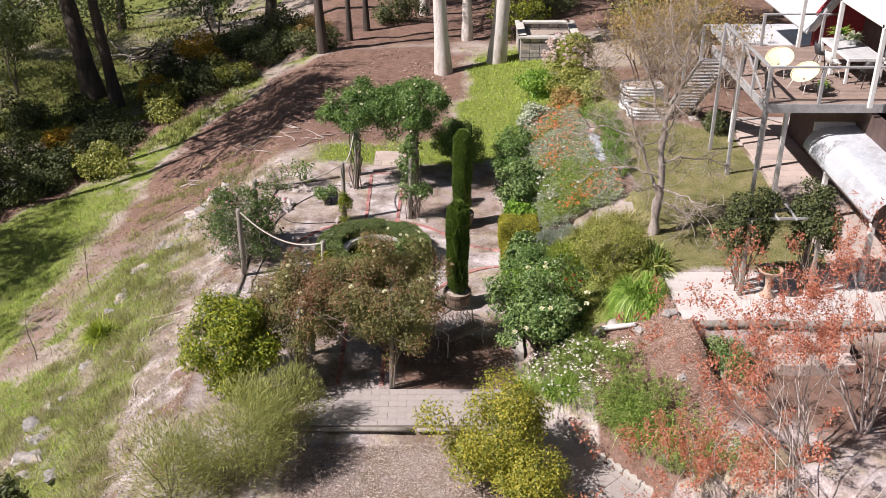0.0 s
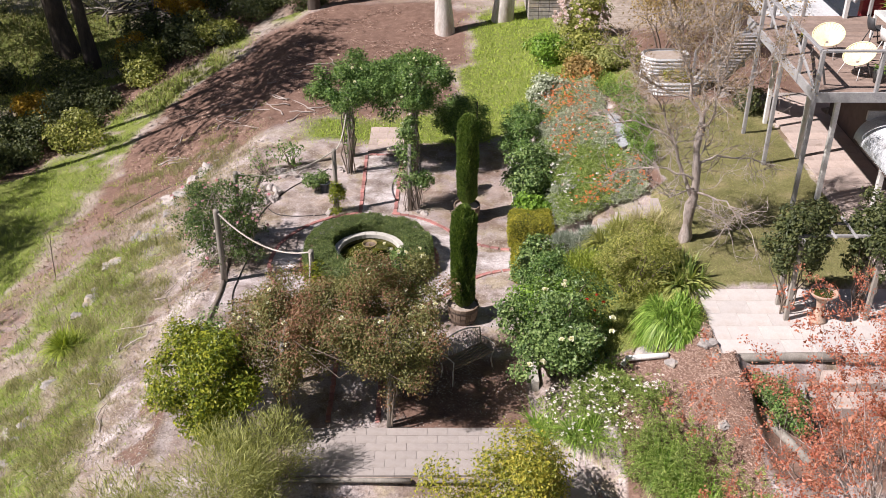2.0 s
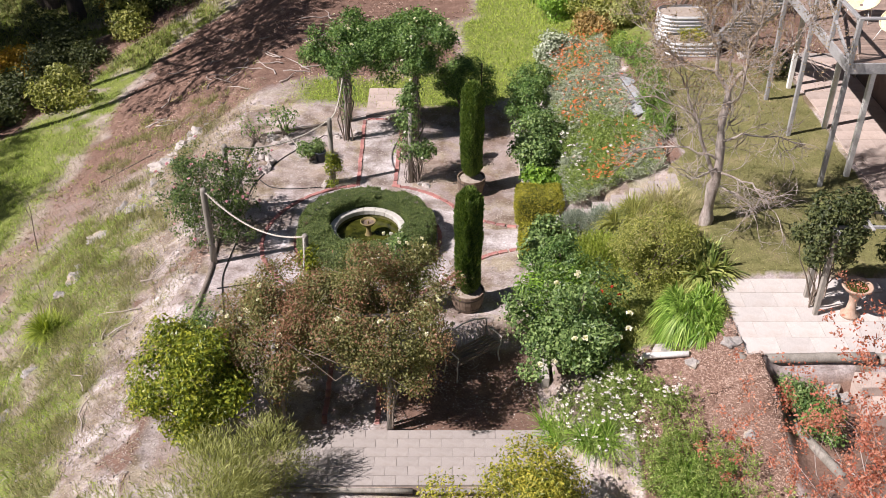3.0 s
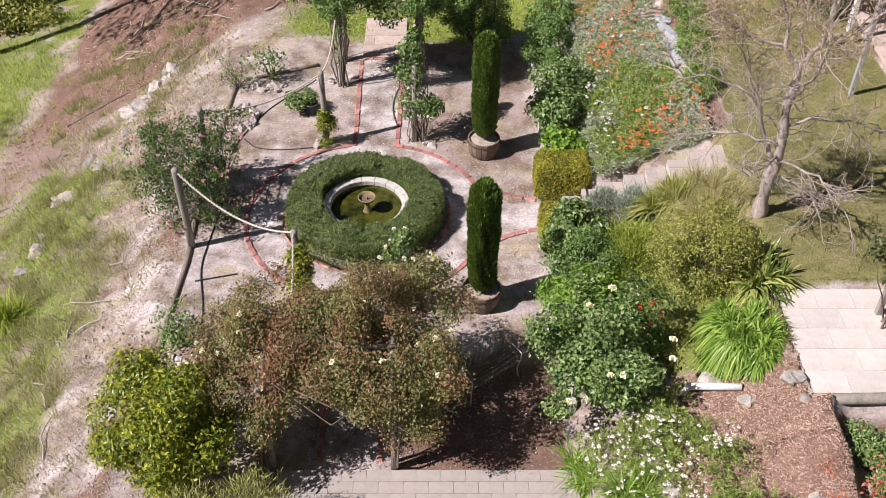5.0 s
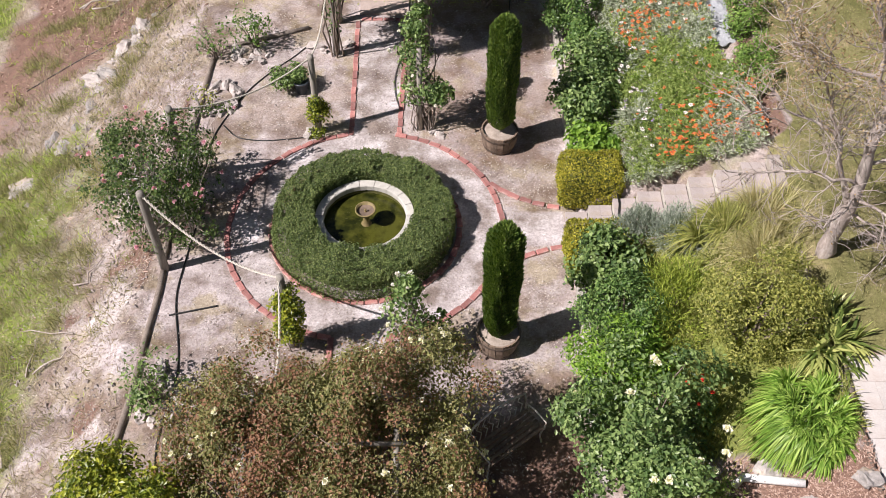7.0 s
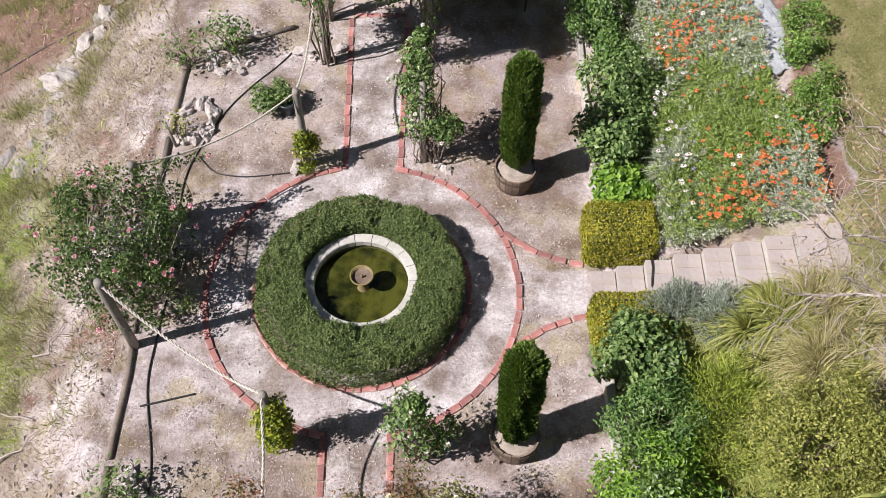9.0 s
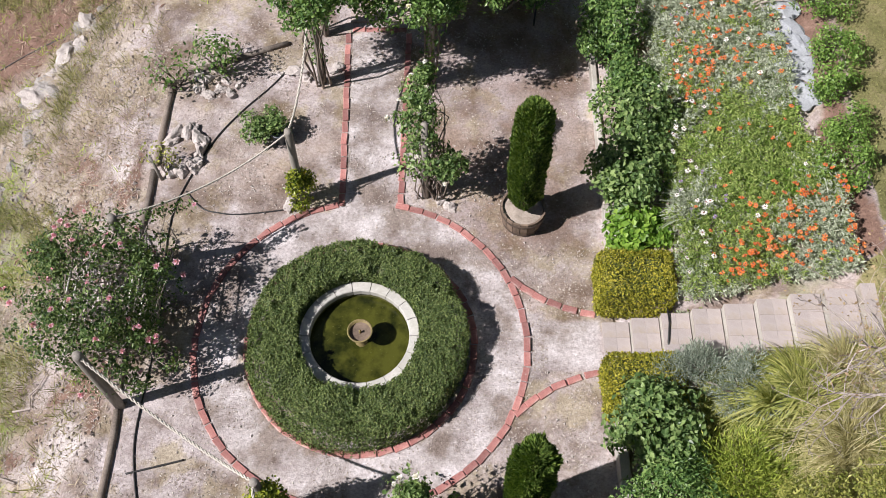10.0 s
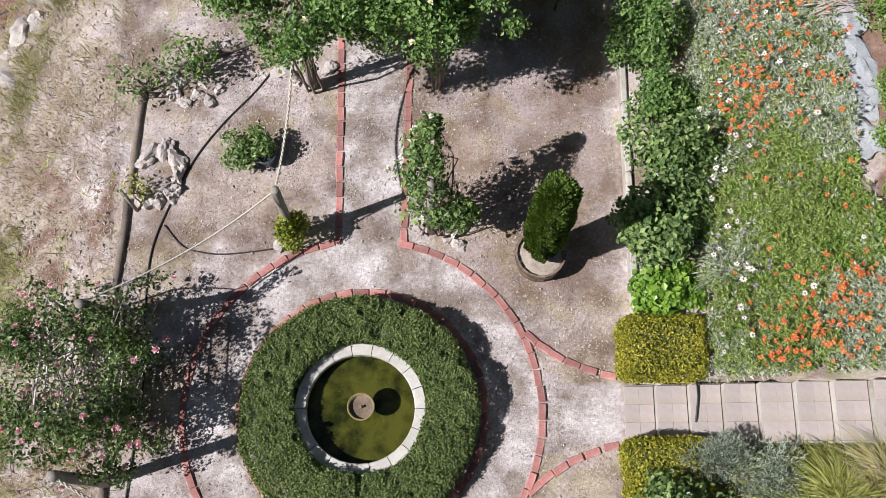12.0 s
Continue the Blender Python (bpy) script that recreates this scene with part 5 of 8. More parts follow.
def rose_arch(x0, x1, y0, y1, h, lobes, mat, seed, label, n_bloom, n_leaf, low_leaf, leaf=0.085, clump=0.12, shell=0.48, lumps=0.46, fuzz=0.5):
    """Four posts with rails, overgrown by a climbing rose."""
    r = np.random.default_rng(seed)
    cx, cy = (x0 + x1) / 2, (y0 + y1) / 2
    ob = thing("rose_arch", cx, cy, 0, label, "rose arch", "rose arches")
    for sx in (x0 - cx, x1 - cx):
        for sy in (y0 - cy, y1 - cy):
            part("post", geo("post", [tube([(sx, sy, -0.05), (sx + 0.02, sy, h * 0.5), (sx, sy, h)], [0.065, 0.06, 0.055], 9)], M_POST, True), ob)
        part("rail", geo("rail", [tube([(sx, y0 - cy - 0.1, h), (sx, y1 - cy + 0.1, h)], 0.045, 8)], M_POST, True), ob)
    for sy in (0.0, y1 - cy):
        part("crossbar", geo("crossbar", [tube([(x0 - cx - 0.15, sy, h + 0.07), (x1 - cx + 0.15, sy, h + 0.07)], 0.035, 8)], M_POST, True), ob)
    PP, OO = [], []
    for i, (lx, ly, lz, rx, ry, rz_) in enumerate(lobes):
        p, o = crown_points(n_leaf // len(lobes), (rx, ry, rz_), r, clump, 9, shell, lumps, 2.2, seed + i, fuzz=fuzz)
        PP.append(p + np.array([lx - cx, ly - cy, lz]))
        OO.append(o)
    for sx in (x0 - cx, x1 - cx):
        for sy in (y0 - cy, y1 - cy):
            m = low_leaf
            t = r.random(m)
            a = r.uniform(0, 6.28, m)
            q = np.stack([sx + np.cos(a) * (0.10 + 0.20 * t) * r.random(m) * 1.6, sy + np.sin(a) * (0.10 + 0.2 * t) * r.random(m) * 1.6, 0.5 + t * (h - 0.4)], 1)
            PP.append(q)
            OO.append(np.stack([np.cos(a), np.sin(a), np.full(m, 0.1)], 1))
    P, O = np.concatenate(PP), np.concatenate(OO)
    L = leaf * r.uniform(0.55, 1.35, len(P))
    part("foliage", raw("foliage", *scales(P, O + np.array([0, 0, 0.5]), L, L * 0.62, r, 0.8, 0.12), mat), ob)
    ends = [P[i] for i in r.integers(0, n_leaf, 26)]
    bases = [((x0 if r.random() < 0.5 else x1) - cx + r.normal() * 0.06, (y0 if r.random() < 0.5 else y1) - cy + r.normal() * 0.06, 0.0) for _ in ends]
    mids = [(b[0] * 1.05, b[1] * 1.05, h * 0.85) for b in bases]
    part("cane_tangle", geo("cane_tangle", branches(bases, mids, 0.022, 0.014, r) + branches(mids, ends, 0.014, 0.005, r, 0.25), M_BARK, True), ob)["kind"] = "stuff"
    pick = r.permutation(np.where((O[:, 2] > -0.2))[0])
    best = sorted(pick[:n_bloom * 4], key=lambda i: -(abs(O[i][2]) + 0.5 * np.linalg.norm(P[i][:2])))[:n_bloom]
    blooms(ob, [P[i] + O[i] * 0.11 for i in best], 0.095, L_CREAM, seed, "bloom", "cream white rose bloom")
    return ob


rose_arch(-2.84, -0.92, 29.88, 31.0, 2.35, [(-2.82, 30.2, 2.65, 1.0, 1.05, 0.75), (-0.85, 30.25, 2.75, 1.22, 1.2, 0.85), (-1.9, 30.2, 2.78, 0.85, 1.0, 0.55)], L_ROSE, 81,
          "timber arch smothered in a dark green climbing rose with white blooms", 26, 52000, 300, 0.07)
rose_arch(-3.12, -1.15, 18.48, 19.95, 2.05, [(-3.2, 19.4, 1.70, 1.15, 1.3, 0.95), (-1.15, 19.4, 1.85, 1.28, 1.5, 1.1), (-2.15, 19.45, 1.95, 0.95, 1.25, 0.75)], L_ROSEBROWN, 82,
          "timber arch smothered in a russet and green climbing rose", 60, 112000, 700, 0.050, 0.125, 0.34, 0.42, 0.55)


def metal_rose_arch():
    r = np.random.default_rng(83)
    cx, cy = -5.55, 25.4
    ob = thing("garden_arch", cx, cy, -0.05, "white metal garden arch overgrown by a pink climbing rose", "rose arch")
    for sx in (-0.45, 0.45):
        for sy in (-0.75, 0.75):
            part("upright", geo("upright", [tube([(sx, sy, 0), (sx, sy, 1.5)], 0.016, 7)], M_IRONW, True), ob)
        for k in range(5):
            part("rung", geo("rung", [tube([(sx, -0.75, 0.3 + 0.28 * k), (sx, 0.75, 0.3 + 0.28 * k)], 0.012, 6)], M_IRONW, True), ob)
    for sy in (-0.75, 0.75):
        part("hoop", geo("hoop", [tube([(0.45 * math.cos(a), sy, 1.45 + 0.10 * math.sin(a)) for a in np.linspace(0, math.pi, 10)], 0.011, 7)], M_IRONW, True), ob)
    p, o = crown_points(11800, (1.36, 1.62, 1.1), r, 0.10, 9, 0.22, 0.6, 2.6, 83, fuzz=0.45)
    q = p / np.array([1.36, 1.62, 1.1])
    p = np.sign(q) * np.abs(q) ** 0.78 * np.array([1.18, 1.34, 1.08]) + np.array([-0.10, -0.30, 1.1])
    k = p[:, 2] > 0.1
    p, o = p[k], o[k]
    t = r.random(260) ** 1.4
    cane = np.array([0.25, 0.45, 1.9]) + t[:, None] * np.array([0.95, 0.6, -0.35]) + r.normal(size=(260, 3)) * 0.05
    p, o = np.concatenate([p, cane]), np.concatenate([o, unit(260, r)])
    L = 0.062 * r.uniform(0.6, 1.3, len(p))
    part("foliage", raw("foliage", *scales(p, o + np.array([0, 0, 0.5]), L, L * 0.62, r, 0.8), L_ROSEDARK), ob)
    ends = [p[i] for i in r.integers(0, len(p), 84)]
    part("cane_tangle", geo("cane_tangle", branches([((-0.45, 0.45)[i % 2], r.uniform(-0.7, 0.7), 0) for i in range(84)], ends, 0.013, 0.004, r, 0.25), M_BARE, True), ob)["kind"] = "stuff"
    idx = [i for i in r.integers(0, len(p), 200) if o[i][2] > -0.1][:64]
    blooms(ob, [p[i] + o[i] * 0.1 for i in idx], 0.085, L_PINK, 83, "bloom", "pink rose bloom")


metal_rose_arch()


def standard_rose(x, y, seed, label, h=2.2, n_leaf=640, lean=1.0):
    r = np.random.default_rng(seed)
    ob = thing("pillar_rose", x, y, 0, label, "rose", "pillar roses on posts")
    part("post", geo("post", [tube([(0, 0, -0.05), (0.02, 0.02, h * 0.9)], [0.06, 0.05], 9)], M_POST, True), ob)
    PP, OO = [], []
    for k, (dx, dy, z, rx, rz_) in enumerate(((0.0, 0.12, 1.05, 0.46, 0.48), (-0.08, 0.26, 1.70, 0.42, 0.45), (0.36, -0.02, 0.95, 0.30, 0.28), (-0.08, 0.42, 2.15, 0.26, 0.28), (0.0, 0.62, 2.4, 0.13, 0.14))):
        p, o = crown_points(n_leaf, (rx, rx, rz_), r, 0.06, 8, 0.3, 0.5, 2.4, seed + k)
        PP.append(p + np.array([dx, dy * lean, z * h / 2.2]))
        OO.append(o)
    P, O = np.concatenate(PP), np.concatenate(OO)
    L = 0.074 * r.uniform(0.6, 1.35, len(P))
    part("foliage", raw("foliage", *scales(P, O + np.array([0, 0, 0.5]), L, L * 0.66, r, 0.8), L_ROSEB), ob)
    ends = [P[i] for i in r.integers(0, len(P), 30)]
    part("cane_tangle", geo("cane_tangle", branches([(r.normal() * 0.1 + 0.1, r.normal() * 0.08, 0) for _ in ends], ends, 0.014, 0.004, r, 0.3), M_BARK, True), ob)["kind"] = "stuff"
    idx = r.integers(0, len(P), 9)
    blooms(ob, [P[i] + O[i] * 0.1 for i in idx], 0.085, L_WHITEP, seed, "bloom", "white rose bloom")


standard_rose(-1.0, 27.5, 84, "white pillar rose tied to a timber post")
standard_rose(-1.05, 22.10, 85, "spindly white pillar rose tied to a timber post", 1.75, 300, -0.1)

# ---- shrubs round the terrace ----
shrub("ivy", -2.98, 27.36, 0, (0.25, 0.23, 0.52), 0.46, 1700, 0.06, L_CITRUS, "yellow green ivy at the foot of a post", "ivy", 91, 0.06, 8, 0.4, 0.2, stems=4, trunk=0.012)
shrub("ivy", -2.98, 22.18, 0, (0.25, 0.25, 0.85), 0.78, 3400, 0.06, L_CITRUS, "yellow green ivy climbing the foot of a post", "ivy", 92, 0.07, 8, 0.4, 0.25, stems=4, trunk=0.012)
shrub("potted_shrub", -3.72, 28.68, 0.0, (0.34, 0.30, 0.26), 0.34, 1500, 0.07, L_ROSEB, "small grey green shrub beside a dark pot", "shrub", 93, 0.07, 8, 0.35, 0.3, stems=6, trunk=0.012)
pot = thing("plant_pot", -3.46, 28.62, 0, "small dark blue glazed plant pot on the sandy ground", "plant pot")
part("body", geo("body", [lathe([(0.0, 0.0), (0.10, 0.0), (0.15, 0.28), (0.165, 0.28), (0.165, 0.31), (0.14, 0.31), (0.13, 0.25), (0.0, 0.24)], 20)], M_DARKPOT, True), pot)
shrub("straggly_rose", -5.35, 29.75, 0, (0.42, 0.34, 0.42), 0.45, 190, 0.08, L_ROSE, "straggly rose bush growing beside the log edging", "rose", 94, 0.09, 6, 0.2, 0.5, stems=12, trunk=0.016)
shrub("straggly_rose", -4.6, 30.1, 0, (0.50, 0.42, 0.48), 0.52, 430, 0.08, L_ROSE, "straggly rose bush growing beside the log edging", "rose", 95, 0.09, 6, 0.2, 0.5, stems=12, trunk=0.016)
shrub("straggly_rose", -5.35, 28.05, 0, (0.25, 0.25, 0.35), 0.3, 120, 0.07, L_OLIVE, "nearly bare small rose bush among rocks", "rose", 96, 0.08, 5, 0.2, 0.5, stems=9, trunk=0.012)
shrub("straggly_rose", -5.1, 21.2, 0, (0.55, 0.6, 0.42), 0.45, 750, 0.075, L_ROSEB, "straggly rose bush over rocks by the log edging", "rose", 97, 0.1, 6, 0.2, 0.5, stems=14, trunk=0.014)
shrub("rose_bush", 0.45, 31.6, 0, (0.85, 0.75, 0.85), 0.95, 11000, 0.066, L_ROSE, "dark green rose bush with a few red blooms", "rose", 98, 0.12, 9, 0.35, 0.35, stems=9)
shrub("citrus_shrub", -4.72, 18.45, -0.1, (1.05, 1.0, 1.15), 1.28, 17500, 0.08, L_CITRUS, "dense rounded yellow green shrub with glossy leaves", "shrub", 99, 0.15, 8, 0.55, 0.26, 2.2, stems=9, trunk=0.045, up=0.5, aspect=0.5)
shrub("rose_bush", 2.28, 26.42, 0.2, (0.46, 0.42, 0.36), 0.42, 1800, 0.105, L_BRIGHT, "bright green leafy bush over the low wall", "rose", 101, 0.08, 7, 0.5, 0.25, aspect=0.75, group="roses along the bed")
shrub("rose_bush", 2.3, 27.35, 0.2, (0.66, 0.62, 0.55), 0.72, 3700, 0.088, L_ROSEB, "bluish green rose bush over the low wall", "rose", 102, 0.11, 8, 0.45, 0.4, aspect=0.65, group="roses along the bed")
shrub("rose_bush", 2.42, 28.3, 0.3, (0.60, 0.55, 0.5), 0.66, 3000, 0.088, L_ROSEB, "bluish green rose bush over the low wall", "rose", 103, 0.11, 8, 0.45, 0.4, aspect=0.65, group="roses along the bed")
shrub("rose_bush", 2.38, 29.3, 0.2, (0.56, 0.5, 0.46), 0.62, 3400, 0.072, L_ROSE, "dark green rose bush over the low wall", "rose", 104, 0.1, 8, 0.45, 0.35, aspect=0.6, group="roses along the bed")
shrub("rose_bush", 2.22, 30.3, 0.2, (0.58, 0.6, 0.6), 0.72, 3700, 0.07, L_ROSE, "dark green rose bush over the low wall", "rose", 105, 0.1, 8, 0.45, 0.35, aspect=0.6, group="roses along the bed")
shrub("rose_bush", 2.35, 31.5, 0.25, (0.6, 0.65, 0.6), 0.7, 3700, 0.07, L_ROSE, "dark green rose bush over the low wall", "rose", 106, 0.1, 8, 0.45, 0.35, aspect=0.6, group="roses along the bed")
shrub("rose_bush", 2.22, 23.25, 0.25, (0.72, 0.62, 0.55), 0.72, 3900, 0.09, L_ROSEB, "bluish green rose bush leaning over a clipped hedge", "rose", 107, 0.11, 8, 0.45, 0.4, aspect=0.65, group="roses along the bed")
shrub("leafy_shrub", 2.35, 22.2, 0.3, (0.68, 0.72, 0.62), 0.7, 8060, 0.06, L_ROSE, "dense mid green leafy shrub above the low wall", "shrub", 108, 0.12, 9, 0.5, 0.3, aspect=0.5)
shrub("leafy_shrub", 2.2, 21.1, 0.3, (0.85, 0.75, 0.75), 0.75, 6500, 0.08, L_BRIGHT, "bright green leafy shrub above the low wall", "shrub", 109, 0.12, 9, 0.5, 0.3, aspect=0.45)
rose = shrub("white_rose_bush", 2.25, 19.75, 0.25, (1.18, 1.1, 1.05), 1.05, 11500, 0.08, L_ROSEB, "large green rose bush with big pale yellow blooms", "rose", 110, 0.13, 9, 0.28, 0.6, 2.2, stems=14, aspect=0.6)
rb = np.random.default_rng(111)
qd = unit(60, rb)
qd = qd[(qd[:, 2] > -0.15)][:17]
blooms(rose, [tuple(q * np.array([1.22, 1.14, 1.12]) + np.array([0, 0, 1.05])) for q in qd], 0.125, L_CREAM, 112, "bloom", "large pale yellow rose bloom")
red_rose = shrub("red_rose", 3.0, 20.25, 0.75, (0.35, 0.35, 0.5), 0.6, 900, 0.07, L_ROSEB, "slender rose bush with small red blooms", "rose", 113, 0.09, 7, 0.3, 0.4, stems=6)
blooms(red_rose, [(0.05, 0.05, 1.2), (0.18, -0.1, 1.12), (-0.12, 0.1, 1.05), (0.1, 0.2, 1.1), (0.0, -0.2, 0.98)], 0.075, L_REDP, 114, "bloom", "red rose bloom")
shrub("silver_shrub", 2.98, 24.05, 0.5, (0.52, 0.42, 0.42), 0.40, 4200, 0.085, L_LAVENDER, "silvery grey lavender bush beside the steps", "lavender", 115, 0.10, 9, 0.35, 0.3, aspect=0.16, up=0.8, group="lavender bushes")
shrub("silver_shrub", 3.5, 23.75, 0.85, (0.5, 0.5, 0.4), 0.38, 3600, 0.085, L_LAVENDER, "silvery grey lavender bush beside the steps", "lavender", 116, 0.10, 9, 0.35, 0.3, aspect=0.16, up=0.8, group="lavender bushes")
shrub("olive_shrub", 4.05, 21.55, 1.1, (0.95, 0.8, 0.85), 0.85, 14000, 0.05, L_OLIVE, "dense olive green shrub with fine leaves", "shrub", 117, 0.12, 10, 0.5, 0.35, 2.4, stems=10, aspect=0.5)
shrub("olive_shrub", 3.25, 22.3, 0.75, (0.6, 0.8, 0.5), 0.4, 4800, 0.09, L_LIMESH, "bright yellow green feathery shrub", "shrub", 118, 0.12, 9, 0.4, 0.35, aspect=0.2, up=0.7)


def strap_clump(name, x, y, z, n, length, width, mat, label, seed, spread=1.0, droop=0.85, category="strappy plant", core=0.25, group="", height=0.0, seg=5):
    r = np.random.default_rng(seed)
    ob = thing(name, x, y, z, label, category, group)
    a = r.uniform(0, 6.283, n)
    e = r.random(n) ** 0.8
    fans = max(1, int(14 * core / 0.4))
    fa, fr = r.uniform(0, 6.283, fans), core * np.sqrt(r.random(fans))
    fi = r.integers(0, fans, n)
    if core > 0.3:
        a = np.where(r.random(n) < 0.75, (fa[fi] + r.normal(size=n) * 0.65) % 6.283, a)
    P = np.stack([np.cos(fa[fi]) * fr[fi] + r.normal(size=n) * 0.03, np.sin(fa[fi]) * fr[fi] + r.normal(size=n) * 0.03, 0.5 * height * (1 - (fr[fi] / max(core, 0.01)) ** 2)], 1)
    D = np.stack([np.cos(a) * (0.15 + e) * spread, np.sin(a) * (0.15 + e) * spread, 1.0 - 0.55 * e], 1)
    D += r.normal(size=D.shape) * 0.10
    LL, WW = length * r.uniform(0.7, 1.2, n), width * r.uniform(0.7, 1.2, n)
    k = 5
    who = np.minimum((a / 6.2832 * k).astype(int), k - 1)
    if n <= 140:
        for j in range(n):
            part("leaf", raw("leaf", *spears(P[j:j + 1], D[j:j + 1], LL[j:j + 1], WW[j:j + 1], r, droop, seg), mat), ob)
        return ob
    for j in range(k):
        s = who == j
        part("rosette", raw("rosette", *spears(P[s], D[s], LL[s], WW[s], r, droop, seg), mat), ob)
    return ob


strap_clump("agapanthus", 4.62, 19.95, zat(4.62, 19.95), 3000, 0.58, 0.042, L_STRAP, "large fresh green agapanthus clump of arching strap leaves", 121, 1.1, 1.65, core=0.62, height=0.55)
strap_clump("flax_clump", 4.98, 21.2, zat(4.95, 21.2), 250, 0.64, 0.088, L_FLAX, "dark clump of broad glossy strap leaves", 122, 0.9, 0.75, core=0.5, height=0.45, seg=4)
strap_clump("agapanthus", 4.05, 23.35, zat(4.05, 23.35) + 0.1, 1700, 0.75, 0.03, L_LIME, "arching yellow green strap leaf clump beside lavender", 123, 1.1, 1.1, core=0.45, height=0.45)
strap_clump("fountain_grass", 4.8, 23.65, zat(4.8, 23.65), 1300, 0.8, 0.014, L_PALEGRASS, "arching pale straw yellow fountain grass clump", 124, 1.2, 1.0, core=0.5, height=0.3)
strap_clump("fountain_grass", 4.65, 22.75, zat(4.65, 22.75), 1000, 0.8, 0.014, L_PALEGRASS, "arching pale straw yellow fountain grass clump", 125, 1.2, 1.0, core=0.5, height=0.3)
strap_clump("daylily", 1.95, 18.35, zat(1.95, 18.35), 420, 0.85, 0.028, L_STRAP, "fresh green daylily clump by the side path", 126, 1.1, 0.9, core=0.28, group="daylily clumps")
strap_clump("daylily", 2.6, 17.75, zat(2.6, 17.75), 420, 0.7, 0.026, L_STRAP, "fresh green daylily clump by the side path", 127, 1.1, 0.9, core=0.3, group="daylily clumps")
strap_clump("daylily", 3.9, 16.7, zat(3.9, 16.7), 420, 0.75, 0.026, L_STRAP, "fresh green daylily clump by the side path", 128, 1.1, 0.9, core=0.3, group="daylily clumps")
strap_clump("daylily", 4.4, 16.0, zat(4.4, 16.0), 380, 0.75, 0.026, L_STRAP, "fresh green daylily clump by the side path", 129, 1.1, 0.9, core=0.3, group="daylily clumps")
strap_clump("daylily", -9.5, 23.6, zat(-9.5, 23.6), 800, 0.80, 0.036, L_LIMESH, "fresh green strap leaf clump among rocks on the slope", 130, 1.1, 0.8, core=0.28)
strap_clump("daylily", 3.25, 20.6, zat(3.25, 20.6), 260, 0.7, 0.028, L_OLIVE, "loose strap leaf clump between shrubs", 131, 1.1, 0.9, core=0.28)
strap_clump("iris_clump", 3.15, 26.75, zat(3.15, 26.75), 320, 0.62, 0.028, L_GREY, "grey green strap leaf clump in the flower bed", 132, 1.0, 0.7, core=0.2)
strap_clump("iris_clump", 3.2, 28.8, zat(3.2, 28.8), 300, 0.6, 0.026, L_BRIGHT, "green strap leaf clump in the flower bed", 133, 1.0, 0.7, core=0.2)
for i, (x, y, k) in enumerate(((5.36, 29.9, 0.46), (5.32, 28.9, 0.42), (5.3, 30.9, 0.5), (5.12, 26.75, 0.40), (5.1, 31.9, 0.5), (5.22, 28.2, 0.34), (5.2, 27.4, 0.36))):
    shrub("small_shrub", x, y, zat(x, y) - 0.03, (k, k, 0.34), 0.3, 1500, 0.055, L_SMALL, "small rounded bright green shrub in mulch", "shrub", 140 + i, 0.08, 8, 0.4, 0.3, group="small shrubs edging the bed")

# ---- flower bed ----


def bed_weight(x, y):
    w = sstep(2.7, 2.9, x) * sstep(4.75, 4.55, x - 0.35 * sstep(27.6, 27.0, y)) * ((y > 25.16) & (y < 34.5))
    return w * 1.0


def bed_green(x, y):
    lush = np.exp(-((x - 4.3) ** 2 / 1.6 + (y - 27.2) ** 2 / 0.9))
    silver = sstep(28.0, 29.0, y) * 0.75 + sstep(3.9, 4.4, x) * sstep(26.6, 26.0, y) * 0.9
    return np.clip(0.66 + 0.6 * lush - silver + 1.3 * (fbm(x, y, 1.6, 62) - 0.5), 0, 1)


def tuft_field(name, n, weight, mat, label, seed, h, w, aspect_up, x0=2.7, x1=5.1, y0=25.2, y1=34.6):
    r = np.random.default_rng(seed)
    per = 18
    x, y = scatter(n // per * 2, x0, x1, y0, y1, weight, r)
    x, y = np.repeat(x, per), np.repeat(y, per)
    tall = np.repeat(r.uniform(0.35, 1.25, len(x) // per), per)
    size = np.repeat(r.uniform(0.7, 1.5, len(x) // per), per)
    a, e = r.uniform(0, 6.283, len(x)), r.random(len(x))
    hh = h * tall * (0.45 + 1.1 * fbm(x, y, 1.3, seed))
    L = w * size * r.uniform(0.7, 1.4, len(x))
    P = np.stack([x + np.cos(a) * e * w * size * 0.9, y + np.sin(a) * e * w * size * 0.9, land(x, y) + hh * (1 - 0.55 * e * r.random(len(x)))], 1)
    D = np.stack([np.cos(a), np.sin(a), aspect_up * (1.3 - e)], 1) + r.normal(size=(len(x), 3)) * 0.25
    V, F = blades(P, D, L, L * 0.34, r)
    return tagged(new(name, raw(name, V, F, mat)), label, "bedding plants", kind="stuff")


tuft_field("silver_bedding_plants", 125000, lambda x, y: bed_weight(x, y) * (1 - 0.95 * bed_green(x, y)) * 0.95, L_GREY, "silver grey leaved bedding plants filling the flower bed", 151, 0.31, 0.046, 0.5)
tuft_field("lush_bedding_plants", 60000, lambda x, y: bed_weight(x, y) * np.exp(-((x - 4.4) ** 2 / 1.1 + (y - 27.25) ** 2 / 0.6)), L_BRIGHT, "lush bright green low plants in the flower bed", 158, 0.24, 0.05, 0.7)
tuft_field("green_bedding_plants", 105000, lambda x, y: bed_weight(x, y) * (0.26 + 0.74 * bed_green(x, y)), L_BED, "fresh green bedding plants filling the flower bed", 152, 0.31, 0.044, 0.6)


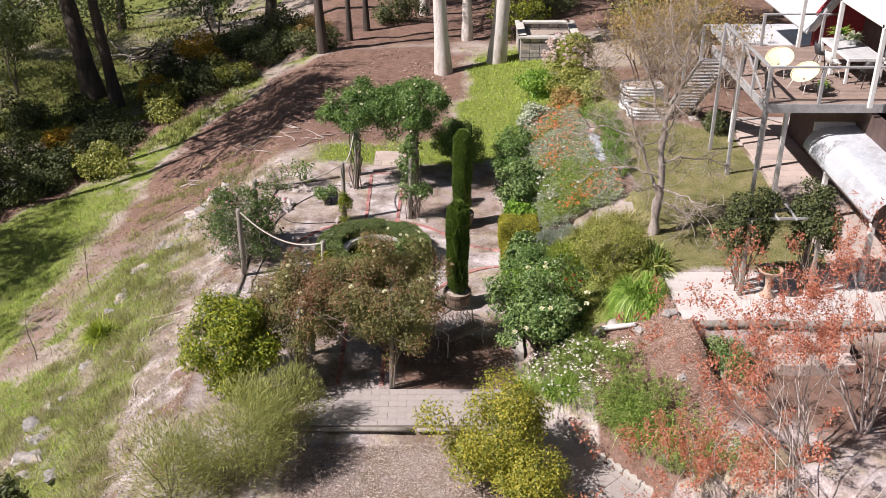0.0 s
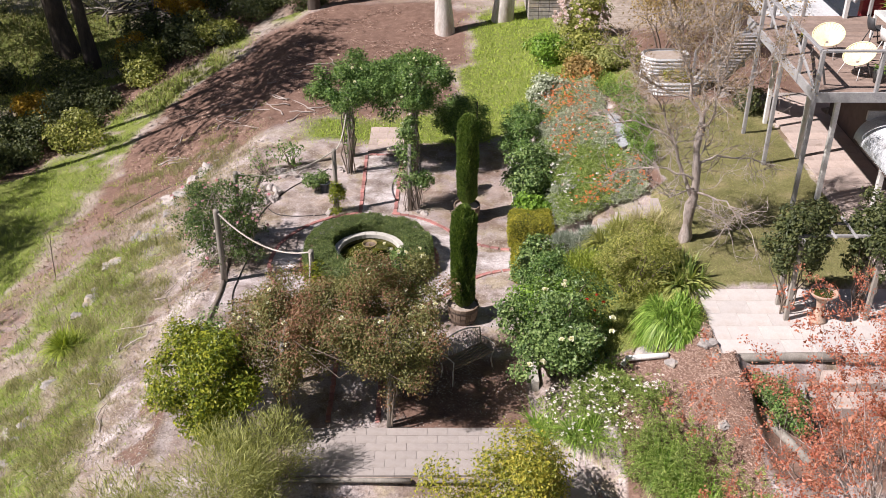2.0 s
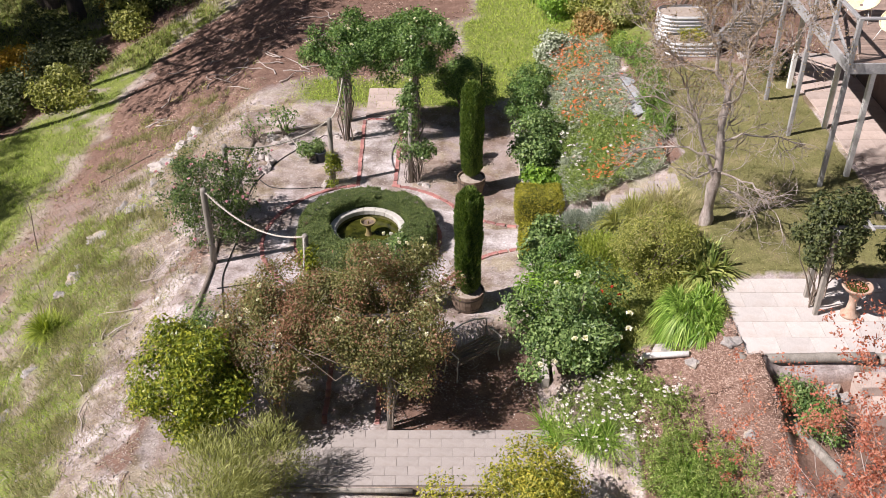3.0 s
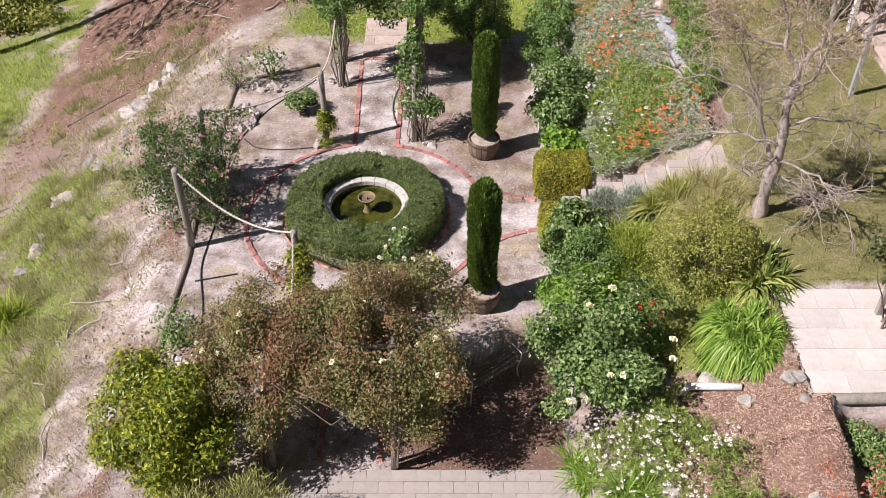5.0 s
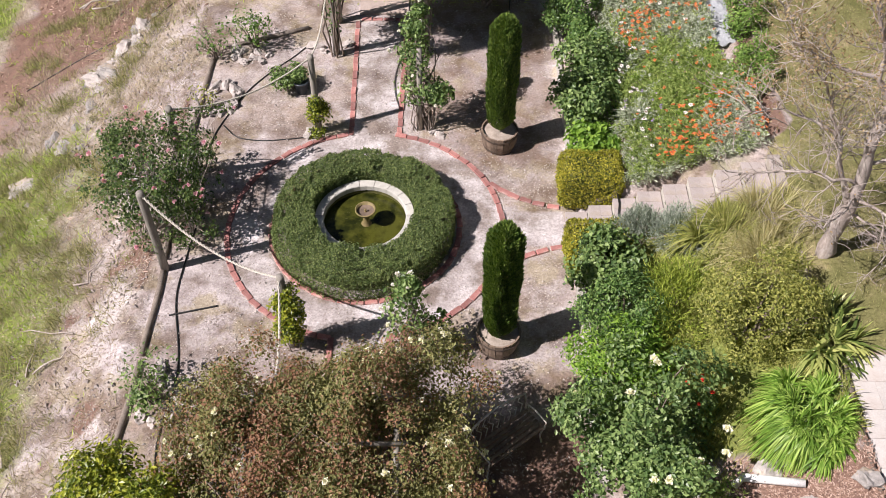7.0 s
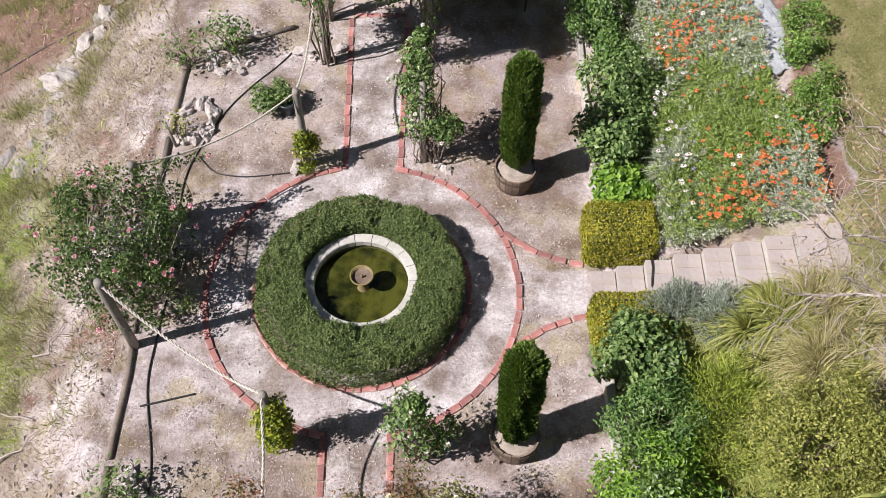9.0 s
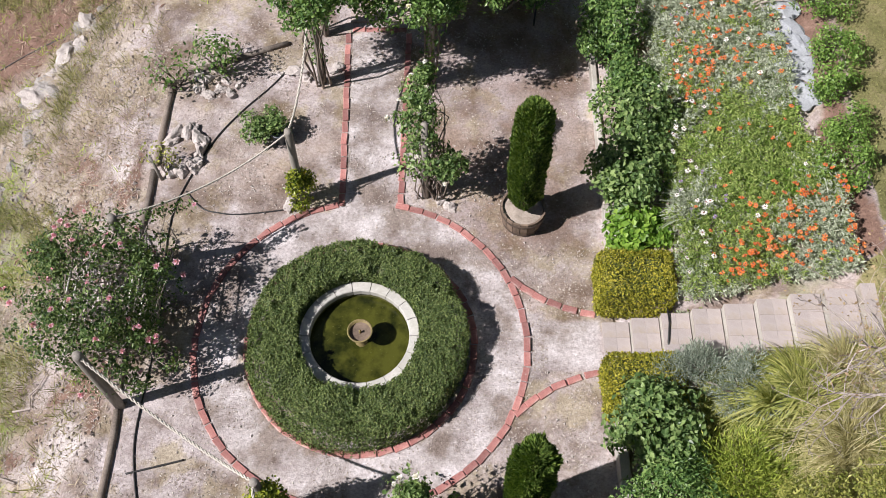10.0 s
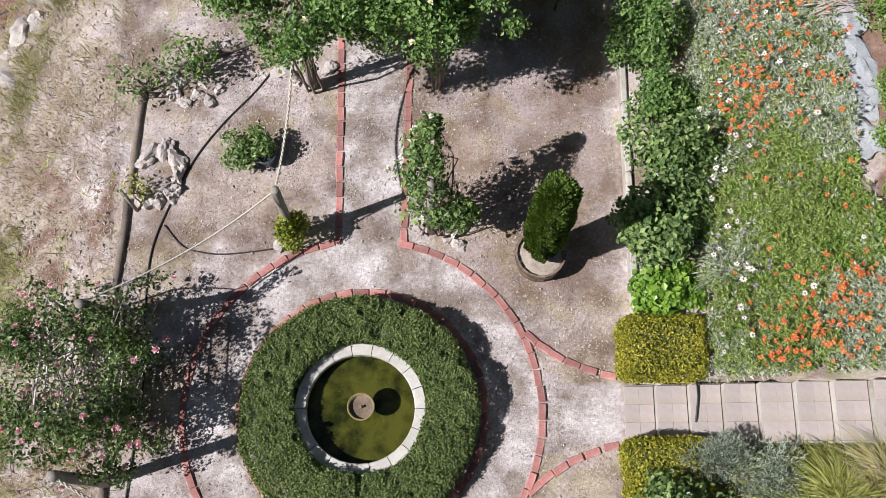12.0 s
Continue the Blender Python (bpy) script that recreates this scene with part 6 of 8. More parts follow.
def flower_field(name, n, weight, mat, label, seed, size, lift, petals=8, x0=2.6, x1=5.0, y0=25.2, y1=34.6):
    """Open daisy-like flowers over the bed: a ring of petals each."""
    r = np.random.default_rng(seed)
    x, y = scatter(n, x0, x1, y0, y1, weight, r)
    C = np.stack([x, y, land(x, y) + lift * r.uniform(0.75, 1.3, len(x))], 1)
    k = size * r.uniform(0.7, 1.25, len(x))
    tilt = r.normal(size=(len(x), 2)) * 0.3
    VV, FF = [], []
    for j in range(petals):
        a = 2 * np.pi * j / petals + 0.2 * r.normal(size=len(x))
        D = np.stack([np.cos(a), np.sin(a), 0.15 + tilt[:, 0] * np.cos(a) + tilt[:, 1] * np.sin(a)], 1)
        S = np.stack([-np.sin(a), np.cos(a), np.zeros(len(x))], 1)
        m = C + D * (k * 0.6)[:, None]
        V = np.stack([C, m + S * (k * 0.26)[:, None], C + D * k[:, None], m - S * (k * 0.26)[:, None]], 1).reshape(-1, 3)
        VV.append(V)
        FF.append(np.arange(len(V)).reshape(-1, 4))
    ob = tagged(new(name, raw(name, *joined(list(zip(VV, FF))), mat)), label, "flowers", kind="stuff")
    a = np.arange(6) * np.pi / 3
    ring = np.stack([np.cos(a), np.sin(a), np.zeros(6)], 1)
    V = C[:, None, :] + ring[None] * (k * 0.26)[:, None, None] + np.array([0, 0, 0.016])
    part("flower_centres", raw("flower_centres", V.reshape(-1, 3), np.arange(len(V) * 6).reshape(-1, 6), L_EYE), ob, "dark flower centres")["kind"] = "stuff"
    return ob


def orange_w(x, y):
    clump = 0.28 + 0.72 * sstep(0.46, 0.60, fbm(x, y, 2.4, 75))
    zone = np.maximum(sstep(28.1, 28.7, y) * sstep(2.9, 3.2, x), sstep(26.7, 26.3, y) * sstep(3.15, 3.5, x))
    return bed_weight(x, y) * clump * (0.06 + 0.94 * zone)


flower_field("orange_flowers", 2600, orange_w, L_ORANGE, "bright orange daisy flowers in the flower bed", 153, 0.038, 0.48)
flower_field("white_daisies", 620, lambda x, y: (0.8 * sstep(2.78, 2.86, x) * sstep(3.5, 3.0, x) + 0.07 * bed_weight(x, y)) * (y > 25.35) * sstep(0.36, 0.55, fbm(x, y, 1.1, 72)), L_WHITEP, "white daisies along the roses in the bed", 154, 0.046, 0.50)
flower_field("mauve_flowers", 260, lambda x, y: bed_weight(x, y) * sstep(0.56, 0.66, fbm(x, y, 0.9, 73)), L_MAUVE, "small mauve flowers in the flower bed", 155, 0.032, 0.46, 6)
bank_w = lambda x, y: (y > 14.6 + 0.5 * fbm(x, y, 1.2, 76)) * (0.3 + 0.7 * sstep(0.36, 0.52, fbm(x, y, 1.4, 77))) * (x > path_edge(y) + 0.08) * sstep(4.3, 3.7, x + (17.8 - y) * -0.6) * (np.hypot(x - 2.25, y - 19.75) > 0.9)
tuft_field("bank_bedding_plants", 95000, lambda x, y: bank_w(x, y) * 0.9, L_BED, "green daisy foliage covering the bank above the path", 156, 0.42, 0.042, 0.9, 1.8, 6.0, 14.2, 19.2)
flower_field("bank_daisies", 2600, lambda x, y: bank_w(x, y) * sstep(0.42, 0.56, fbm(x, y, 0.7, 74) + 0.12 * np.exp(-((x - 3.2) ** 2 + (y - 18.0) ** 2) / 0.9)) * (y > 16.6), L_WHITEP, "white daisies on the bank above the path", 157, 0.033, 0.46, 8, 1.9, 5.0, 15.2, 19.2)


def rock(name, x, y, r, seed, label, group="", sz=0.65, z=None, mat=None, sx=None):
    ob = thing(name, x, y, (zat(x, y) if z is None else z) + r * sz * 0.35, label, "rock", group, rz=seed * 47.0)
    part("stone", geo("stone", [lump(r, seed, sx or 1.0 + 0.3 * math.sin(seed), 0.8, sz, 0.62)], mat or M_ROCK), ob)
    return ob


for i, (x, y, r) in enumerate(((4.88, 29.4, 0.36), (4.88, 28.8, 0.34), (4.9, 28.3, 0.26), (4.84, 30.1, 0.32), (4.8, 25.6, 0.2))):
    rock("stepping_stone", x, y, r, i + 3, "flat blue grey slate stepping stone in the bed", "slate stones in the bed", 0.26, zat(x, y) + 0.05, M_FRUIT, 1.0)
for i, (x, y, r) in enumerate(((-5.2, 28.75, 0.15), (-5.02, 28.8, 0.15), (-4.85, 28.62, 0.16), (-4.8, 28.38, 0.17), (-4.88, 28.12, 0.18), (-5.08, 27.98, 0.13), (-5.25, 27.95, 0.12), (-5.35, 28.6, 0.12))):
    rock("border_rock", x, y, r * 0.95, i + 20, "pale grey rock ringing a small bush", "rocks ringing a small bush", 0.65, None, M_RUBBLE)
for i, (x, y, r) in enumerate(((-5.2, 21.65, 0.18), (-4.95, 21.45, 0.2), (-5.3, 20.85, 0.15), (-5.05, 20.75, 0.16), (-4.8, 20.85, 0.17), (-4.75, 21.2, 0.15), (-3.3, 30.1, 0.16), (-2.6, 30.15, 0.14), (-3.1, 29.95, 0.12), (-0.75, 27.4, 0.12), (-0.6, 27.28, 0.13), (-3.2, 27.35, 0.16), (-5.0, 30.0, 0.14))):
    rock("border_rock", x, y, r * 0.8, i + 40, "pale grey rock beside the terrace planting", "rocks beside the terrace planting", 0.65, None, M_RUBBLE)
for i, (x, y, r) in enumerate([(-4.98, 29.72, 0.11), (-4.80, 29.58, 0.09), (-4.62, 29.70, 0.12), (-4.42, 29.62, 0.13), (-4.28, 29.80, 0.10), (-4.55, 29.92, 0.09), (-4.88, 29.95, 0.10)]):
    rock("border_rock", x, y, r, i + 140, "pale broken rock under a straggly rose", "rocks under the straggly roses", 0.6, None, M_RUBBLE)
for i, (x, y, r) in enumerate([(-7.65, 31.61, 0.20), (-7.94, 31.40, 0.24), (-7.63, 32.1, 0.22), (-8.45, 30.56, 0.26), (-8.3, 30.1, 0.17), (-8.15, 31.0, 0.15)]):
    rock("slope_rock", x, y, r, i + 150, "pale weathered rock on the stony slope", "rocks along the slope", 0.55, zat(x, y) - 0.05, M_RUBBLE)
SLOPE_ROCKS = ((-8.0, 31.15, 0.42), (-8.5, 30.9, 0.5), (-8.4, 30.1, 0.36), (-9.2, 28.9, 0.45), (-8.7, 28.4, 0.4), (-9.4, 27.5, 0.55), (-8.6, 27.55, 0.36), (-9.5, 25.7, 0.55), (-9.8, 25.2, 0.4), (-7.6, 32.05, 0.5), (-8.65, 30.45, 0.42), (-8.15, 31.5, 0.28), (-9.6, 26.2, 0.35), (-9.4, 22.1, 0.5), (-9.5, 20.7, 0.42), (-9.8, 22.5, 0.3), (-9.3, 18.2, 0.6), (-9.9, 17.0, 0.55), (-8.6, 17.3, 0.4), (-9.6, 19.4, 0.45), (-7.9, 16.2, 0.35), (-7.3, 32.4, 0.3), (-8.9, 29.4, 0.28), (-9.95, 20.4, 0.34), (-9.55, 20.0, 0.28), (-10.1, 19.8, 0.4), (-9.75, 19.0, 0.42), (-9.35, 19.3, 0.26), (-9.7, 18.3, 0.4), (-9.3, 17.6, 0.36), (-9.85, 21.3, 0.3), (-9.6, 23.0, 0.3), (-9.2, 26.9, 0.26), (-8.35, 29.6, 0.34), (-8.6, 29.0, 0.26), (-8.1, 30.6, 0.4), (-8.25, 28.2, 0.24), (-7.7, 31.6, 0.32))
for i, (x, y, r) in enumerate(SLOPE_ROCKS):
    rock("slope_rock", x, y, r * (0.62 if i < 23 else 0.8), i + 60, "weathered grey rock half sunk in the grassy slope", "rocks along the slope", 0.5, zat(x, y) - 0.14)
for i, (x, y, r) in enumerate(((4.35, 18.75, 0.12), (4.0, 19.4, 0.2), (4.15, 19.55, 0.16), (5.05, 18.9, 0.15), (4.95, 17.0, 0.12), (2.2, 15.9, 0.3), (2.55, 15.5, 0.35), (2.9, 15.1, 0.38), (2.35, 15.3, 0.28), (6.75, 18.2, 0.2), (6.95, 18.1, 0.14))):
    rock("bank_rock", x, y, r, i + 100, "rough stone set in the bank beside the path", "stones by the path")

bundle = thing("twig_bundle", 4.72, 30.25, zat(4.72, 30.25) + 0.12, "loose bundle of pale dry twigs lying by the slate", "twigs")
rt = np.random.default_rng(655)
for i in range(22):
    a, ln = rt.normal() * 0.35 + 0.2, rt.uniform(0.25, 0.45)
    dx, dy = math.cos(a) * ln, math.sin(a) * ln
    ox, oy, oz = rt.normal() * 0.05, rt.normal() * 0.06, abs(rt.normal()) * 0.05
    part("twig", geo("twig", [tube([(ox - dx, oy - dy, oz), (ox + rt.normal() * 0.04, oy + rt.normal() * 0.04, oz + 0.05), (ox + dx, oy + dy, oz)], [0.011, 0.010, 0.006], 5)], M_BARE, True), bundle)
rock("soil_mound", 4.8, 27.55, 0.2, 31, "small mound of bare brown soil in the bed", "", 0.4, None, M_SOIL)

# ---- shrubs nearest the camera's start ----
shrub("yellow_green_bush", 1.05, 15.8, -0.45, (1.2, 0.95, 1.2), 1.25, 20000, 0.065, L_YELLOW, "loose bush with yellow and green leaves", "shrub", 161, 0.19, 8, 0.15, 0.42, 2.2, stems=18, trunk=0.022, up=0.5, aspect=0.5)
shrub("yellow_green_bush", 1.75, 15.0, -0.5, (0.75, 0.7, 0.85), 0.9, 8200, 0.065, L_YELLOW, "loose bush with yellow and green leaves", "shrub", 162, 0.14, 8, 0.3, 0.42, 2.2, stems=12, trunk=0.018, up=0.5, aspect=0.5)
shrub("feathery_bush", -4.1, 16.1, -0.4, (1.2, 1.0, 1.1), 1.0, 15000, 0.17, L_FEATHER, "feathery grey green bush with thread-fine leaves", "shrub", 163, 0.34, 10, 0.1, 0.35, 2.0, stems=20, trunk=0.02, up=0.9, aspect=0.07, bend=0.15)
shrub("feathery_bush", -5.4, 15.4, -0.5, (1.0, 0.8, 0.95), 0.7, 8500, 0.17, L_FEATHER, "feathery grey green bush with thread-fine leaves", "shrub", 164, 0.32, 10, 0.1, 0.35, 2.0, stems=14, trunk=0.018, up=0.9, aspect=0.07, bend=0.15)
shrub("feathery_bush", -3.15, 17.0, -0.2, (0.6, 0.5, 0.9), 0.8, 3200, 0.15, L_FEATHER, "feathery grey green bush with thread-fine leaves", "shrub", 165, 0.15, 10, 0.2, 0.35, 2.0, stems=8, trunk=0.014, up=0.9, aspect=0.08, bend=0.15)


def limb_tree(name, x, y, z, label, category, seed, trunk, splits, depth, mat, leafmat=None, leaf=0.06, n_leaf=0, spread=0.6, up=0.4, part_names=("trunk", "twigs"), r0=0.14, shrink=0.62, tip_from=2, tuft=0.2, sides=6, wander=0.13):
    """A tree grown limb by limb; leaves sit on the outer twigs."""
    r = np.random.default_rng(seed)
    ob = thing(name, x, y, z, label, category)
    big, small, tips = [], [], []

    def grow(p, d, ln, rad, lvl):
        n = 4
        pts, rr = [p], [rad]
        q, dd = Vector(p), Vector(d)
        for i in range(n):
            dd = (dd + Vector(r.normal(size=3)) * (0.13 if lvl else wander) + Vector((0, 0, up * 0.12))).normalized()
            q = q + dd * (ln / n)
            pts.append(q.copy())
            rr.append(rad * (1 - 0.38 * (i + 1) / n))
        (big if lvl < 2 else small).append(tube(pts, rr, sides if lvl < 2 else 4, cap=False))
        if lvl >= tip_from:
            tips.extend(pts[2:])
        if lvl >= depth:
            return
        for k in range(splits + (1 if r.random() < 0.4 else 0)):
            t = 0.45 + 0.55 * (k + 1) / (splits + 1) if k else 1.0
            b = Vector(pts[0]).lerp(pts[-1], t) if t < 1 else pts[-1]
            i = min(n, int(round(t * n)))
            b = pts[i]
            v = (dd + Vector(r.normal(size=3)) * spread + Vector((0, 0, up * 0.3))).normalized()
            grow(b, v, ln * r.uniform(0.55, 0.85), rr[i] * shrink, lvl + 1)
    for p, d, ln, rad in trunk:
        grow(Vector(p), Vector(d).normalized(), ln, rad, 0)
    if part_names[0] == "stem":
        for b in big:
            part("stem", geo("stem", [b], mat, True), ob)
    else:
        part(part_names[0], geo(part_names[0], big, mat, True), ob)
    if small:
        part(part_names[1], geo(part_names[1], small, mat, True), ob)["kind"] = "stuff"
    if leafmat and tips:
        T = np.array([tuple(t) for t in tips])
        P = T[r.integers(0, len(T), n_leaf)] + r.normal(size=(n_leaf, 3)) * tuft
        L = leaf * r.uniform(0.6, 1.4, n_leaf)
        part("foliage", raw("foliage", *blades(P, unit(n_leaf, r) + np.array([0, 0, 0.2]), L, L * 0.55, r, 0.1), leafmat), ob)
    return ob


def bare_tree(x, y, z):
    """A gnarled leafless tree: a forked trunk, crooked limbs, and fine twigs with russet buds towards the top."""
    r = np.random.default_rng(171)
    ob = thing("bare_tree", x, y, z, "leafless gnarled tree with pale twisted branches and russet buds", "tree")
    trunk = [((0, 0, -0.1), (0.03, 0.0, 0.45), (0.08, 0.0, 1.1), (0.0, 0.02, 2.15), (0.03, 0.05, 3.0))]
    limbs = [((0.05, 0, 1.05), (-0.25, -0.02, 1.65), (-0.45, -0.02, 2.25), (-0.63, 0.0, 2.65), (-0.85, 0.06, 3.15), (-1.1, 0.1, 3.6)),
             ((0.02, 0, 1.9), (0.45, 0.0, 2.12), (1.1, -0.05, 2.02), (1.74, -0.05, 1.88)), ((0.04, 0, 1.5), (-0.45, -0.1, 1.78), (-0.95, -0.05, 1.85), (-1.7, 0.0, 1.72)),
             ((-0.55, 0, 2.45), (-0.75, 0.0, 2.62), (-1.35, 0.05, 2.88), (-1.9, 0.1, 2.82)), ((0.06, 0, 1.2), (0.5, -0.4, 1.25), (0.85, -0.7, 1.1), (1.1, -0.9, 0.8)),
             ((0.05, 0, 0.9), (0.45, -0.2, 0.85), (0.9, -0.45, 0.5)), ((0.05, 0, 1.3), (-0.3, -0.5, 1.5), (-0.7, -0.9, 1.55)), ((0.05, 0.02, 1.4), (0.3, 0.6, 1.8), (0.5, 1.1, 1.9)),
             ((0.03, 0.05, 3.0), (-0.25, 0.1, 3.4), (-0.35, 0.1, 4.0), (-0.75, 0.2, 4.7), (-0.9, 0.2, 5.4)), ((0.03, 0.05, 3.0), (0.3, 0.1, 3.5), (0.42, 0.2, 4.3), (0.5, 0.3, 5.0), (0.55, 0.3, 5.7)),
             ((-0.25, 0.1, 3.4), (-0.8, 0.1, 3.55), (-1.4, 0.1, 3.9), (-1.8, 0.2, 4.5)), ((0.3, 0.1, 3.5), (0.9, 0.1, 3.7), (1.35, 0.2, 4.2), (1.6, 0.2, 4.8)),
             ((0.1, 0.1, 3.1), (0.1, 0.6, 3.6), (0.1, 1.0, 4.4), (0.0, 1.2, 5.0)), ((0.02, 0.04, 2.7), (0.1, -0.5, 3.1), (0.0, -0.9, 3.8), (-0.1, -1.0, 4.4)), ((0.42, 0.2, 4.3), (0.05, 0.25, 4.9), (-0.1, 0.3, 5.7))]
    big, twigs, tips = [], [], []

    def twig(p, d, ln, rad, lvl):
        pts, q, dd = [p], Vector(p), Vector(d)
        for i in range(4):
            dd = (dd + Vector(r.normal(size=3)) * 0.24 + Vector((0, 0, 0.04))).normalized()
            q = q + dd * (ln / 4)
            pts.append(q.copy())
        twigs.append(tube(pts, [rad, rad * 0.9, rad * 0.75, rad * 0.6, rad * 0.4], 4, cap=False))
        if lvl >= 1:
            tips.extend(pts[1:])
        if lvl < 2:
            for k in range(3):
                b = pts[1 + k + (r.random() < 0.5)]
                twig(b, (dd + Vector(r.normal(size=3)) * 0.75).normalized(), ln * r.uniform(0.45, 0.75), rad * 0.55, lvl + 1)
    for n, pts in enumerate(trunk + limbs):
        v = [Vector(p) for p in pts]
        fine = []
        for a, b in zip(v, v[1:]):
            m = 3
            fine += [a.lerp(b, k / m) + (Vector(r.normal(size=3)) * 0.025 if k or fine else Vector()) for k in range(m)]
        fine.append(v[-1])
        length = sum((b - a).length for a, b in zip(v, v[1:]))
        r0 = 0.135 if n == 0 else (0.052 if n in (1, 9, 10) else 0.016 + 0.008 * length)
        r1 = 0.075 if n == 0 else 0.009
        m = len(fine) - 1
        big.append(tube(fine, [(r0 + (r1 - r0) * (i / m) ** 0.8) * (1 + 0.18 * r.normal() * (n == 0)) for i in range(m + 1)], 8, cap=False))
        if n:
            for k in range(int(length * 11)):
                t = r.uniform(0.25, 1.0)
                i = min(m - 1, int(t * m))
                d = (fine[i + 1] - fine[i]).normalized()
                twig(fine[i].lerp(fine[i + 1], t * m - i), (d * 0.7 + Vector(r.normal(size=3)) * 0.7).normalized(), r.uniform(0.4, 0.85), 0.0095, 0)
    part("trunk", geo("trunk", big[:1], M_BARE, True), ob)
    for b in big[1:]:
        part("limb", geo("limb", [b], M_BARE, True), ob)
    part("twig_mass", geo("twig_mass", twigs, M_BARE, True), ob)["kind"] = "stuff"
    T = np.array([tuple(t) for t in tips])
    w = 0.05 + sstep(2.3, 4.0, T[:, 2])
    n = 14000
    P = T[r.choice(len(T), n, p=w / w.sum())] + r.normal(size=(n, 3)) * 0.05
    L = 0.042 * r.uniform(0.6, 1.4, n)
    part("bud_haze", raw("bud_haze", *blades(P, unit(n, r) + np.array([0, 0, 0.3]), L, L * 0.5, r, 0.1), L_BUD), ob, "small russet buds")["kind"] = "stuff"


bare_tree(5.36, 22.7, 1.86)
for i, (x, y, lean, tall, n) in enumerate(((6.5, 12.3, -0.25, 2.9, 8000), (6.7, 14.7, -0.32, 1.45, 5200), (8.2, 15.6, -0.1, 1.7, 5200), (5.2, 13.2, -0.42, 1.5, 4200))):
    limb_tree("red_leaved_shrub", x, y, zat(x, y) - 0.05, "tall many-stemmed shrub with sparse coral red leaves", "shrub", 180 + i,
              [((0.1 * math.cos(a), 0.1 * math.sin(a), 0), (0.36 * math.cos(a) + lean, 0.30 * math.sin(a) + (0.1 if i else -0.15), 1), tall, 0.018 + 0.005 * tall) for a in np.linspace(0, 5.5, 9)], 2, 3, M_REDTWIG, L_RED, 0.045, int(n * 1.6), 0.36, 0.5,
              ("stem", "twigwork"), tip_from=3, tuft=0.045, shrink=0.6)
limb_tree("bare_sapling", -11.4, 23.3, zat(-11.4, 23.3), "thin leafless sapling on the slope", "tree", 190, [((0, 0, 0), (0.0, 0, 1), 1.1, 0.018)], 2, 3, M_BARK, spread=0.5, tip_from=9)
limb_tree("bare_sapling", -11.4, 27.8, zat(-11.4, 27.8), "thin leafless sapling on the slope", "tree", 191, [((0, 0, 0), (0.0, 0, 1), 1.3, 0.018)], 2, 2, M_BARK, spread=0.4, tip_from=9)
shrub("leafy_shrub", 6.0, 17.85, zat(6.0, 17.85), (0.45, 0.4, 0.4), 0.4, 2015, 0.06, L_ROSEB, "small green shrub in the lower mulched bed", "shrub", 192, 0.1, 7, 0.3, 0.4)
shrub("leafy_shrub", 6.15, 17.2, zat(6.15, 17.2), (0.4, 0.4, 0.35), 0.35, 1550, 0.06, L_ROSE, "small green shrub in the lower mulched bed", "shrub", 193, 0.1, 7, 0.3, 0.4)

# fallen sticks on the slope
for i, (x, y, a, ln) in enumerate(((-7.6, 23.1, 160, 1.3), (-7.2, 22.4, 30, 0.9), (-7.9, 20.9, 120, 1.1), (-7.0, 24.3, 60, 0.8), (-7.4, 19.8, 100, 1.4), (-6.6, 16.6, 10, 1.2), (-6.4, 16.3, 150, 0.9), (-7.8, 22.7, 95, 1.0))):
    st = thing("fallen_stick", x, y, zat(x, y) + 0.04, "dry pale fallen stick on the stony slope", "stick", "fallen sticks", rz=a)
    rs = np.random.default_rng(i)
    part("wood", geo("wood", [tube([(ln * (t - 0.5), rs.normal() * 0.05, -0.45 * ln * (t - 0.5) * math.cos(radians(a)) * -1 + 0.03) for t in np.linspace(0, 1, 6)], [0.018, 0.017, 0.015, 0.012, 0.009, 0.004], 5)], M_BARE, True), st)

rk = np.random.default_rng(640)
for i in range(44):
    x, y = rk.uniform(-9.5, -1.0), rk.uniform(33.5, 39.5)
    if x > 0.9 * (y - 34) - 4.0 or x < -0.55 * (y - 20) - 1.5:
        x -= 2.5 * (x > -4)
    a, ln = rk.uniform(0, 180), rk.uniform(0.5, 1.5)
    st = thing("fallen_stick", x, y, zat(x, y) + 0.03, "pale dry stick lying on the brown earth", "stick", "sticks on the brown earth", rz=a)
    part("wood", geo("wood", [tube([(ln * (t - 0.5), rk.normal() * 0.06, 0.0) for t in np.linspace(0, 1, 5)], [0.024, 0.022, 0.019, 0.015, 0.006], 5)], M_BARE, True), st)

stake = thing("garden_stake", 0.95, 31.2, 0, "thin dark garden stake beside the roses", "stake")
part("pole", geo("pole", [tube([(0, 0, -0.05), (0.01, 0.02, 1.7)], 0.018, 7)], M_BLACK, True), stake)

# ---- garden bench ----
bench = thing("garden_bench", 0.42, 20.25, 0, "old white wrought iron garden bench in the shade", "bench", rz=38)
for sx in (-0.55, 0.55):
    for sy in (-0.2, 0.2):
        part("leg", geo("leg", [tube([(sx, sy, 0), (sx * 0.94, sy * 0.9, 0.22), (sx, sy, 0.42)], 0.016, 6)], M_IRONW, True), bench)
    part("armrest", geo("armrest", [tube([(sx, -0.22, 0.42), (sx, -0.24, 0.64), (sx, 0.0, 0.66), (sx, 0.22, 0.60)], 0.014, 6)], M_IRONW, True), bench)
# Dark wood slats; the brown also stands in for shade on the seat.
for i in range(6):
    part("seat_slat", geo("seat_slat", [box(-0.57, 0.57, -0.21 + 0.075 * i, -0.165 + 0.075 * i, 0.41, 0.43, 0.004)], M_BARREL), bench, "dark weathered timber slat, its brown also standing in for shade")
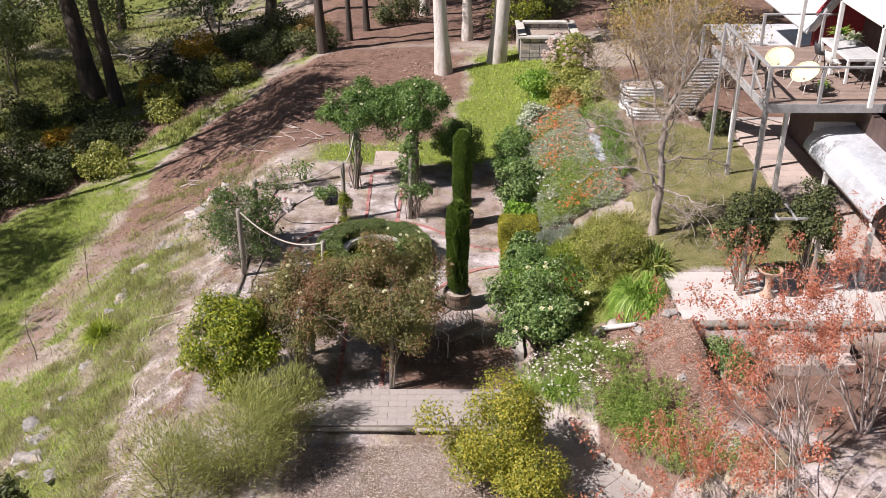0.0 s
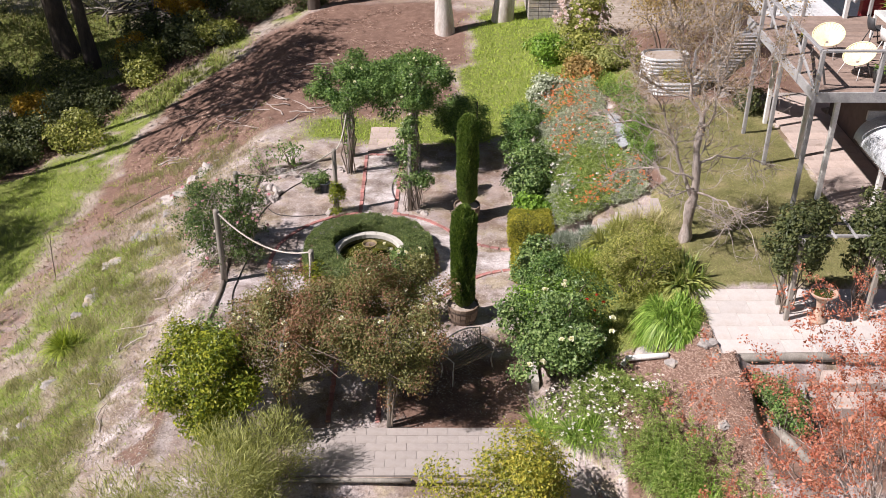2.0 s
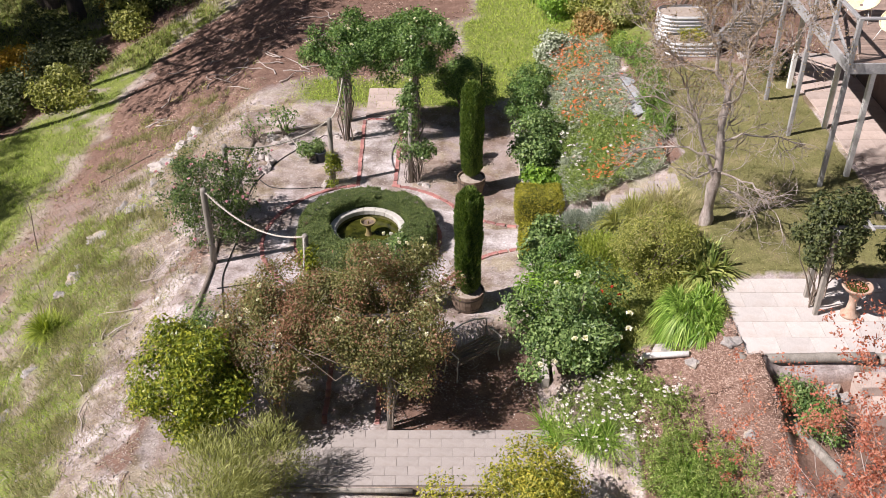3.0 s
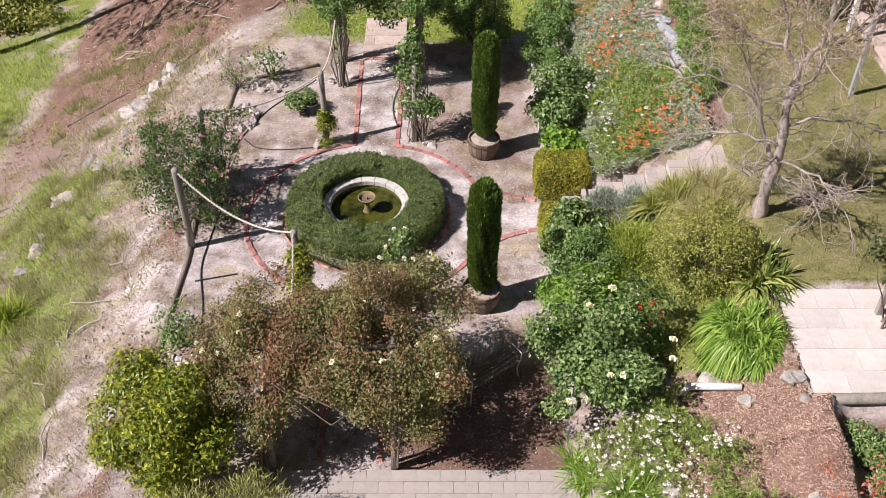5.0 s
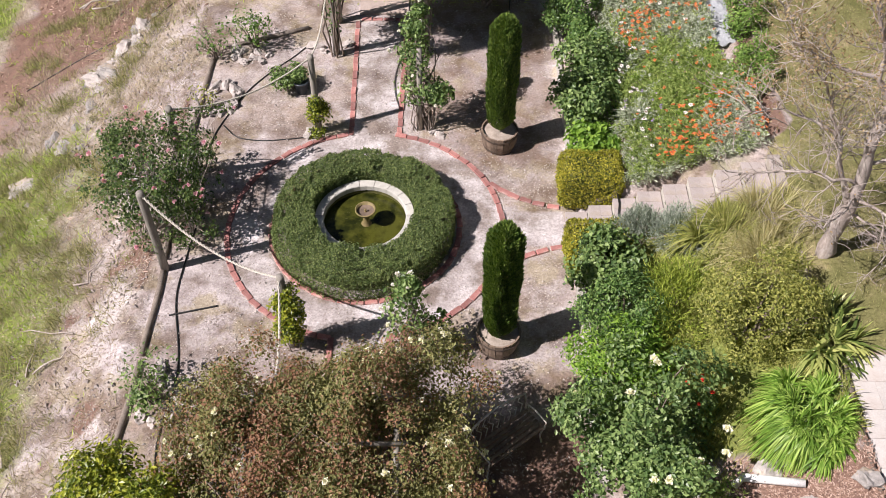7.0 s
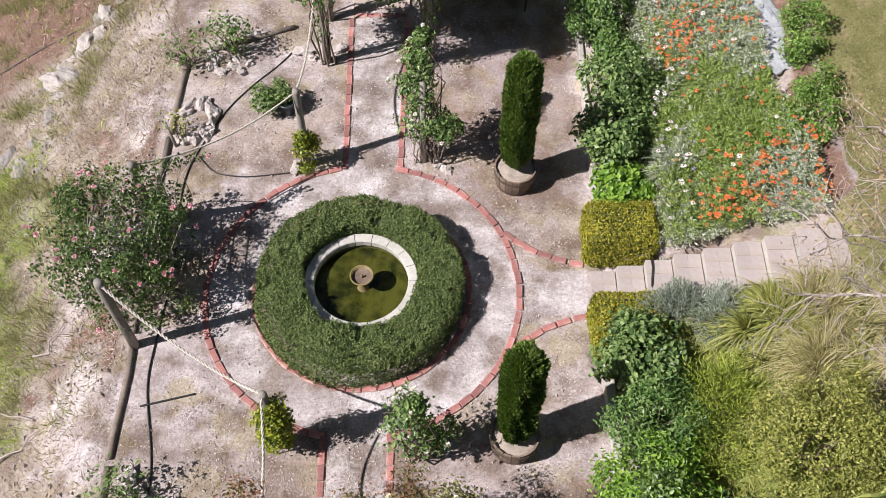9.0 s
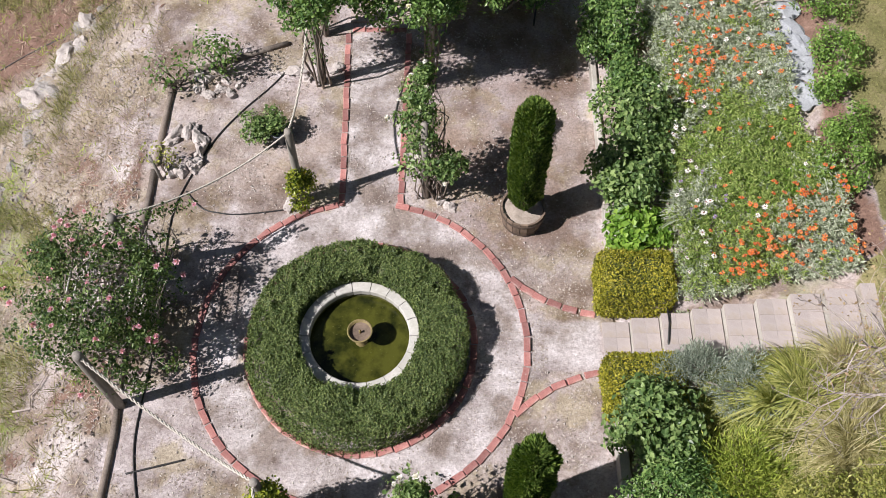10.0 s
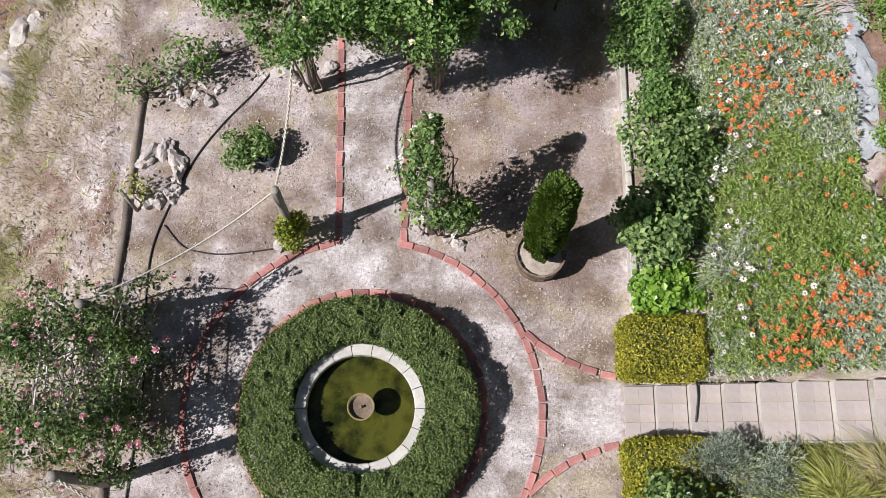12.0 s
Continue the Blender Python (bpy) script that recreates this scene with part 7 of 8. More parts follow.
part("back_frame", geo("back_frame", [tube([(-0.57, 0.22, 0.42), (-0.57, 0.27, 0.78), (-0.3, 0.28, 0.88), (0, 0.29, 0.92), (0.3, 0.28, 0.88), (0.57, 0.27, 0.78), (0.57, 0.22, 0.42)], 0.016, 6)], M_IRONW, True), bench)
for i in range(9):
    x = -0.46 + 0.115 * i
    part("scroll", geo("scroll", [tube([(x, 0.225, 0.44), (x + 0.05, 0.25, 0.58), (x - 0.04, 0.265, 0.70), (x + 0.02, 0.28, 0.82)], 0.008, 5)], M_IRONW, True), bench)

# ---- terrace in front of the house: bird bath and overgrown arch ----
bath = thing("bird_bath", 7.43, 19.72, 1.72, "weathered pale stone bird bath on a pedestal", "bird bath")
part("pedestal", geo("pedestal", [lathe([(0.0, 0.0), (0.17, 0.0), (0.17, 0.05), (0.10, 0.10), (0.075, 0.3), (0.10, 0.48), (0.14, 0.55)], 20)], M_TERRA, True), bath)
part("basin", geo("basin", [lathe([(0.10, 0.53), (0.22, 0.60), (0.285, 0.68), (0.285, 0.70), (0.255, 0.70), (0.18, 0.64), (0.0, 0.62)], 26)], M_TERRA, True), bath)
part("water", geo("water", [lathe([(0.0, 0.66), (0.215, 0.66)], 24)], M_WATER, True), bath)
arch2 = thing("timber_arch", 7.6, 20.0, 1.70, "pale timber garden arch between two climbing shrubs", "arch")
for dx in (-0.8, 0.8):
    for dy in (-0.25, 0.3):
        part("post", geo("post", [box(dx - 0.045, dx + 0.045, dy - 0.045, dy + 0.045, 0, 1.85, 0.008)], M_POST), arch2)
    part("rail", geo("rail", [box(dx - 0.03, dx + 0.03, -0.35, 0.4, 1.85, 1.92, 0.008)], M_DECKPAINT), arch2)
for dy in (-0.22, 0.26):
    part("crossbar", geo("crossbar", [box(-0.85, 0.85, dy - 0.022, dy + 0.022, 1.92, 1.97, 0.006)], M_DECKPAINT), arch2)
for dx in (-0.25, 0.15):
    part("slat", geo("slat", [box(dx, dx + 0.05, -0.4, 0.45, 1.98, 2.01, 0.006)], M_DECKPAINT), arch2)
for i, x in enumerate((6.85, 8.35)):
    shrub("climbing_shrub", x, 20.05, 1.66, (0.58, 0.58, 0.92), 1.75, 5600, 0.085, L_DARKSHRUB, "dark green climbing shrub trained up a timber arch", "shrub", 201 + i, 0.1, 8, 0.45, 0.35, stems=12, trunk=0.022, group="climbers on the timber arch")

# ---- raised timber deck ----
DZ = 4.3
SITE = Vector((0, 0, 12.97))
DECK_SITE = Matrix.Translation(SITE) @ Matrix.Scale(0.94, 4) @ Matrix.Translation(-SITE)


def on_deck(ob):
    """Brings a thing of the deck and house from the drawing's size to its true size and place."""
    ob.matrix_basis = DECK_SITE @ ob.matrix_basis
    return ob


deck = on_deck(thing("deck", 8.8, 25.7, 0, "raised timber deck with grey railing on tall posts", "deck"))


def dpart(name, pieces, mat, label="", smooth=False):
    return part(name, geo(name, pieces, mat, smooth), deck, label)


for i in range(41):
    y = 0.02 + 0.143 * i
    dpart("board", [box(0.0, 6.2, y, y + 0.135, DZ - 0.03, DZ, 0.004)], M_BOARD)
dpart("front_beam", [box(-0.03, 6.2, -0.06, -0.01, DZ - 0.24, DZ + 0.01, 0.006)], M_DECKPAINT)
dpart("side_beam", [box(-0.06, -0.01, -0.06, 5.9, DZ - 0.24, DZ + 0.01, 0.006)], M_DECKPAINT)
for i in range(6):
    dpart("joist", [box(0.3 + 1.1 * i, 0.36 + 1.1 * i, 0, 5.85, DZ - 0.2, DZ - 0.035)], M_DECKPAINT)
for px, py in ((-0.03, 0.0), (-0.06, 2.5), (-0.06, 4.6)):
    dpart("tall_post", [box(px - 0.05, px + 0.05, py - 0.05, py + 0.05, 1.0, DZ + 1.0, 0.008)], M_DECKPAINT)
for px, py in ((1.4, 0.0), (-0.05, 1.25), (1.5, 5.82), (3.4, 5.82)):
    dpart("rail_post", [box(px - 0.045, px + 0.045, py - 0.045, py + 0.045, DZ - 0.2, DZ + 1.0, 0.008)], M_DECKPAINT)
dpart("handrail", [box(-0.07, 6.2, -0.05, 0.05, DZ + 1.0, DZ + 1.045, 0.006)], M_DECKPAINT)
dpart("handrail", [box(-0.11, -0.01, 0.0, 4.65, DZ + 1.0, DZ + 1.045, 0.006)], M_DECKPAINT)
dpart("handrail", [box(1.45, 3.9, 5.78, 5.87, DZ + 1.0, DZ + 1.045, 0.006)], M_DECKPAINT)
dpart("brace", [tube([(-0.05, 0.1, DZ + 0.95), (0.35, 0.5, DZ + 0.02)], 0.035, 4)], M_DECKPAINT)
dpart("brace", [tube([(-0.05, 4.6, DZ + 0.95), (-0.05, 2.55, DZ + 0.05)], 0.035, 4)], M_DECKPAINT)
dpart("brace", [tube([(-0.05, 2.45, DZ + 0.95), (-0.05, 0.1, DZ + 0.08)], 0.035, 4)], M_DECKPAINT)
for px, py, top in ((0.75, 0.45, DZ - 0.2), (1.0, 2.9, DZ - 0.2), (0.8, 5.4, DZ - 0.2)):
    dpart("white_post", [box(px - 0.06, px + 0.06, py - 0.06, py + 0.06, 1.1, top, 0.01)], M_WHITE, "white painted timber post")

stair = on_deck(thing("deck_stairs", 8.15, 30.5, 0, "open timber stairs leading up to the deck", "stairs"))
for i in range(16):
    z, y = DZ - 0.19 * (i + 1), 0.25 * i
    part("tread", geo("tread", [box(0.0, 0.95, y, y + 0.26, z - 0.04, z, 0.006)], M_DECKPAINT), stair)
for sx in (-0.03, 0.95):
    part("stringer", geo("stringer", [tube([(sx + 0.02, -0.05, DZ - 0.15), (sx + 0.02, 4.05, DZ - 3.26)], 0.06, 4)], M_DECKPAINT), stair)
    part("handrail", geo("handrail", [tube([(sx + 0.02, -0.05, DZ + 0.95), (sx + 0.02, 4.0, DZ - 2.1)], 0.032, 5)], M_DECKPAINT), stair)
    for k in (0.05, 2.0, 3.95):
        zz = DZ - 0.15 - 2.3 * k / 3.0
        part("rail_post", geo("rail_post", [box(sx - 0.02, sx + 0.06, k - 0.04, k + 0.04, zz - 0.2, zz + 1.1, 0.006)], M_DECKPAINT), stair)


def round_chair(x, y, rz, label):
    """A round cord chair: a steel hoop strung with yellow cord on four legs."""
    ob = on_deck(thing("cord_chair", x, y, DZ, label, "chair", "yellow cord chairs on the deck", rz=rz))

    def rim(a, k=1.0):
        return Vector((0.40 * k * math.cos(a), 0.36 * k * math.sin(a) * 0.86, 0.55 + 0.36 * k * math.sin(a) * 0.62 - (1 - k) * 0.22))
    part("hoop", geo("hoop", [tube([rim(a) for a in np.linspace(0, 2 * math.pi, 29)], 0.014, 6)], M_YELLOW, True), ob)
    for i in range(28):
        a = 2 * math.pi * i / 28
        part("cord", geo("cord", [tube([rim(a), rim(a, 0.55) - Vector((0, 0, 0.03)), rim(a, 0.12) - Vector((0, 0, 0.02))], [0.012, 0.016, 0.008], 4)], M_YELLOW, True), ob)
    part("seat_web", geo("seat_web", [([tuple(rim(a, k) - Vector((0, 0, 0.012))) for k in (0.99, 0.55, 0.1) for a in np.linspace(0, 2 * math.pi, 25)[:-1]],
                                      [(r_ * 24 + i, r_ * 24 + (i + 1) % 24, r_ * 24 + 24 + (i + 1) % 24, r_ * 24 + 24 + i) for r_ in (0, 1) for i in range(24)])], M_YELLOW, True), ob, "woven yellow cord seat")
    for sx, sy in ((-0.26, -0.24), (0.26, -0.24), (-0.22, 0.22), (0.22, 0.22)):
        part("leg", geo("leg", [tube([(sx * 1.15, sy * 1.2, 0), (sx * 0.8, sy * 0.6, 0.36)], 0.012, 6)], M_WHITE, True), ob)
    return ob


round_chair(9.85, 28.3, -35, "round yellow cord chair on the deck")
round_chair(10.12, 26.85, -60, "round yellow cord chair on the deck")
ring = on_deck(thing("wire_table", 10.6, 26.75, DZ, "low round black wire side table on the deck", "side table"))
part("top_ring", geo("top_ring", [tube([(0.3 * math.cos(a), 0.3 * math.sin(a), 0.3) for a in np.linspace(0, 6.283, 25)], 0.01, 5)], M_BLACK, True), ring)
for k in range(3):
    a = k * 2.1
    part("leg", geo("leg", [tube([(0.3 * math.cos(a), 0.3 * math.sin(a), 0.3), (0.2 * math.cos(a), 0.2 * math.sin(a), 0)], 0.009, 5)], M_BLACK, True), ring)
    part("bar", geo("bar", [tube([(0.3 * math.cos(a), 0.3 * math.sin(a), 0.3), (-0.3 * math.cos(a), -0.3 * math.sin(a), 0.3)], 0.007, 5)], M_BLACK, True), ring)


def potted(x, y, z, r, h, potmat, leafmat, label, seed, n=300, leaf=0.16):
    ob = on_deck(thing("potted_plant", x, y, z, label, "potted plant"))
    part("pot", geo("pot", [lathe([(0.0, 0), (r * 0.75, 0), (r, h), (r * 0.86, h), (r * 0.8, h * 0.85), (0, h * 0.85)], 18)], potmat, True), ob)
    rr = np.random.default_rng(seed)
    a = rr.uniform(0, 6.28, n)
    D = np.stack([np.cos(a), np.sin(a), rr.uniform(0.3, 1.6, n)], 1)
    part("leaves", raw("leaves", *spears(np.zeros((n, 3)) + [0, 0, h * 0.85], D, leaf * rr.uniform(0.7, 1.4, n), leaf * 0.16, rr, 0.5, 3), leafmat), ob)


potted(10.5, 26.35, DZ, 0.16, 0.36, M_BLACK, L_STRAP, "small green plant in a tall black pot", 211, 60, 0.22)
potted(9.4, 28.95, DZ, 0.13, 0.3, M_BLACK, L_YELLOW, "small yellow plant in a black pot", 212, 40, 0.14)

table = on_deck(thing("outdoor_table", 12.05, 28.6, DZ, "long white framed outdoor dining table with grey top", "table"))
part("tabletop", geo("tabletop", [box(-0.5, 0.5, -1.12, 1.12, 0.72, 0.75, 0.006)], M_TABLE), table)
part("apron", geo("apron", [box(-0.52, -0.47, -1.14, 1.14, 0.66, 0.745, 0.004), box(0.47, 0.52, -1.14, 1.14, 0.66, 0.745, 0.004), box(-0.47, 0.47, -1.14, -1.09, 0.66, 0.745, 0.004), box(-0.47, 0.47, 1.09, 1.14, 0.66, 0.745, 0.004)], M_WHITE), table)
for sx in (-0.48, 0.48):
    for sy in (-1.08, 1.08):
        part("leg", geo("leg", [box(sx - 0.04, sx + 0.04, sy - 0.04, sy + 0.04, 0, 0.66, 0.006)], M_WHITE), table)


def dining_chair(x, y, rz, mat, label):
    ob = on_deck(thing("dining_chair", x, y, DZ, label, "chair", "chairs at the outdoor table", rz=rz))
    V, F = [], []
    prof = [(0.22, 0.44), (0.1, 0.42), (-0.08, 0.42), (-0.2, 0.46), (-0.25, 0.62), (-0.27, 0.80)]
    for q, (py, pz) in enumerate(prof):
        for k in range(7):
            t = k / 6 * 2 - 1
            wdt = 0.23 * (1 - 0.12 * (q == 5))
            V.append((t * wdt, py + 0.10 * t * t * (q > 2), pz + 0.05 * t * t * (q < 4)))
    for q in range(5):
        for k in range(6):
            F.append((q * 7 + k, q * 7 + k + 1, q * 7 + 8 + k, q * 7 + 7 + k))
    sh = part("shell_seat", geo("shell_seat", [(V, F)], mat, True), ob)
    so = sh.modifiers.new("thick", "SOLIDIFY")
    so.thickness = 0.014
    for sx in (-0.2, 0.2):
        for sy in (-0.2, 0.2):
            part("leg", geo("leg", [tube([(sx * 1.1, sy * 1.1, 0), (sx * 0.5, sy * 0.5, 0.43)], 0.014, 6)], mat, True), ob)


for i, (x, y, rz, m, lb) in enumerate(((11.35, 28.1, -90, M_WHITE, "white plastic shell chair at the outdoor table"), (11.35, 29.0, -90, M_TRAMP, "dark plastic shell chair at the outdoor table"),
                                       (12.75, 28.1, 90, M_WHITE, "white plastic shell chair at the outdoor table"), (12.05, 27.2, 0, M_BLACK, "dark plastic shell chair at the outdoor table"))):
    dining_chair(x, y, rz, m, lb)
potted(12.0, 29.5, DZ + 0.75, 0.15, 0.2, M_WHITE, L_STRAP, "lime green leafy plant in a white bowl", 213, 70, 0.38)
potted(12.2, 28.95, DZ + 0.75, 0.14, 0.2, M_GALV, L_GREY, "grey green trailing plant in a metal pot", 214, 220, 0.3)

# ---- house ----
house = on_deck(thing("house", 12.0, 30.0, 0, "red weatherboard house with white trim and pale metal roof", "house"))


def hpart(name, pieces, mat, label="", smooth=False):
    return part(name, geo(name, pieces, mat, smooth), house, label)


def prism(poly, y0, y1):
    """A slab: a polygon in x and z, thick from y0 to y1."""
    n = len(poly)
    V = [(x, y0, z) for x, z in poly] + [(x, y1, z) for x, z in poly]
    return V, [tuple(range(n)), tuple(range(2 * n - 1, n - 1, -1))] + [(i + n, (i + 1) % n + n, (i + 1) % n, i) for i in range(n)]


hpart("gable_wall", [prism([(0.05, 0.9), (5.5, 0.9), (5.5, 9.0), (2.4, 8.6), (0.05, 5.25)], 1.75, 1.95)], M_REDWALL, "deep red weatherboard gable wall")
for i in range(18):
    z = 4.4 + 0.16 * i
    xl = 0.06 + max(0, (z - 5.25) / 1.425)
    hpart("weatherboard", [box(xl, 5.4, 1.725, 1.748, z, z + 0.15, 0.004)], M_REDWALL)
hpart("barge_board", [prism([(-0.25, 4.75), (0.0, 4.75), (2.55, 8.4), (2.4, 8.75)], 1.60, 1.70)], M_WHITE, "white painted barge board")
hpart("main_roof", [prism([(-0.28, 4.72), (-0.25, 4.66), (2.6, 8.7), (5.6, 9.1), (5.6, 9.2), (2.5, 8.82)], 1.55, 9.0)], M_ROOFW)
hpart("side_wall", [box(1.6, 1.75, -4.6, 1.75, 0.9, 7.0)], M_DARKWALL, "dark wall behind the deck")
for i in range(26):
    y0 = -4.75 + 0.245 * i
    hpart("roof_sheet", [([(-0.55, y0, 6.62), (4.6, y0, 7.9), (4.6, y0 + 0.235, 7.9), (-0.55, y0 + 0.235, 6.62), (-0.55, y0, 6.58), (4.6, y0, 7.86), (4.6, y0 + 0.235, 7.86), (-0.55, y0 + 0.235, 6.58)],
                           [(0, 1, 2, 3), (7, 6, 5, 4), (0, 4, 5, 1), (2, 6, 7, 3), (3, 7, 4, 0)])], M_ROOFW)
hpart("fascia", [box(-0.60, -0.56, -4.78, 1.6, 6.46, 6.64)], M_WHITE)
hpart("end_fascia", [prism([(-0.58, 6.44), (4.6, 7.72), (4.6, 7.86), (-0.58, 6.58)], -4.84, -4.79)], M_REDWALL)
for y in (-4.62, -1.6, 1.4):
    hpart("verandah_post", [box(-0.66 + 0.06, -0.54 + 0.06, y - 0.06, y + 0.06, DZ, 6.55, 0.01)], M_WHITE, "white painted verandah post")
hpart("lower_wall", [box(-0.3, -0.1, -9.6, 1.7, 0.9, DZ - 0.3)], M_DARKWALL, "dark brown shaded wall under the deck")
lower_floor = paving("lower_verandah_floor", "pinkish brick paving under the deck and verandah", [(9.35, 12.0, 20.95, 31.4)], 1.93, M_BRICKPAVE, 0.52, 0.44)

# curved verandah roof of corrugated steel
ver = thing("verandah", 9.75, 20.2, 0, "curved corrugated steel verandah roof on white posts", "verandah")
prof = [(-0.06, 3.36), (-0.05, 3.50), (0.02, 3.64), (0.14, 3.77), (0.32, 3.86), (0.55, 3.91), (1.2, 3.96), (2.6, 4.03)]
ny_ = 62 * 6 + 1
VV = [(px + 0.015 * math.cos(2 * math.pi * j / 6) * (1 if i < 4 else 0), j * 4.75 / (ny_ - 1), pz + 0.017 * math.cos(2 * math.pi * j / 6)) for j in range(ny_) for i, (px, pz) in enumerate(prof)]
npf = len(prof)
part("roof_sheet", geo("roof_sheet", [(VV, [(j * npf + i, j * npf + i + 1, (j + 1) * npf + i + 1, (j + 1) * npf + i) for j in range(ny_ - 1) for i in range(npf - 1)])], M_ZINC, True), ver, "curved galvanised corrugated sheet")
part("beam", geo("beam", [box(0.02, 0.10, 0, 4.75, 3.22, 3.38, 0.006)], M_DARKWALL), ver)
part("flashing", geo("flashing", [box(0.15, 2.6, 4.74, 4.80, 3.80, 4.04)], M_WHITE), ver)
for y in (0.15, 3.2):
    part("post", geo("post", [box(0.0, 0.12, y - 0.06, y + 0.06, 1.6, 3.25, 0.01)], M_WHITE), ver)
aerial = thing("tv_aerial", 11.0, 21.5, 3.9, "thin dark metal aerial on the verandah roof", "aerial")
part("mast", geo("mast", [tube([(0, 0, 0), (0, 0, 1.1)], 0.015, 6)], M_BLACK, True), aerial)
for k in range(5):
    part("rod", geo("rod", [tube([(-0.02, -0.3 + 0.02 * k, 0.55 + 0.12 * k), (0.02, 0.3 - 0.02 * k, 0.55 + 0.12 * k)], 0.007, 5)], M_BLACK, True), aerial)

shed = thing("shed", 12.3, 36.2, 0, "low shed with a pale blue grey metal roof", "shed")
part("wall", geo("wall", [box(-1.9, 2.5, -1.5, 1.8, 1.0, 3.2)], M_DARKWALL), shed)
for i in range(9):
    part("roof_sheet", geo("roof_sheet", [box(-2.1 + 0.53 * i, -2.1 + 0.53 * i + 0.52, -1.8, 2.0, 3.25, 3.32 + 0.01 * (i % 2), 0.004)], M_ROOFW), shed)


def garden_bed_tank(x, y, z, rx, ry, h, label):
    """A raised bed of corrugated steel with rounded ends."""
    ob = thing("raised_garden_bed", x, y, z, label, "garden bed", "corrugated steel garden beds")
    V, F, nu, nz = [], [], 40, int(h / 0.012)
    for j in range(nz + 1):
        zz = h * j / nz
        off = 0.022 * math.sin(zz / 0.11 * 2 * math.pi)
        for i in range(nu):
            a = 2 * math.pi * i / nu
            cx, sy = math.cos(a), math.sin(a)
            V.append(((rx + off) * abs(cx) ** 0.6 * (1 if cx > 0 else -1), (ry + off) * abs(sy) ** 0.6 * (1 if sy > 0 else -1), zz))
    for j in range(nz):
        for i in range(nu):
            F.append((j * nu + i, j * nu + (i + 1) % nu, (j + 1) * nu + (i + 1) % nu, (j + 1) * nu + i))
    part("wall", geo("wall", [(V, F)], M_GALV, True), ob)
    top = [(v[0] * 0.97, v[1] * 0.97, h - 0.08) for v in V[-nu:]]
    part("soil", geo("soil", [(top, [tuple(range(nu))])], M_SOIL), ob)
    return ob


garden_bed_tank(6.85, 32.8, zat(6.85, 32.8) - 0.05, 0.72, 0.5, 0.85, "tall corrugated steel raised garden bed")
garden_bed_tank(6.95, 31.7, zat(6.95, 31.7) - 0.05, 0.75, 0.42, 0.42, "low corrugated steel raised garden bed with yellow flowers")
shrub("yellow_flowers", 7.0, 31.7, zat(6.95, 31.7) + 0.25, (0.6, 0.28, 0.22), 0.15, 900, 0.07, L_YELLOW, "yellow flowering plants in a raised garden bed", "plant", 221, 0.08, 7, 0.3, 0.3, stems=0)
for i, (x, y, r) in enumerate(((8.0, 31.9, 0.2), (8.4, 31.3, 0.25), (8.6, 32.3, 0.2), (8.1, 32.7, 0.18), (9.0, 31.0, 0.2))):
    rock("garden_rock", x, y, r, 130 + i, "pale flat rock in the reddish soil", "rocks by the stairs", 0.45)
shrub("leafy_shrub", 8.9, 30.1, 1.85, (0.5, 0.6, 0.4), 0.4, 1800, 0.08, L_DARKSHRUB, "dark green shrub growing under the deck", "shrub", 222, 0.12, 8, 0.35)

# ---- raised stone bed and flowering shrubs north-east ----
bed = thing("stone_planter", 4.55, 44.2, zat(4.55, 44.2) - 0.1, "low grey block planter with a pale cap", "planter")
for (x0, x1, y0, y1) in ((-1.1, 1.5, -1.0, -0.8), (-1.1, -0.9, -0.8, 1.9), (1.3, 1.5, -0.8, 1.9), (-0.9, 1.3, 1.7, 1.9)):
    nrow = 6
    for k in range(nrow):
        ln = max(x1 - x0, y1 - y0)
        m = max(1, int(ln / 0.4))
        for q in range(m):
            a, b = q / m, (q + 1) / m
            bx = (x0 + (x1 - x0) * a, x0 + (x1 - x0) * b - 0.02) if x1 - x0 > y1 - y0 else (x0, x1)
            by = (y0 + (y1 - y0) * a, y0 + (y1 - y0) * b - 0.02) if y1 - y0 >= x1 - x0 else (y0, y1)
            part("block", geo("block", [box(*bx, *by, 0.17 * k, 0.17 * k + 0.15, 0.012)], M_ROCK), bed)
    part("cap", geo("cap", [box(x0 - 0.08, x1 + 0.08, y0 - 0.08, y1 + 0.08, 1.02, 1.10, 0.01)], M_STONE), bed)
part("soil", geo("soil", [box(-0.95, 1.35, -0.85, 1.75, 0.0, 0.7)], M_SOIL), bed)
pk = shrub("flowering_shrub", 5.0, 38.9, zat(5.0, 38.9), (0.95, 1.0, 0.9), 0.85, 5000, 0.11, L_OLIVE, "loose shrub covered in pale pink blossom", "shrub", 231, 0.16, 8, 0.35, 0.4)
rp = np.random.default_rng(232)
pd = unit(220, rp)
pd = pd[pd[:, 2] > -0.1][:110]
blooms(pk, [tuple(q * np.array([1.0, 1.05, 0.95]) * rp.uniform(0.85, 1.05) + np.array([0, 0, 0.88])) for q in pd], 0.17, L_BLOSSOM, 233, "bloom", "pale pink blossom")
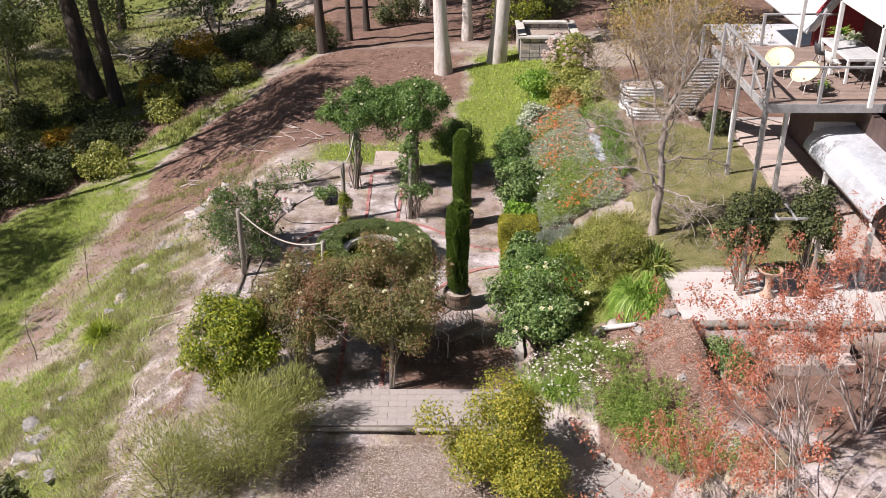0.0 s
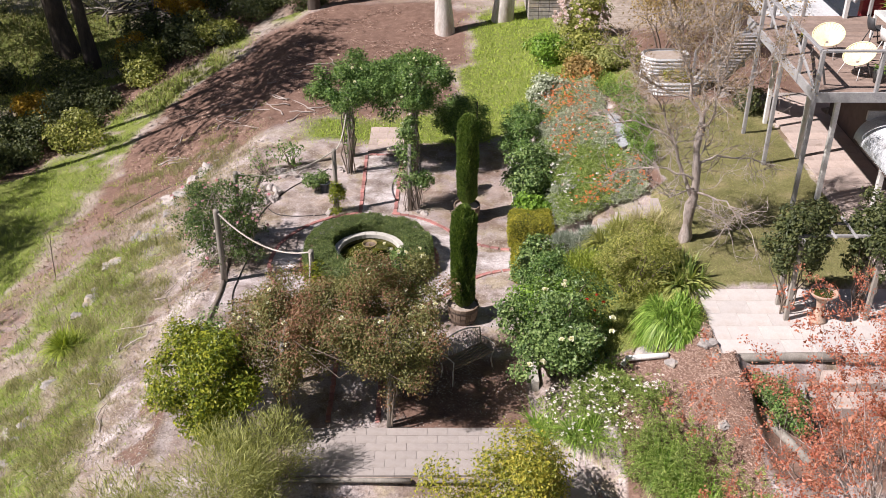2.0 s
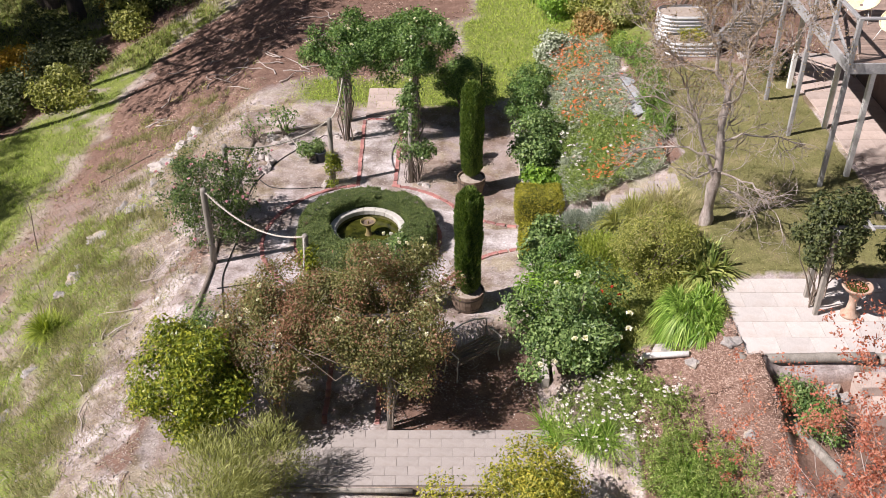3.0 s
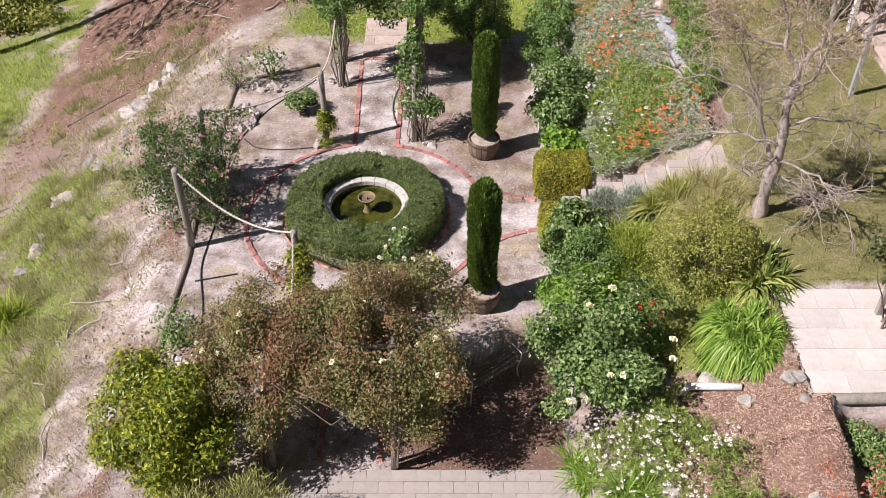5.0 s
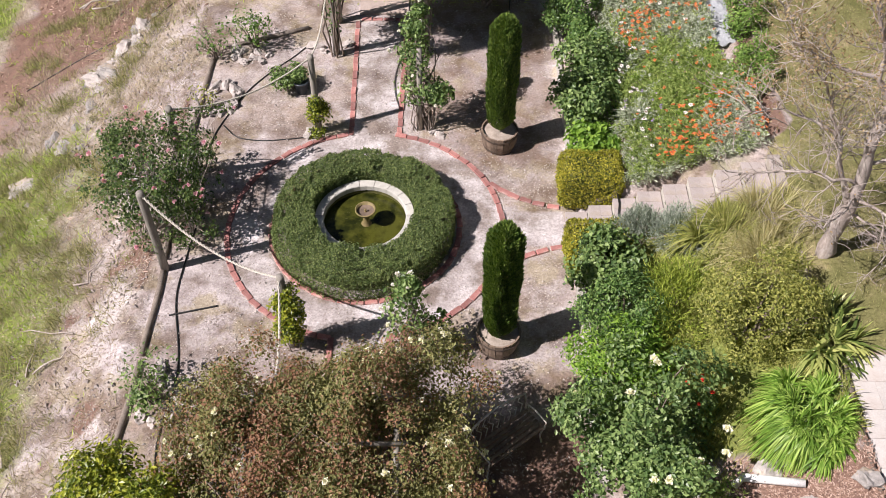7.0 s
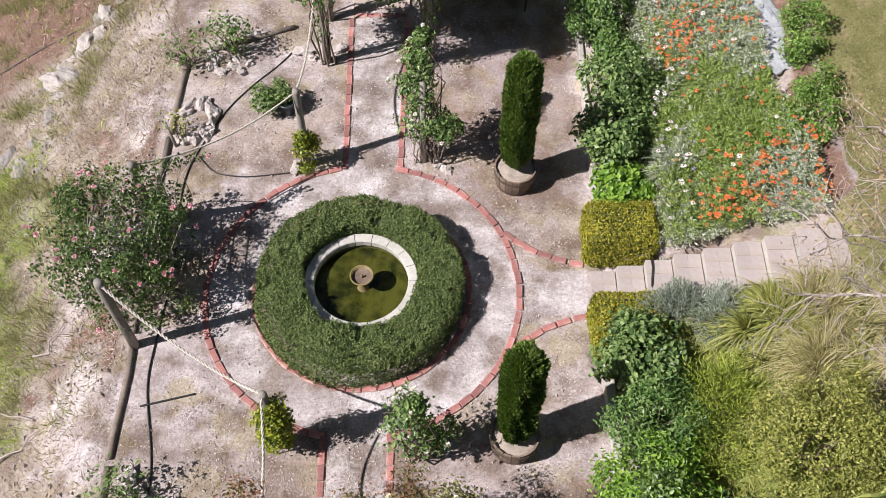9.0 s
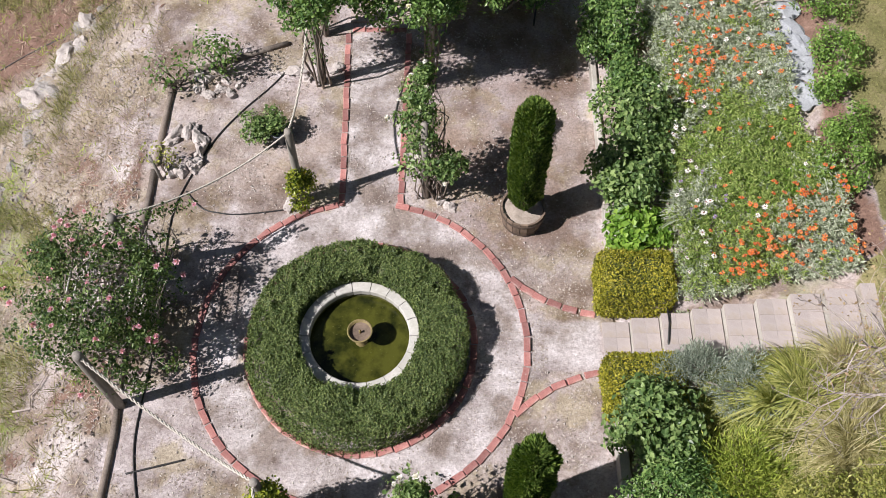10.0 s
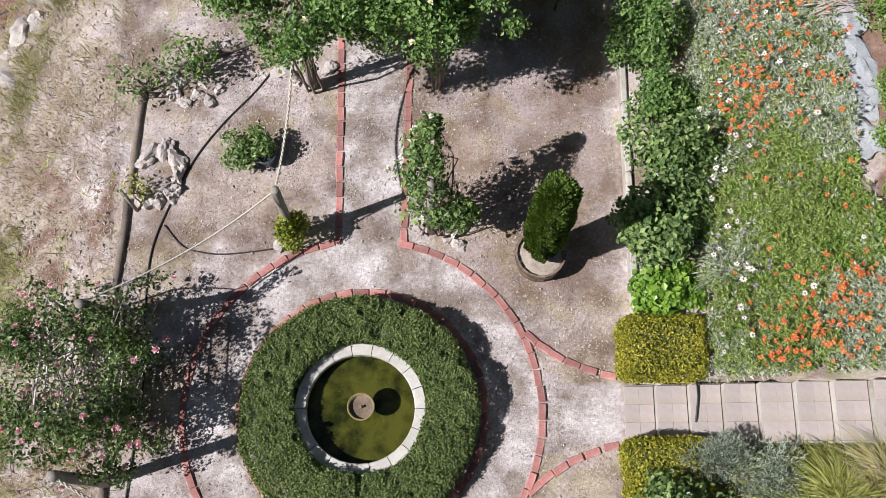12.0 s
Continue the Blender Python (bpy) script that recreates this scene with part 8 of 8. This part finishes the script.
BACK = [(3.75, 37.4, (0.8, 0.7, 0.6), 0.6, L_BRIGHT, "bright green shrub on the grassy bank"), (4.9, 36.6, (1.0, 1.0, 0.7), 0.6, L_OLIVE, "rough olive green shrub on the bank"),
        (5.6, 34.9, (0.9, 0.9, 0.6), 0.5, L_FEATHER, "soft grey green shrub beside the bed"), (4.6, 34.6, (0.7, 0.7, 0.5), 0.4, L_BROWNTW, "russet brown low shrub in the flower bed"),
        (3.4, 33.6, (0.8, 0.7, 0.45), 0.35, L_GREY, "silver grey shrub at the end of the bed"), (3.6, 47.5, (1.4, 1.2, 1.3), 1.2, L_CITRUS, "yellow green bush behind the stone planter")]
for i, (x, y, rad, lift, mat, lb) in enumerate(BACK):
    shrub("bank_shrub", x, y, zat(x, y) - 0.05, rad, lift, 3000, 0.11, mat, lb, "shrub", 240 + i, 0.15, 8, 0.35, 0.4)
for i, (x, y, h) in enumerate(((7.4, 35.6, 3.0), (8.3, 37.2, 3.6), (9.2, 34.8, 3.0), (8.4, 40.0, 3.4), (10.2, 38.6, 3.4))):
    limb_tree("russet_thicket", x, y, zat(x, y) - 0.1, "twiggy russet brown thicket with sparse olive leaves", "shrub", 260 + i,
              [((0.15 * math.cos(a), 0.15 * math.sin(a), 0), (0.5 * math.cos(a), 0.5 * math.sin(a), 1), h * 0.45, 0.035) for a in np.linspace(0, 5.2, 5)], 2, 3, M_BARK, L_OLIVE if i == 1 else L_BROWNTW, 0.09, 2600, 0.5, 0.4, ("stem", "twigwork"), tip_from=1, tuft=0.28, sides=5)

# ---- trees ----


def tall_tree(name, x, y, h, r, lean, mat, label, seed, crown, leafmat=L_GUMLEAF, n=5200, leaf=0.26, limbs=7, low_branch=()):
    """A tall straight trunk with high limbs and an open crown of leaf clumps."""
    rr = np.random.default_rng(seed)
    z = zat(x, y)
    ob = thing(name, x, y, z - 0.15, label, "tree")
    pts, rad = [], []
    for i in range(9):
        t = i / 8
        pts.append((lean[0] * t + 0.12 * math.sin(seed + t * 5) * t, lean[1] * t + 0.1 * math.cos(seed * 2 + t * 4) * t, h * t))
        rad.append(r * (1.28 - 0.28 * min(1, t * 12)) * (1 - 0.72 * t))
    part("trunk", geo("trunk", [tube(pts, rad, 14, cap=False)], mat, True), ob)
    cz, crx, crz = crown
    p, o = crown_points(n, (crx, crx, crz), rr, 0.45, 16, 0.3, 0.5, 1.6, seed, low=-0.7)
    p += np.array([lean[0], lean[1], cz])
    L = leaf * rr.uniform(0.6, 1.3, len(p))
    D = unit(len(p), rr) + np.array([0, 0, -0.35])
    part("crown", raw("crown", *blades(p, D, L, L * 0.3, rr), leafmat), ob)
    ends = [tuple(p[i]) for i in rr.integers(0, len(p), limbs)]
    part("limbs", geo("limbs", branches([pts[5 + i % 3] for i in range(limbs)], ends, r * 0.32, 0.03, rr, 0.25, 5, 6), mat, True), ob)
    for k, (z0, dx, dy, dz) in enumerate(low_branch):
        b = Vector(pts[0]).lerp(Vector(pts[-1]), z0 / h)
        part("low_branch", geo("low_branch", branches([tuple(b)], [tuple(b + Vector((dx, dy, dz)))], 0.10, 0.03, rr, 0.4, 6, 6), mat, True), ob)
    return ob


tall_tree("gum_tree", 0.03, 42.6, 15, 0.34, (-0.9, 0.6), M_GUM, "tall pale barked gum tree at the edge of the clearing", 301, (13.5, 3.2, 2.4))
tall_tree("gum_tree", 2.42, 43.7, 15, 0.38, (1.0, 0.3), M_GUM, "tall pale barked gum tree at the edge of the clearing", 302, (13.5, 3.2, 2.4))
tall_tree("gum_tree", 1.2, 48.0, 16, 0.24, (-0.4, 0.3), M_GUM, "slim pale barked gum tree in the woods", 303, (13.5, 3.0, 2.6))
tall_tree("dark_tree", -5.75, 46.5, 15, 0.24, (-0.7, 0.4), M_DARKBARK, "slim dark trunked tree at the wood's edge", 304, (11.5, 3.2, 2.8))
tall_tree("dark_tree", -4.6, 48.2, 14, 0.14, (-0.2, 0.2), M_DARKBARK, "thin dark trunked tree at the wood's edge", 305, (11, 2.6, 2.4))
tall_tree("dark_tree", -3.9, 50.3, 14, 0.15, (-0.3, 0.2), M_DARKBARK, "thin dark trunked tree at the wood's edge", 306, (11, 2.8, 2.4))
tall_tree("dark_tree", -17.3, 47.2, 14, 0.5, (-2.4, 1.5), M_DARKBARK, "thick leaning dark trunked tree beyond the ditch", 307, (11.5, 4.2, 3.2), n=7000, low_branch=((4.5, -4.5, 0.5, 1.0), (6, 2.5, -1, 1.5)))
tall_tree("dark_tree", -15.7, 45.7, 15, 0.30, (-1.7, 0.8), M_DARKBARK, "leaning dark trunked tree beyond the ditch", 308, (12, 3.6, 3.0), n=6000)
# The western ones are unseen, placed so their crowns shade track and ditch.
WOODS = [(-29, 27), (-29.5, 21.5), (-25, 40), (-23, 43), (-20.5, 37), (-33, 29), (-26, 44), (-31, 33), (-27.5, 37.5), (-19.6, 35), (-23, 52), (-9.5, 54), (-1, 54), (6.5, 55), (11, 52), (-13.5, 57), (3.5, 58), (-19, 58), (-6.5, 60), (14, 58), (-27, 60), (9, 60), (17, 50), (-33, 50)]
# Two unseen trees lean east so that their shade falls on the dirt.
SHADE_LEANERS = {(-20.5, 37), (-19.6, 35)}
for i, (x, y) in enumerate(WOODS):
    rw = np.random.default_rng(400 + i)
    tall_tree("woodland_tree", x, y, rw.uniform(14, 19), rw.uniform(0.16, 0.34), (4.0, 0.8) if (x, y) in SHADE_LEANERS else (rw.normal() * 0.8, rw.normal() * 0.8), M_DARKBARK if i % 3 else M_GUM,
              "tall woodland tree with a dark trunk and open crown" if i % 3 else "tall woodland tree with a pale trunk and open crown", 400 + i, (rw.uniform(12, 14.5), rw.uniform(3.4, 4.8), rw.uniform(2.8, 3.8)), n=4200, leaf=0.36)


def pale_woodland_tree(x, y, seed):
    limb_tree("small_gum", x, y, zat(x, y), "small many-branched tree with grey green leaves in the wood", "tree", seed, [((0, 0, 0), (0.3 * math.cos(k * 2.1), 0.3 * math.sin(k * 2.1), 1), 1.8, 0.07) for k in range(3)], 2, 3, M_BARK, L_GUMLEAF, 0.16, 3000, 0.55, 0.35, ("stem", "twigwork"), tip_from=1, tuft=0.4)


for i, (x, y) in enumerate(((-21.2, 47.5), (-22.5, 52), (-18.5, 52.5), (-12.5, 53.5), (-24.5, 48))):
    pale_woodland_tree(x, y, 450 + i)

# shrubs of the ditch and the wood's edge
DITCH = [(-17.0, 41.5, 0.9, L_AUTUMN, "ochre yellow flowering bush by the ditch"), (-12.3, 50.5, 1.4, L_AUTUMN, "ochre yellow flowering bush by the ditch"), (-14.2, 46.5, 0.9, L_AUTUMN, "ochre yellow flowering bush by the ditch"),
         (-13.6, 48.6, 1.0, L_DARKSHRUB, ""), (-10.3, 49.4, 1.3, L_DARKSHRUB, ""), (-11.6, 46.8, 1.0, L_DARKSHRUB, ""), (-13.0, 44.4, 1.0, L_OLIVE, ""), (-10.0, 45.8, 0.8, L_OLIVE, ""),
         (-14.6, 39.3, 0.8, L_FEATHER, "grey green twiggy bush beside the track"), (-16.2, 38.4, 1.3, L_DARKSHRUB, ""), (-17.6, 36.2, 1.6, L_DARKSHRUB, ""), (-15.0, 41.8, 1.1, L_DARKSHRUB, ""), (-18.2, 39.6, 1.4, L_DARKSHRUB, ""),
         (-19.0, 33.2, 1.4, L_DARKSHRUB, ""), (-18.6, 30.0, 1.1, L_DARKSHRUB, ""), (-16.4, 43.6, 1.2, L_DARKSHRUB, ""), (-8.2, 51.2, 1.3, L_DARKSHRUB, ""), (-6.6, 49.2, 0.9, L_BROWNTW, "brown twiggy bush at the wood's edge"), (-17.8, 28.0, 1.0, L_DARKSHRUB, ""), (-19.5, 44.0, 1.2, L_DARKSHRUB, ""), (-2.4, 52.0, 1.2, L_DARKSHRUB, ""), (5.6, 51.0, 1.5, L_DARKSHRUB, "")]
for i, (x, y, k, mat, lb) in enumerate(DITCH):
    shrub("ditch_shrub", x, y, zat(x, y) - 0.1, (k * 1.1, k, k * 0.75), k * 0.6, int(2400 * k), 0.14, mat, lb or "dark green scrubby bush in the shaded ditch", "shrub", 500 + i, 0.2, 8, 0.3, 0.4, stems=9, trunk=0.03)
rd = np.random.default_rng(77)
for i in range(26):
    t = i / 25 * 5
    a, b = DITCHLINE[int(min(t, 4.99))], DITCHLINE[int(min(t, 4.99)) + 1]
    f = t - int(min(t, 4.99))
    x, y, k = a[0] + (b[0] - a[0]) * f + rd.normal() * 0.9, a[1] + (b[1] - a[1]) * f + rd.normal() * 0.7, rd.uniform(0.6, 1.1)
    shrub("ditch_shrub", x, y, zat(x, y) - 0.1, (k * 1.2, k, k * 0.7), k * 0.5, int(2200 * k), 0.13, L_DARKSHRUB if i % 5 else L_OLIVE, "dark green scrubby bush in the shaded ditch" if i % 5 else "olive green scrubby bush in the shaded ditch", "shrub", 560 + i, 0.2, 8, 0.3, 0.4, stems=7, trunk=0.025)
for i, (x, y, k) in enumerate(((-9.9, 16.9, 0.8), (-11.0, 17.6, 0.9), (-9.0, 15.6, 0.6))):
    shrub("slope_shrub", x, y, zat(x, y) - 0.1, (k, k * 0.8, k * 0.5), k * 0.35, 2600, 0.11, L_DARKSHRUB, "low dark green scrub among rocks on the slope", "shrub", 540 + i, 0.14, 8, 0.3, 0.4)

pile = thing("branch_pile", -14.6, 51.5, zat(-14.6, 51.5), "heap of cut grey branches and logs", "wood pile")
rl = np.random.default_rng(9)
for i in range(70):
    a = rl.uniform(0, 6.28)
    q = np.array([rl.normal() * 1.3, rl.normal() * 0.7, 0])
    q[2] = max(0.08, 0.95 * math.exp(-(q[0] / 1.5) ** 2 - (q[1] / 0.9) ** 2) * rl.uniform(0.3, 1.1))
    d = np.array([math.cos(a), math.sin(a), rl.normal() * 0.25]) * rl.uniform(0.5, 1.1)
    part("branch", geo("branch", [tube([tuple(q - d), tuple(q + rl.normal(size=3) * 0.05), tuple(q + d)], [0.06, 0.055, 0.03], 6)], M_POST if i % 2 else M_DARKBARK, True), pile)
grass_patch("woodland_grass", 60000, -30, -9, 40, 60, lambda x, y: w_green(x, y) * 0.9, 0.3, 0.04, L_MIXG, "rough grass under the woodland trees", 56)
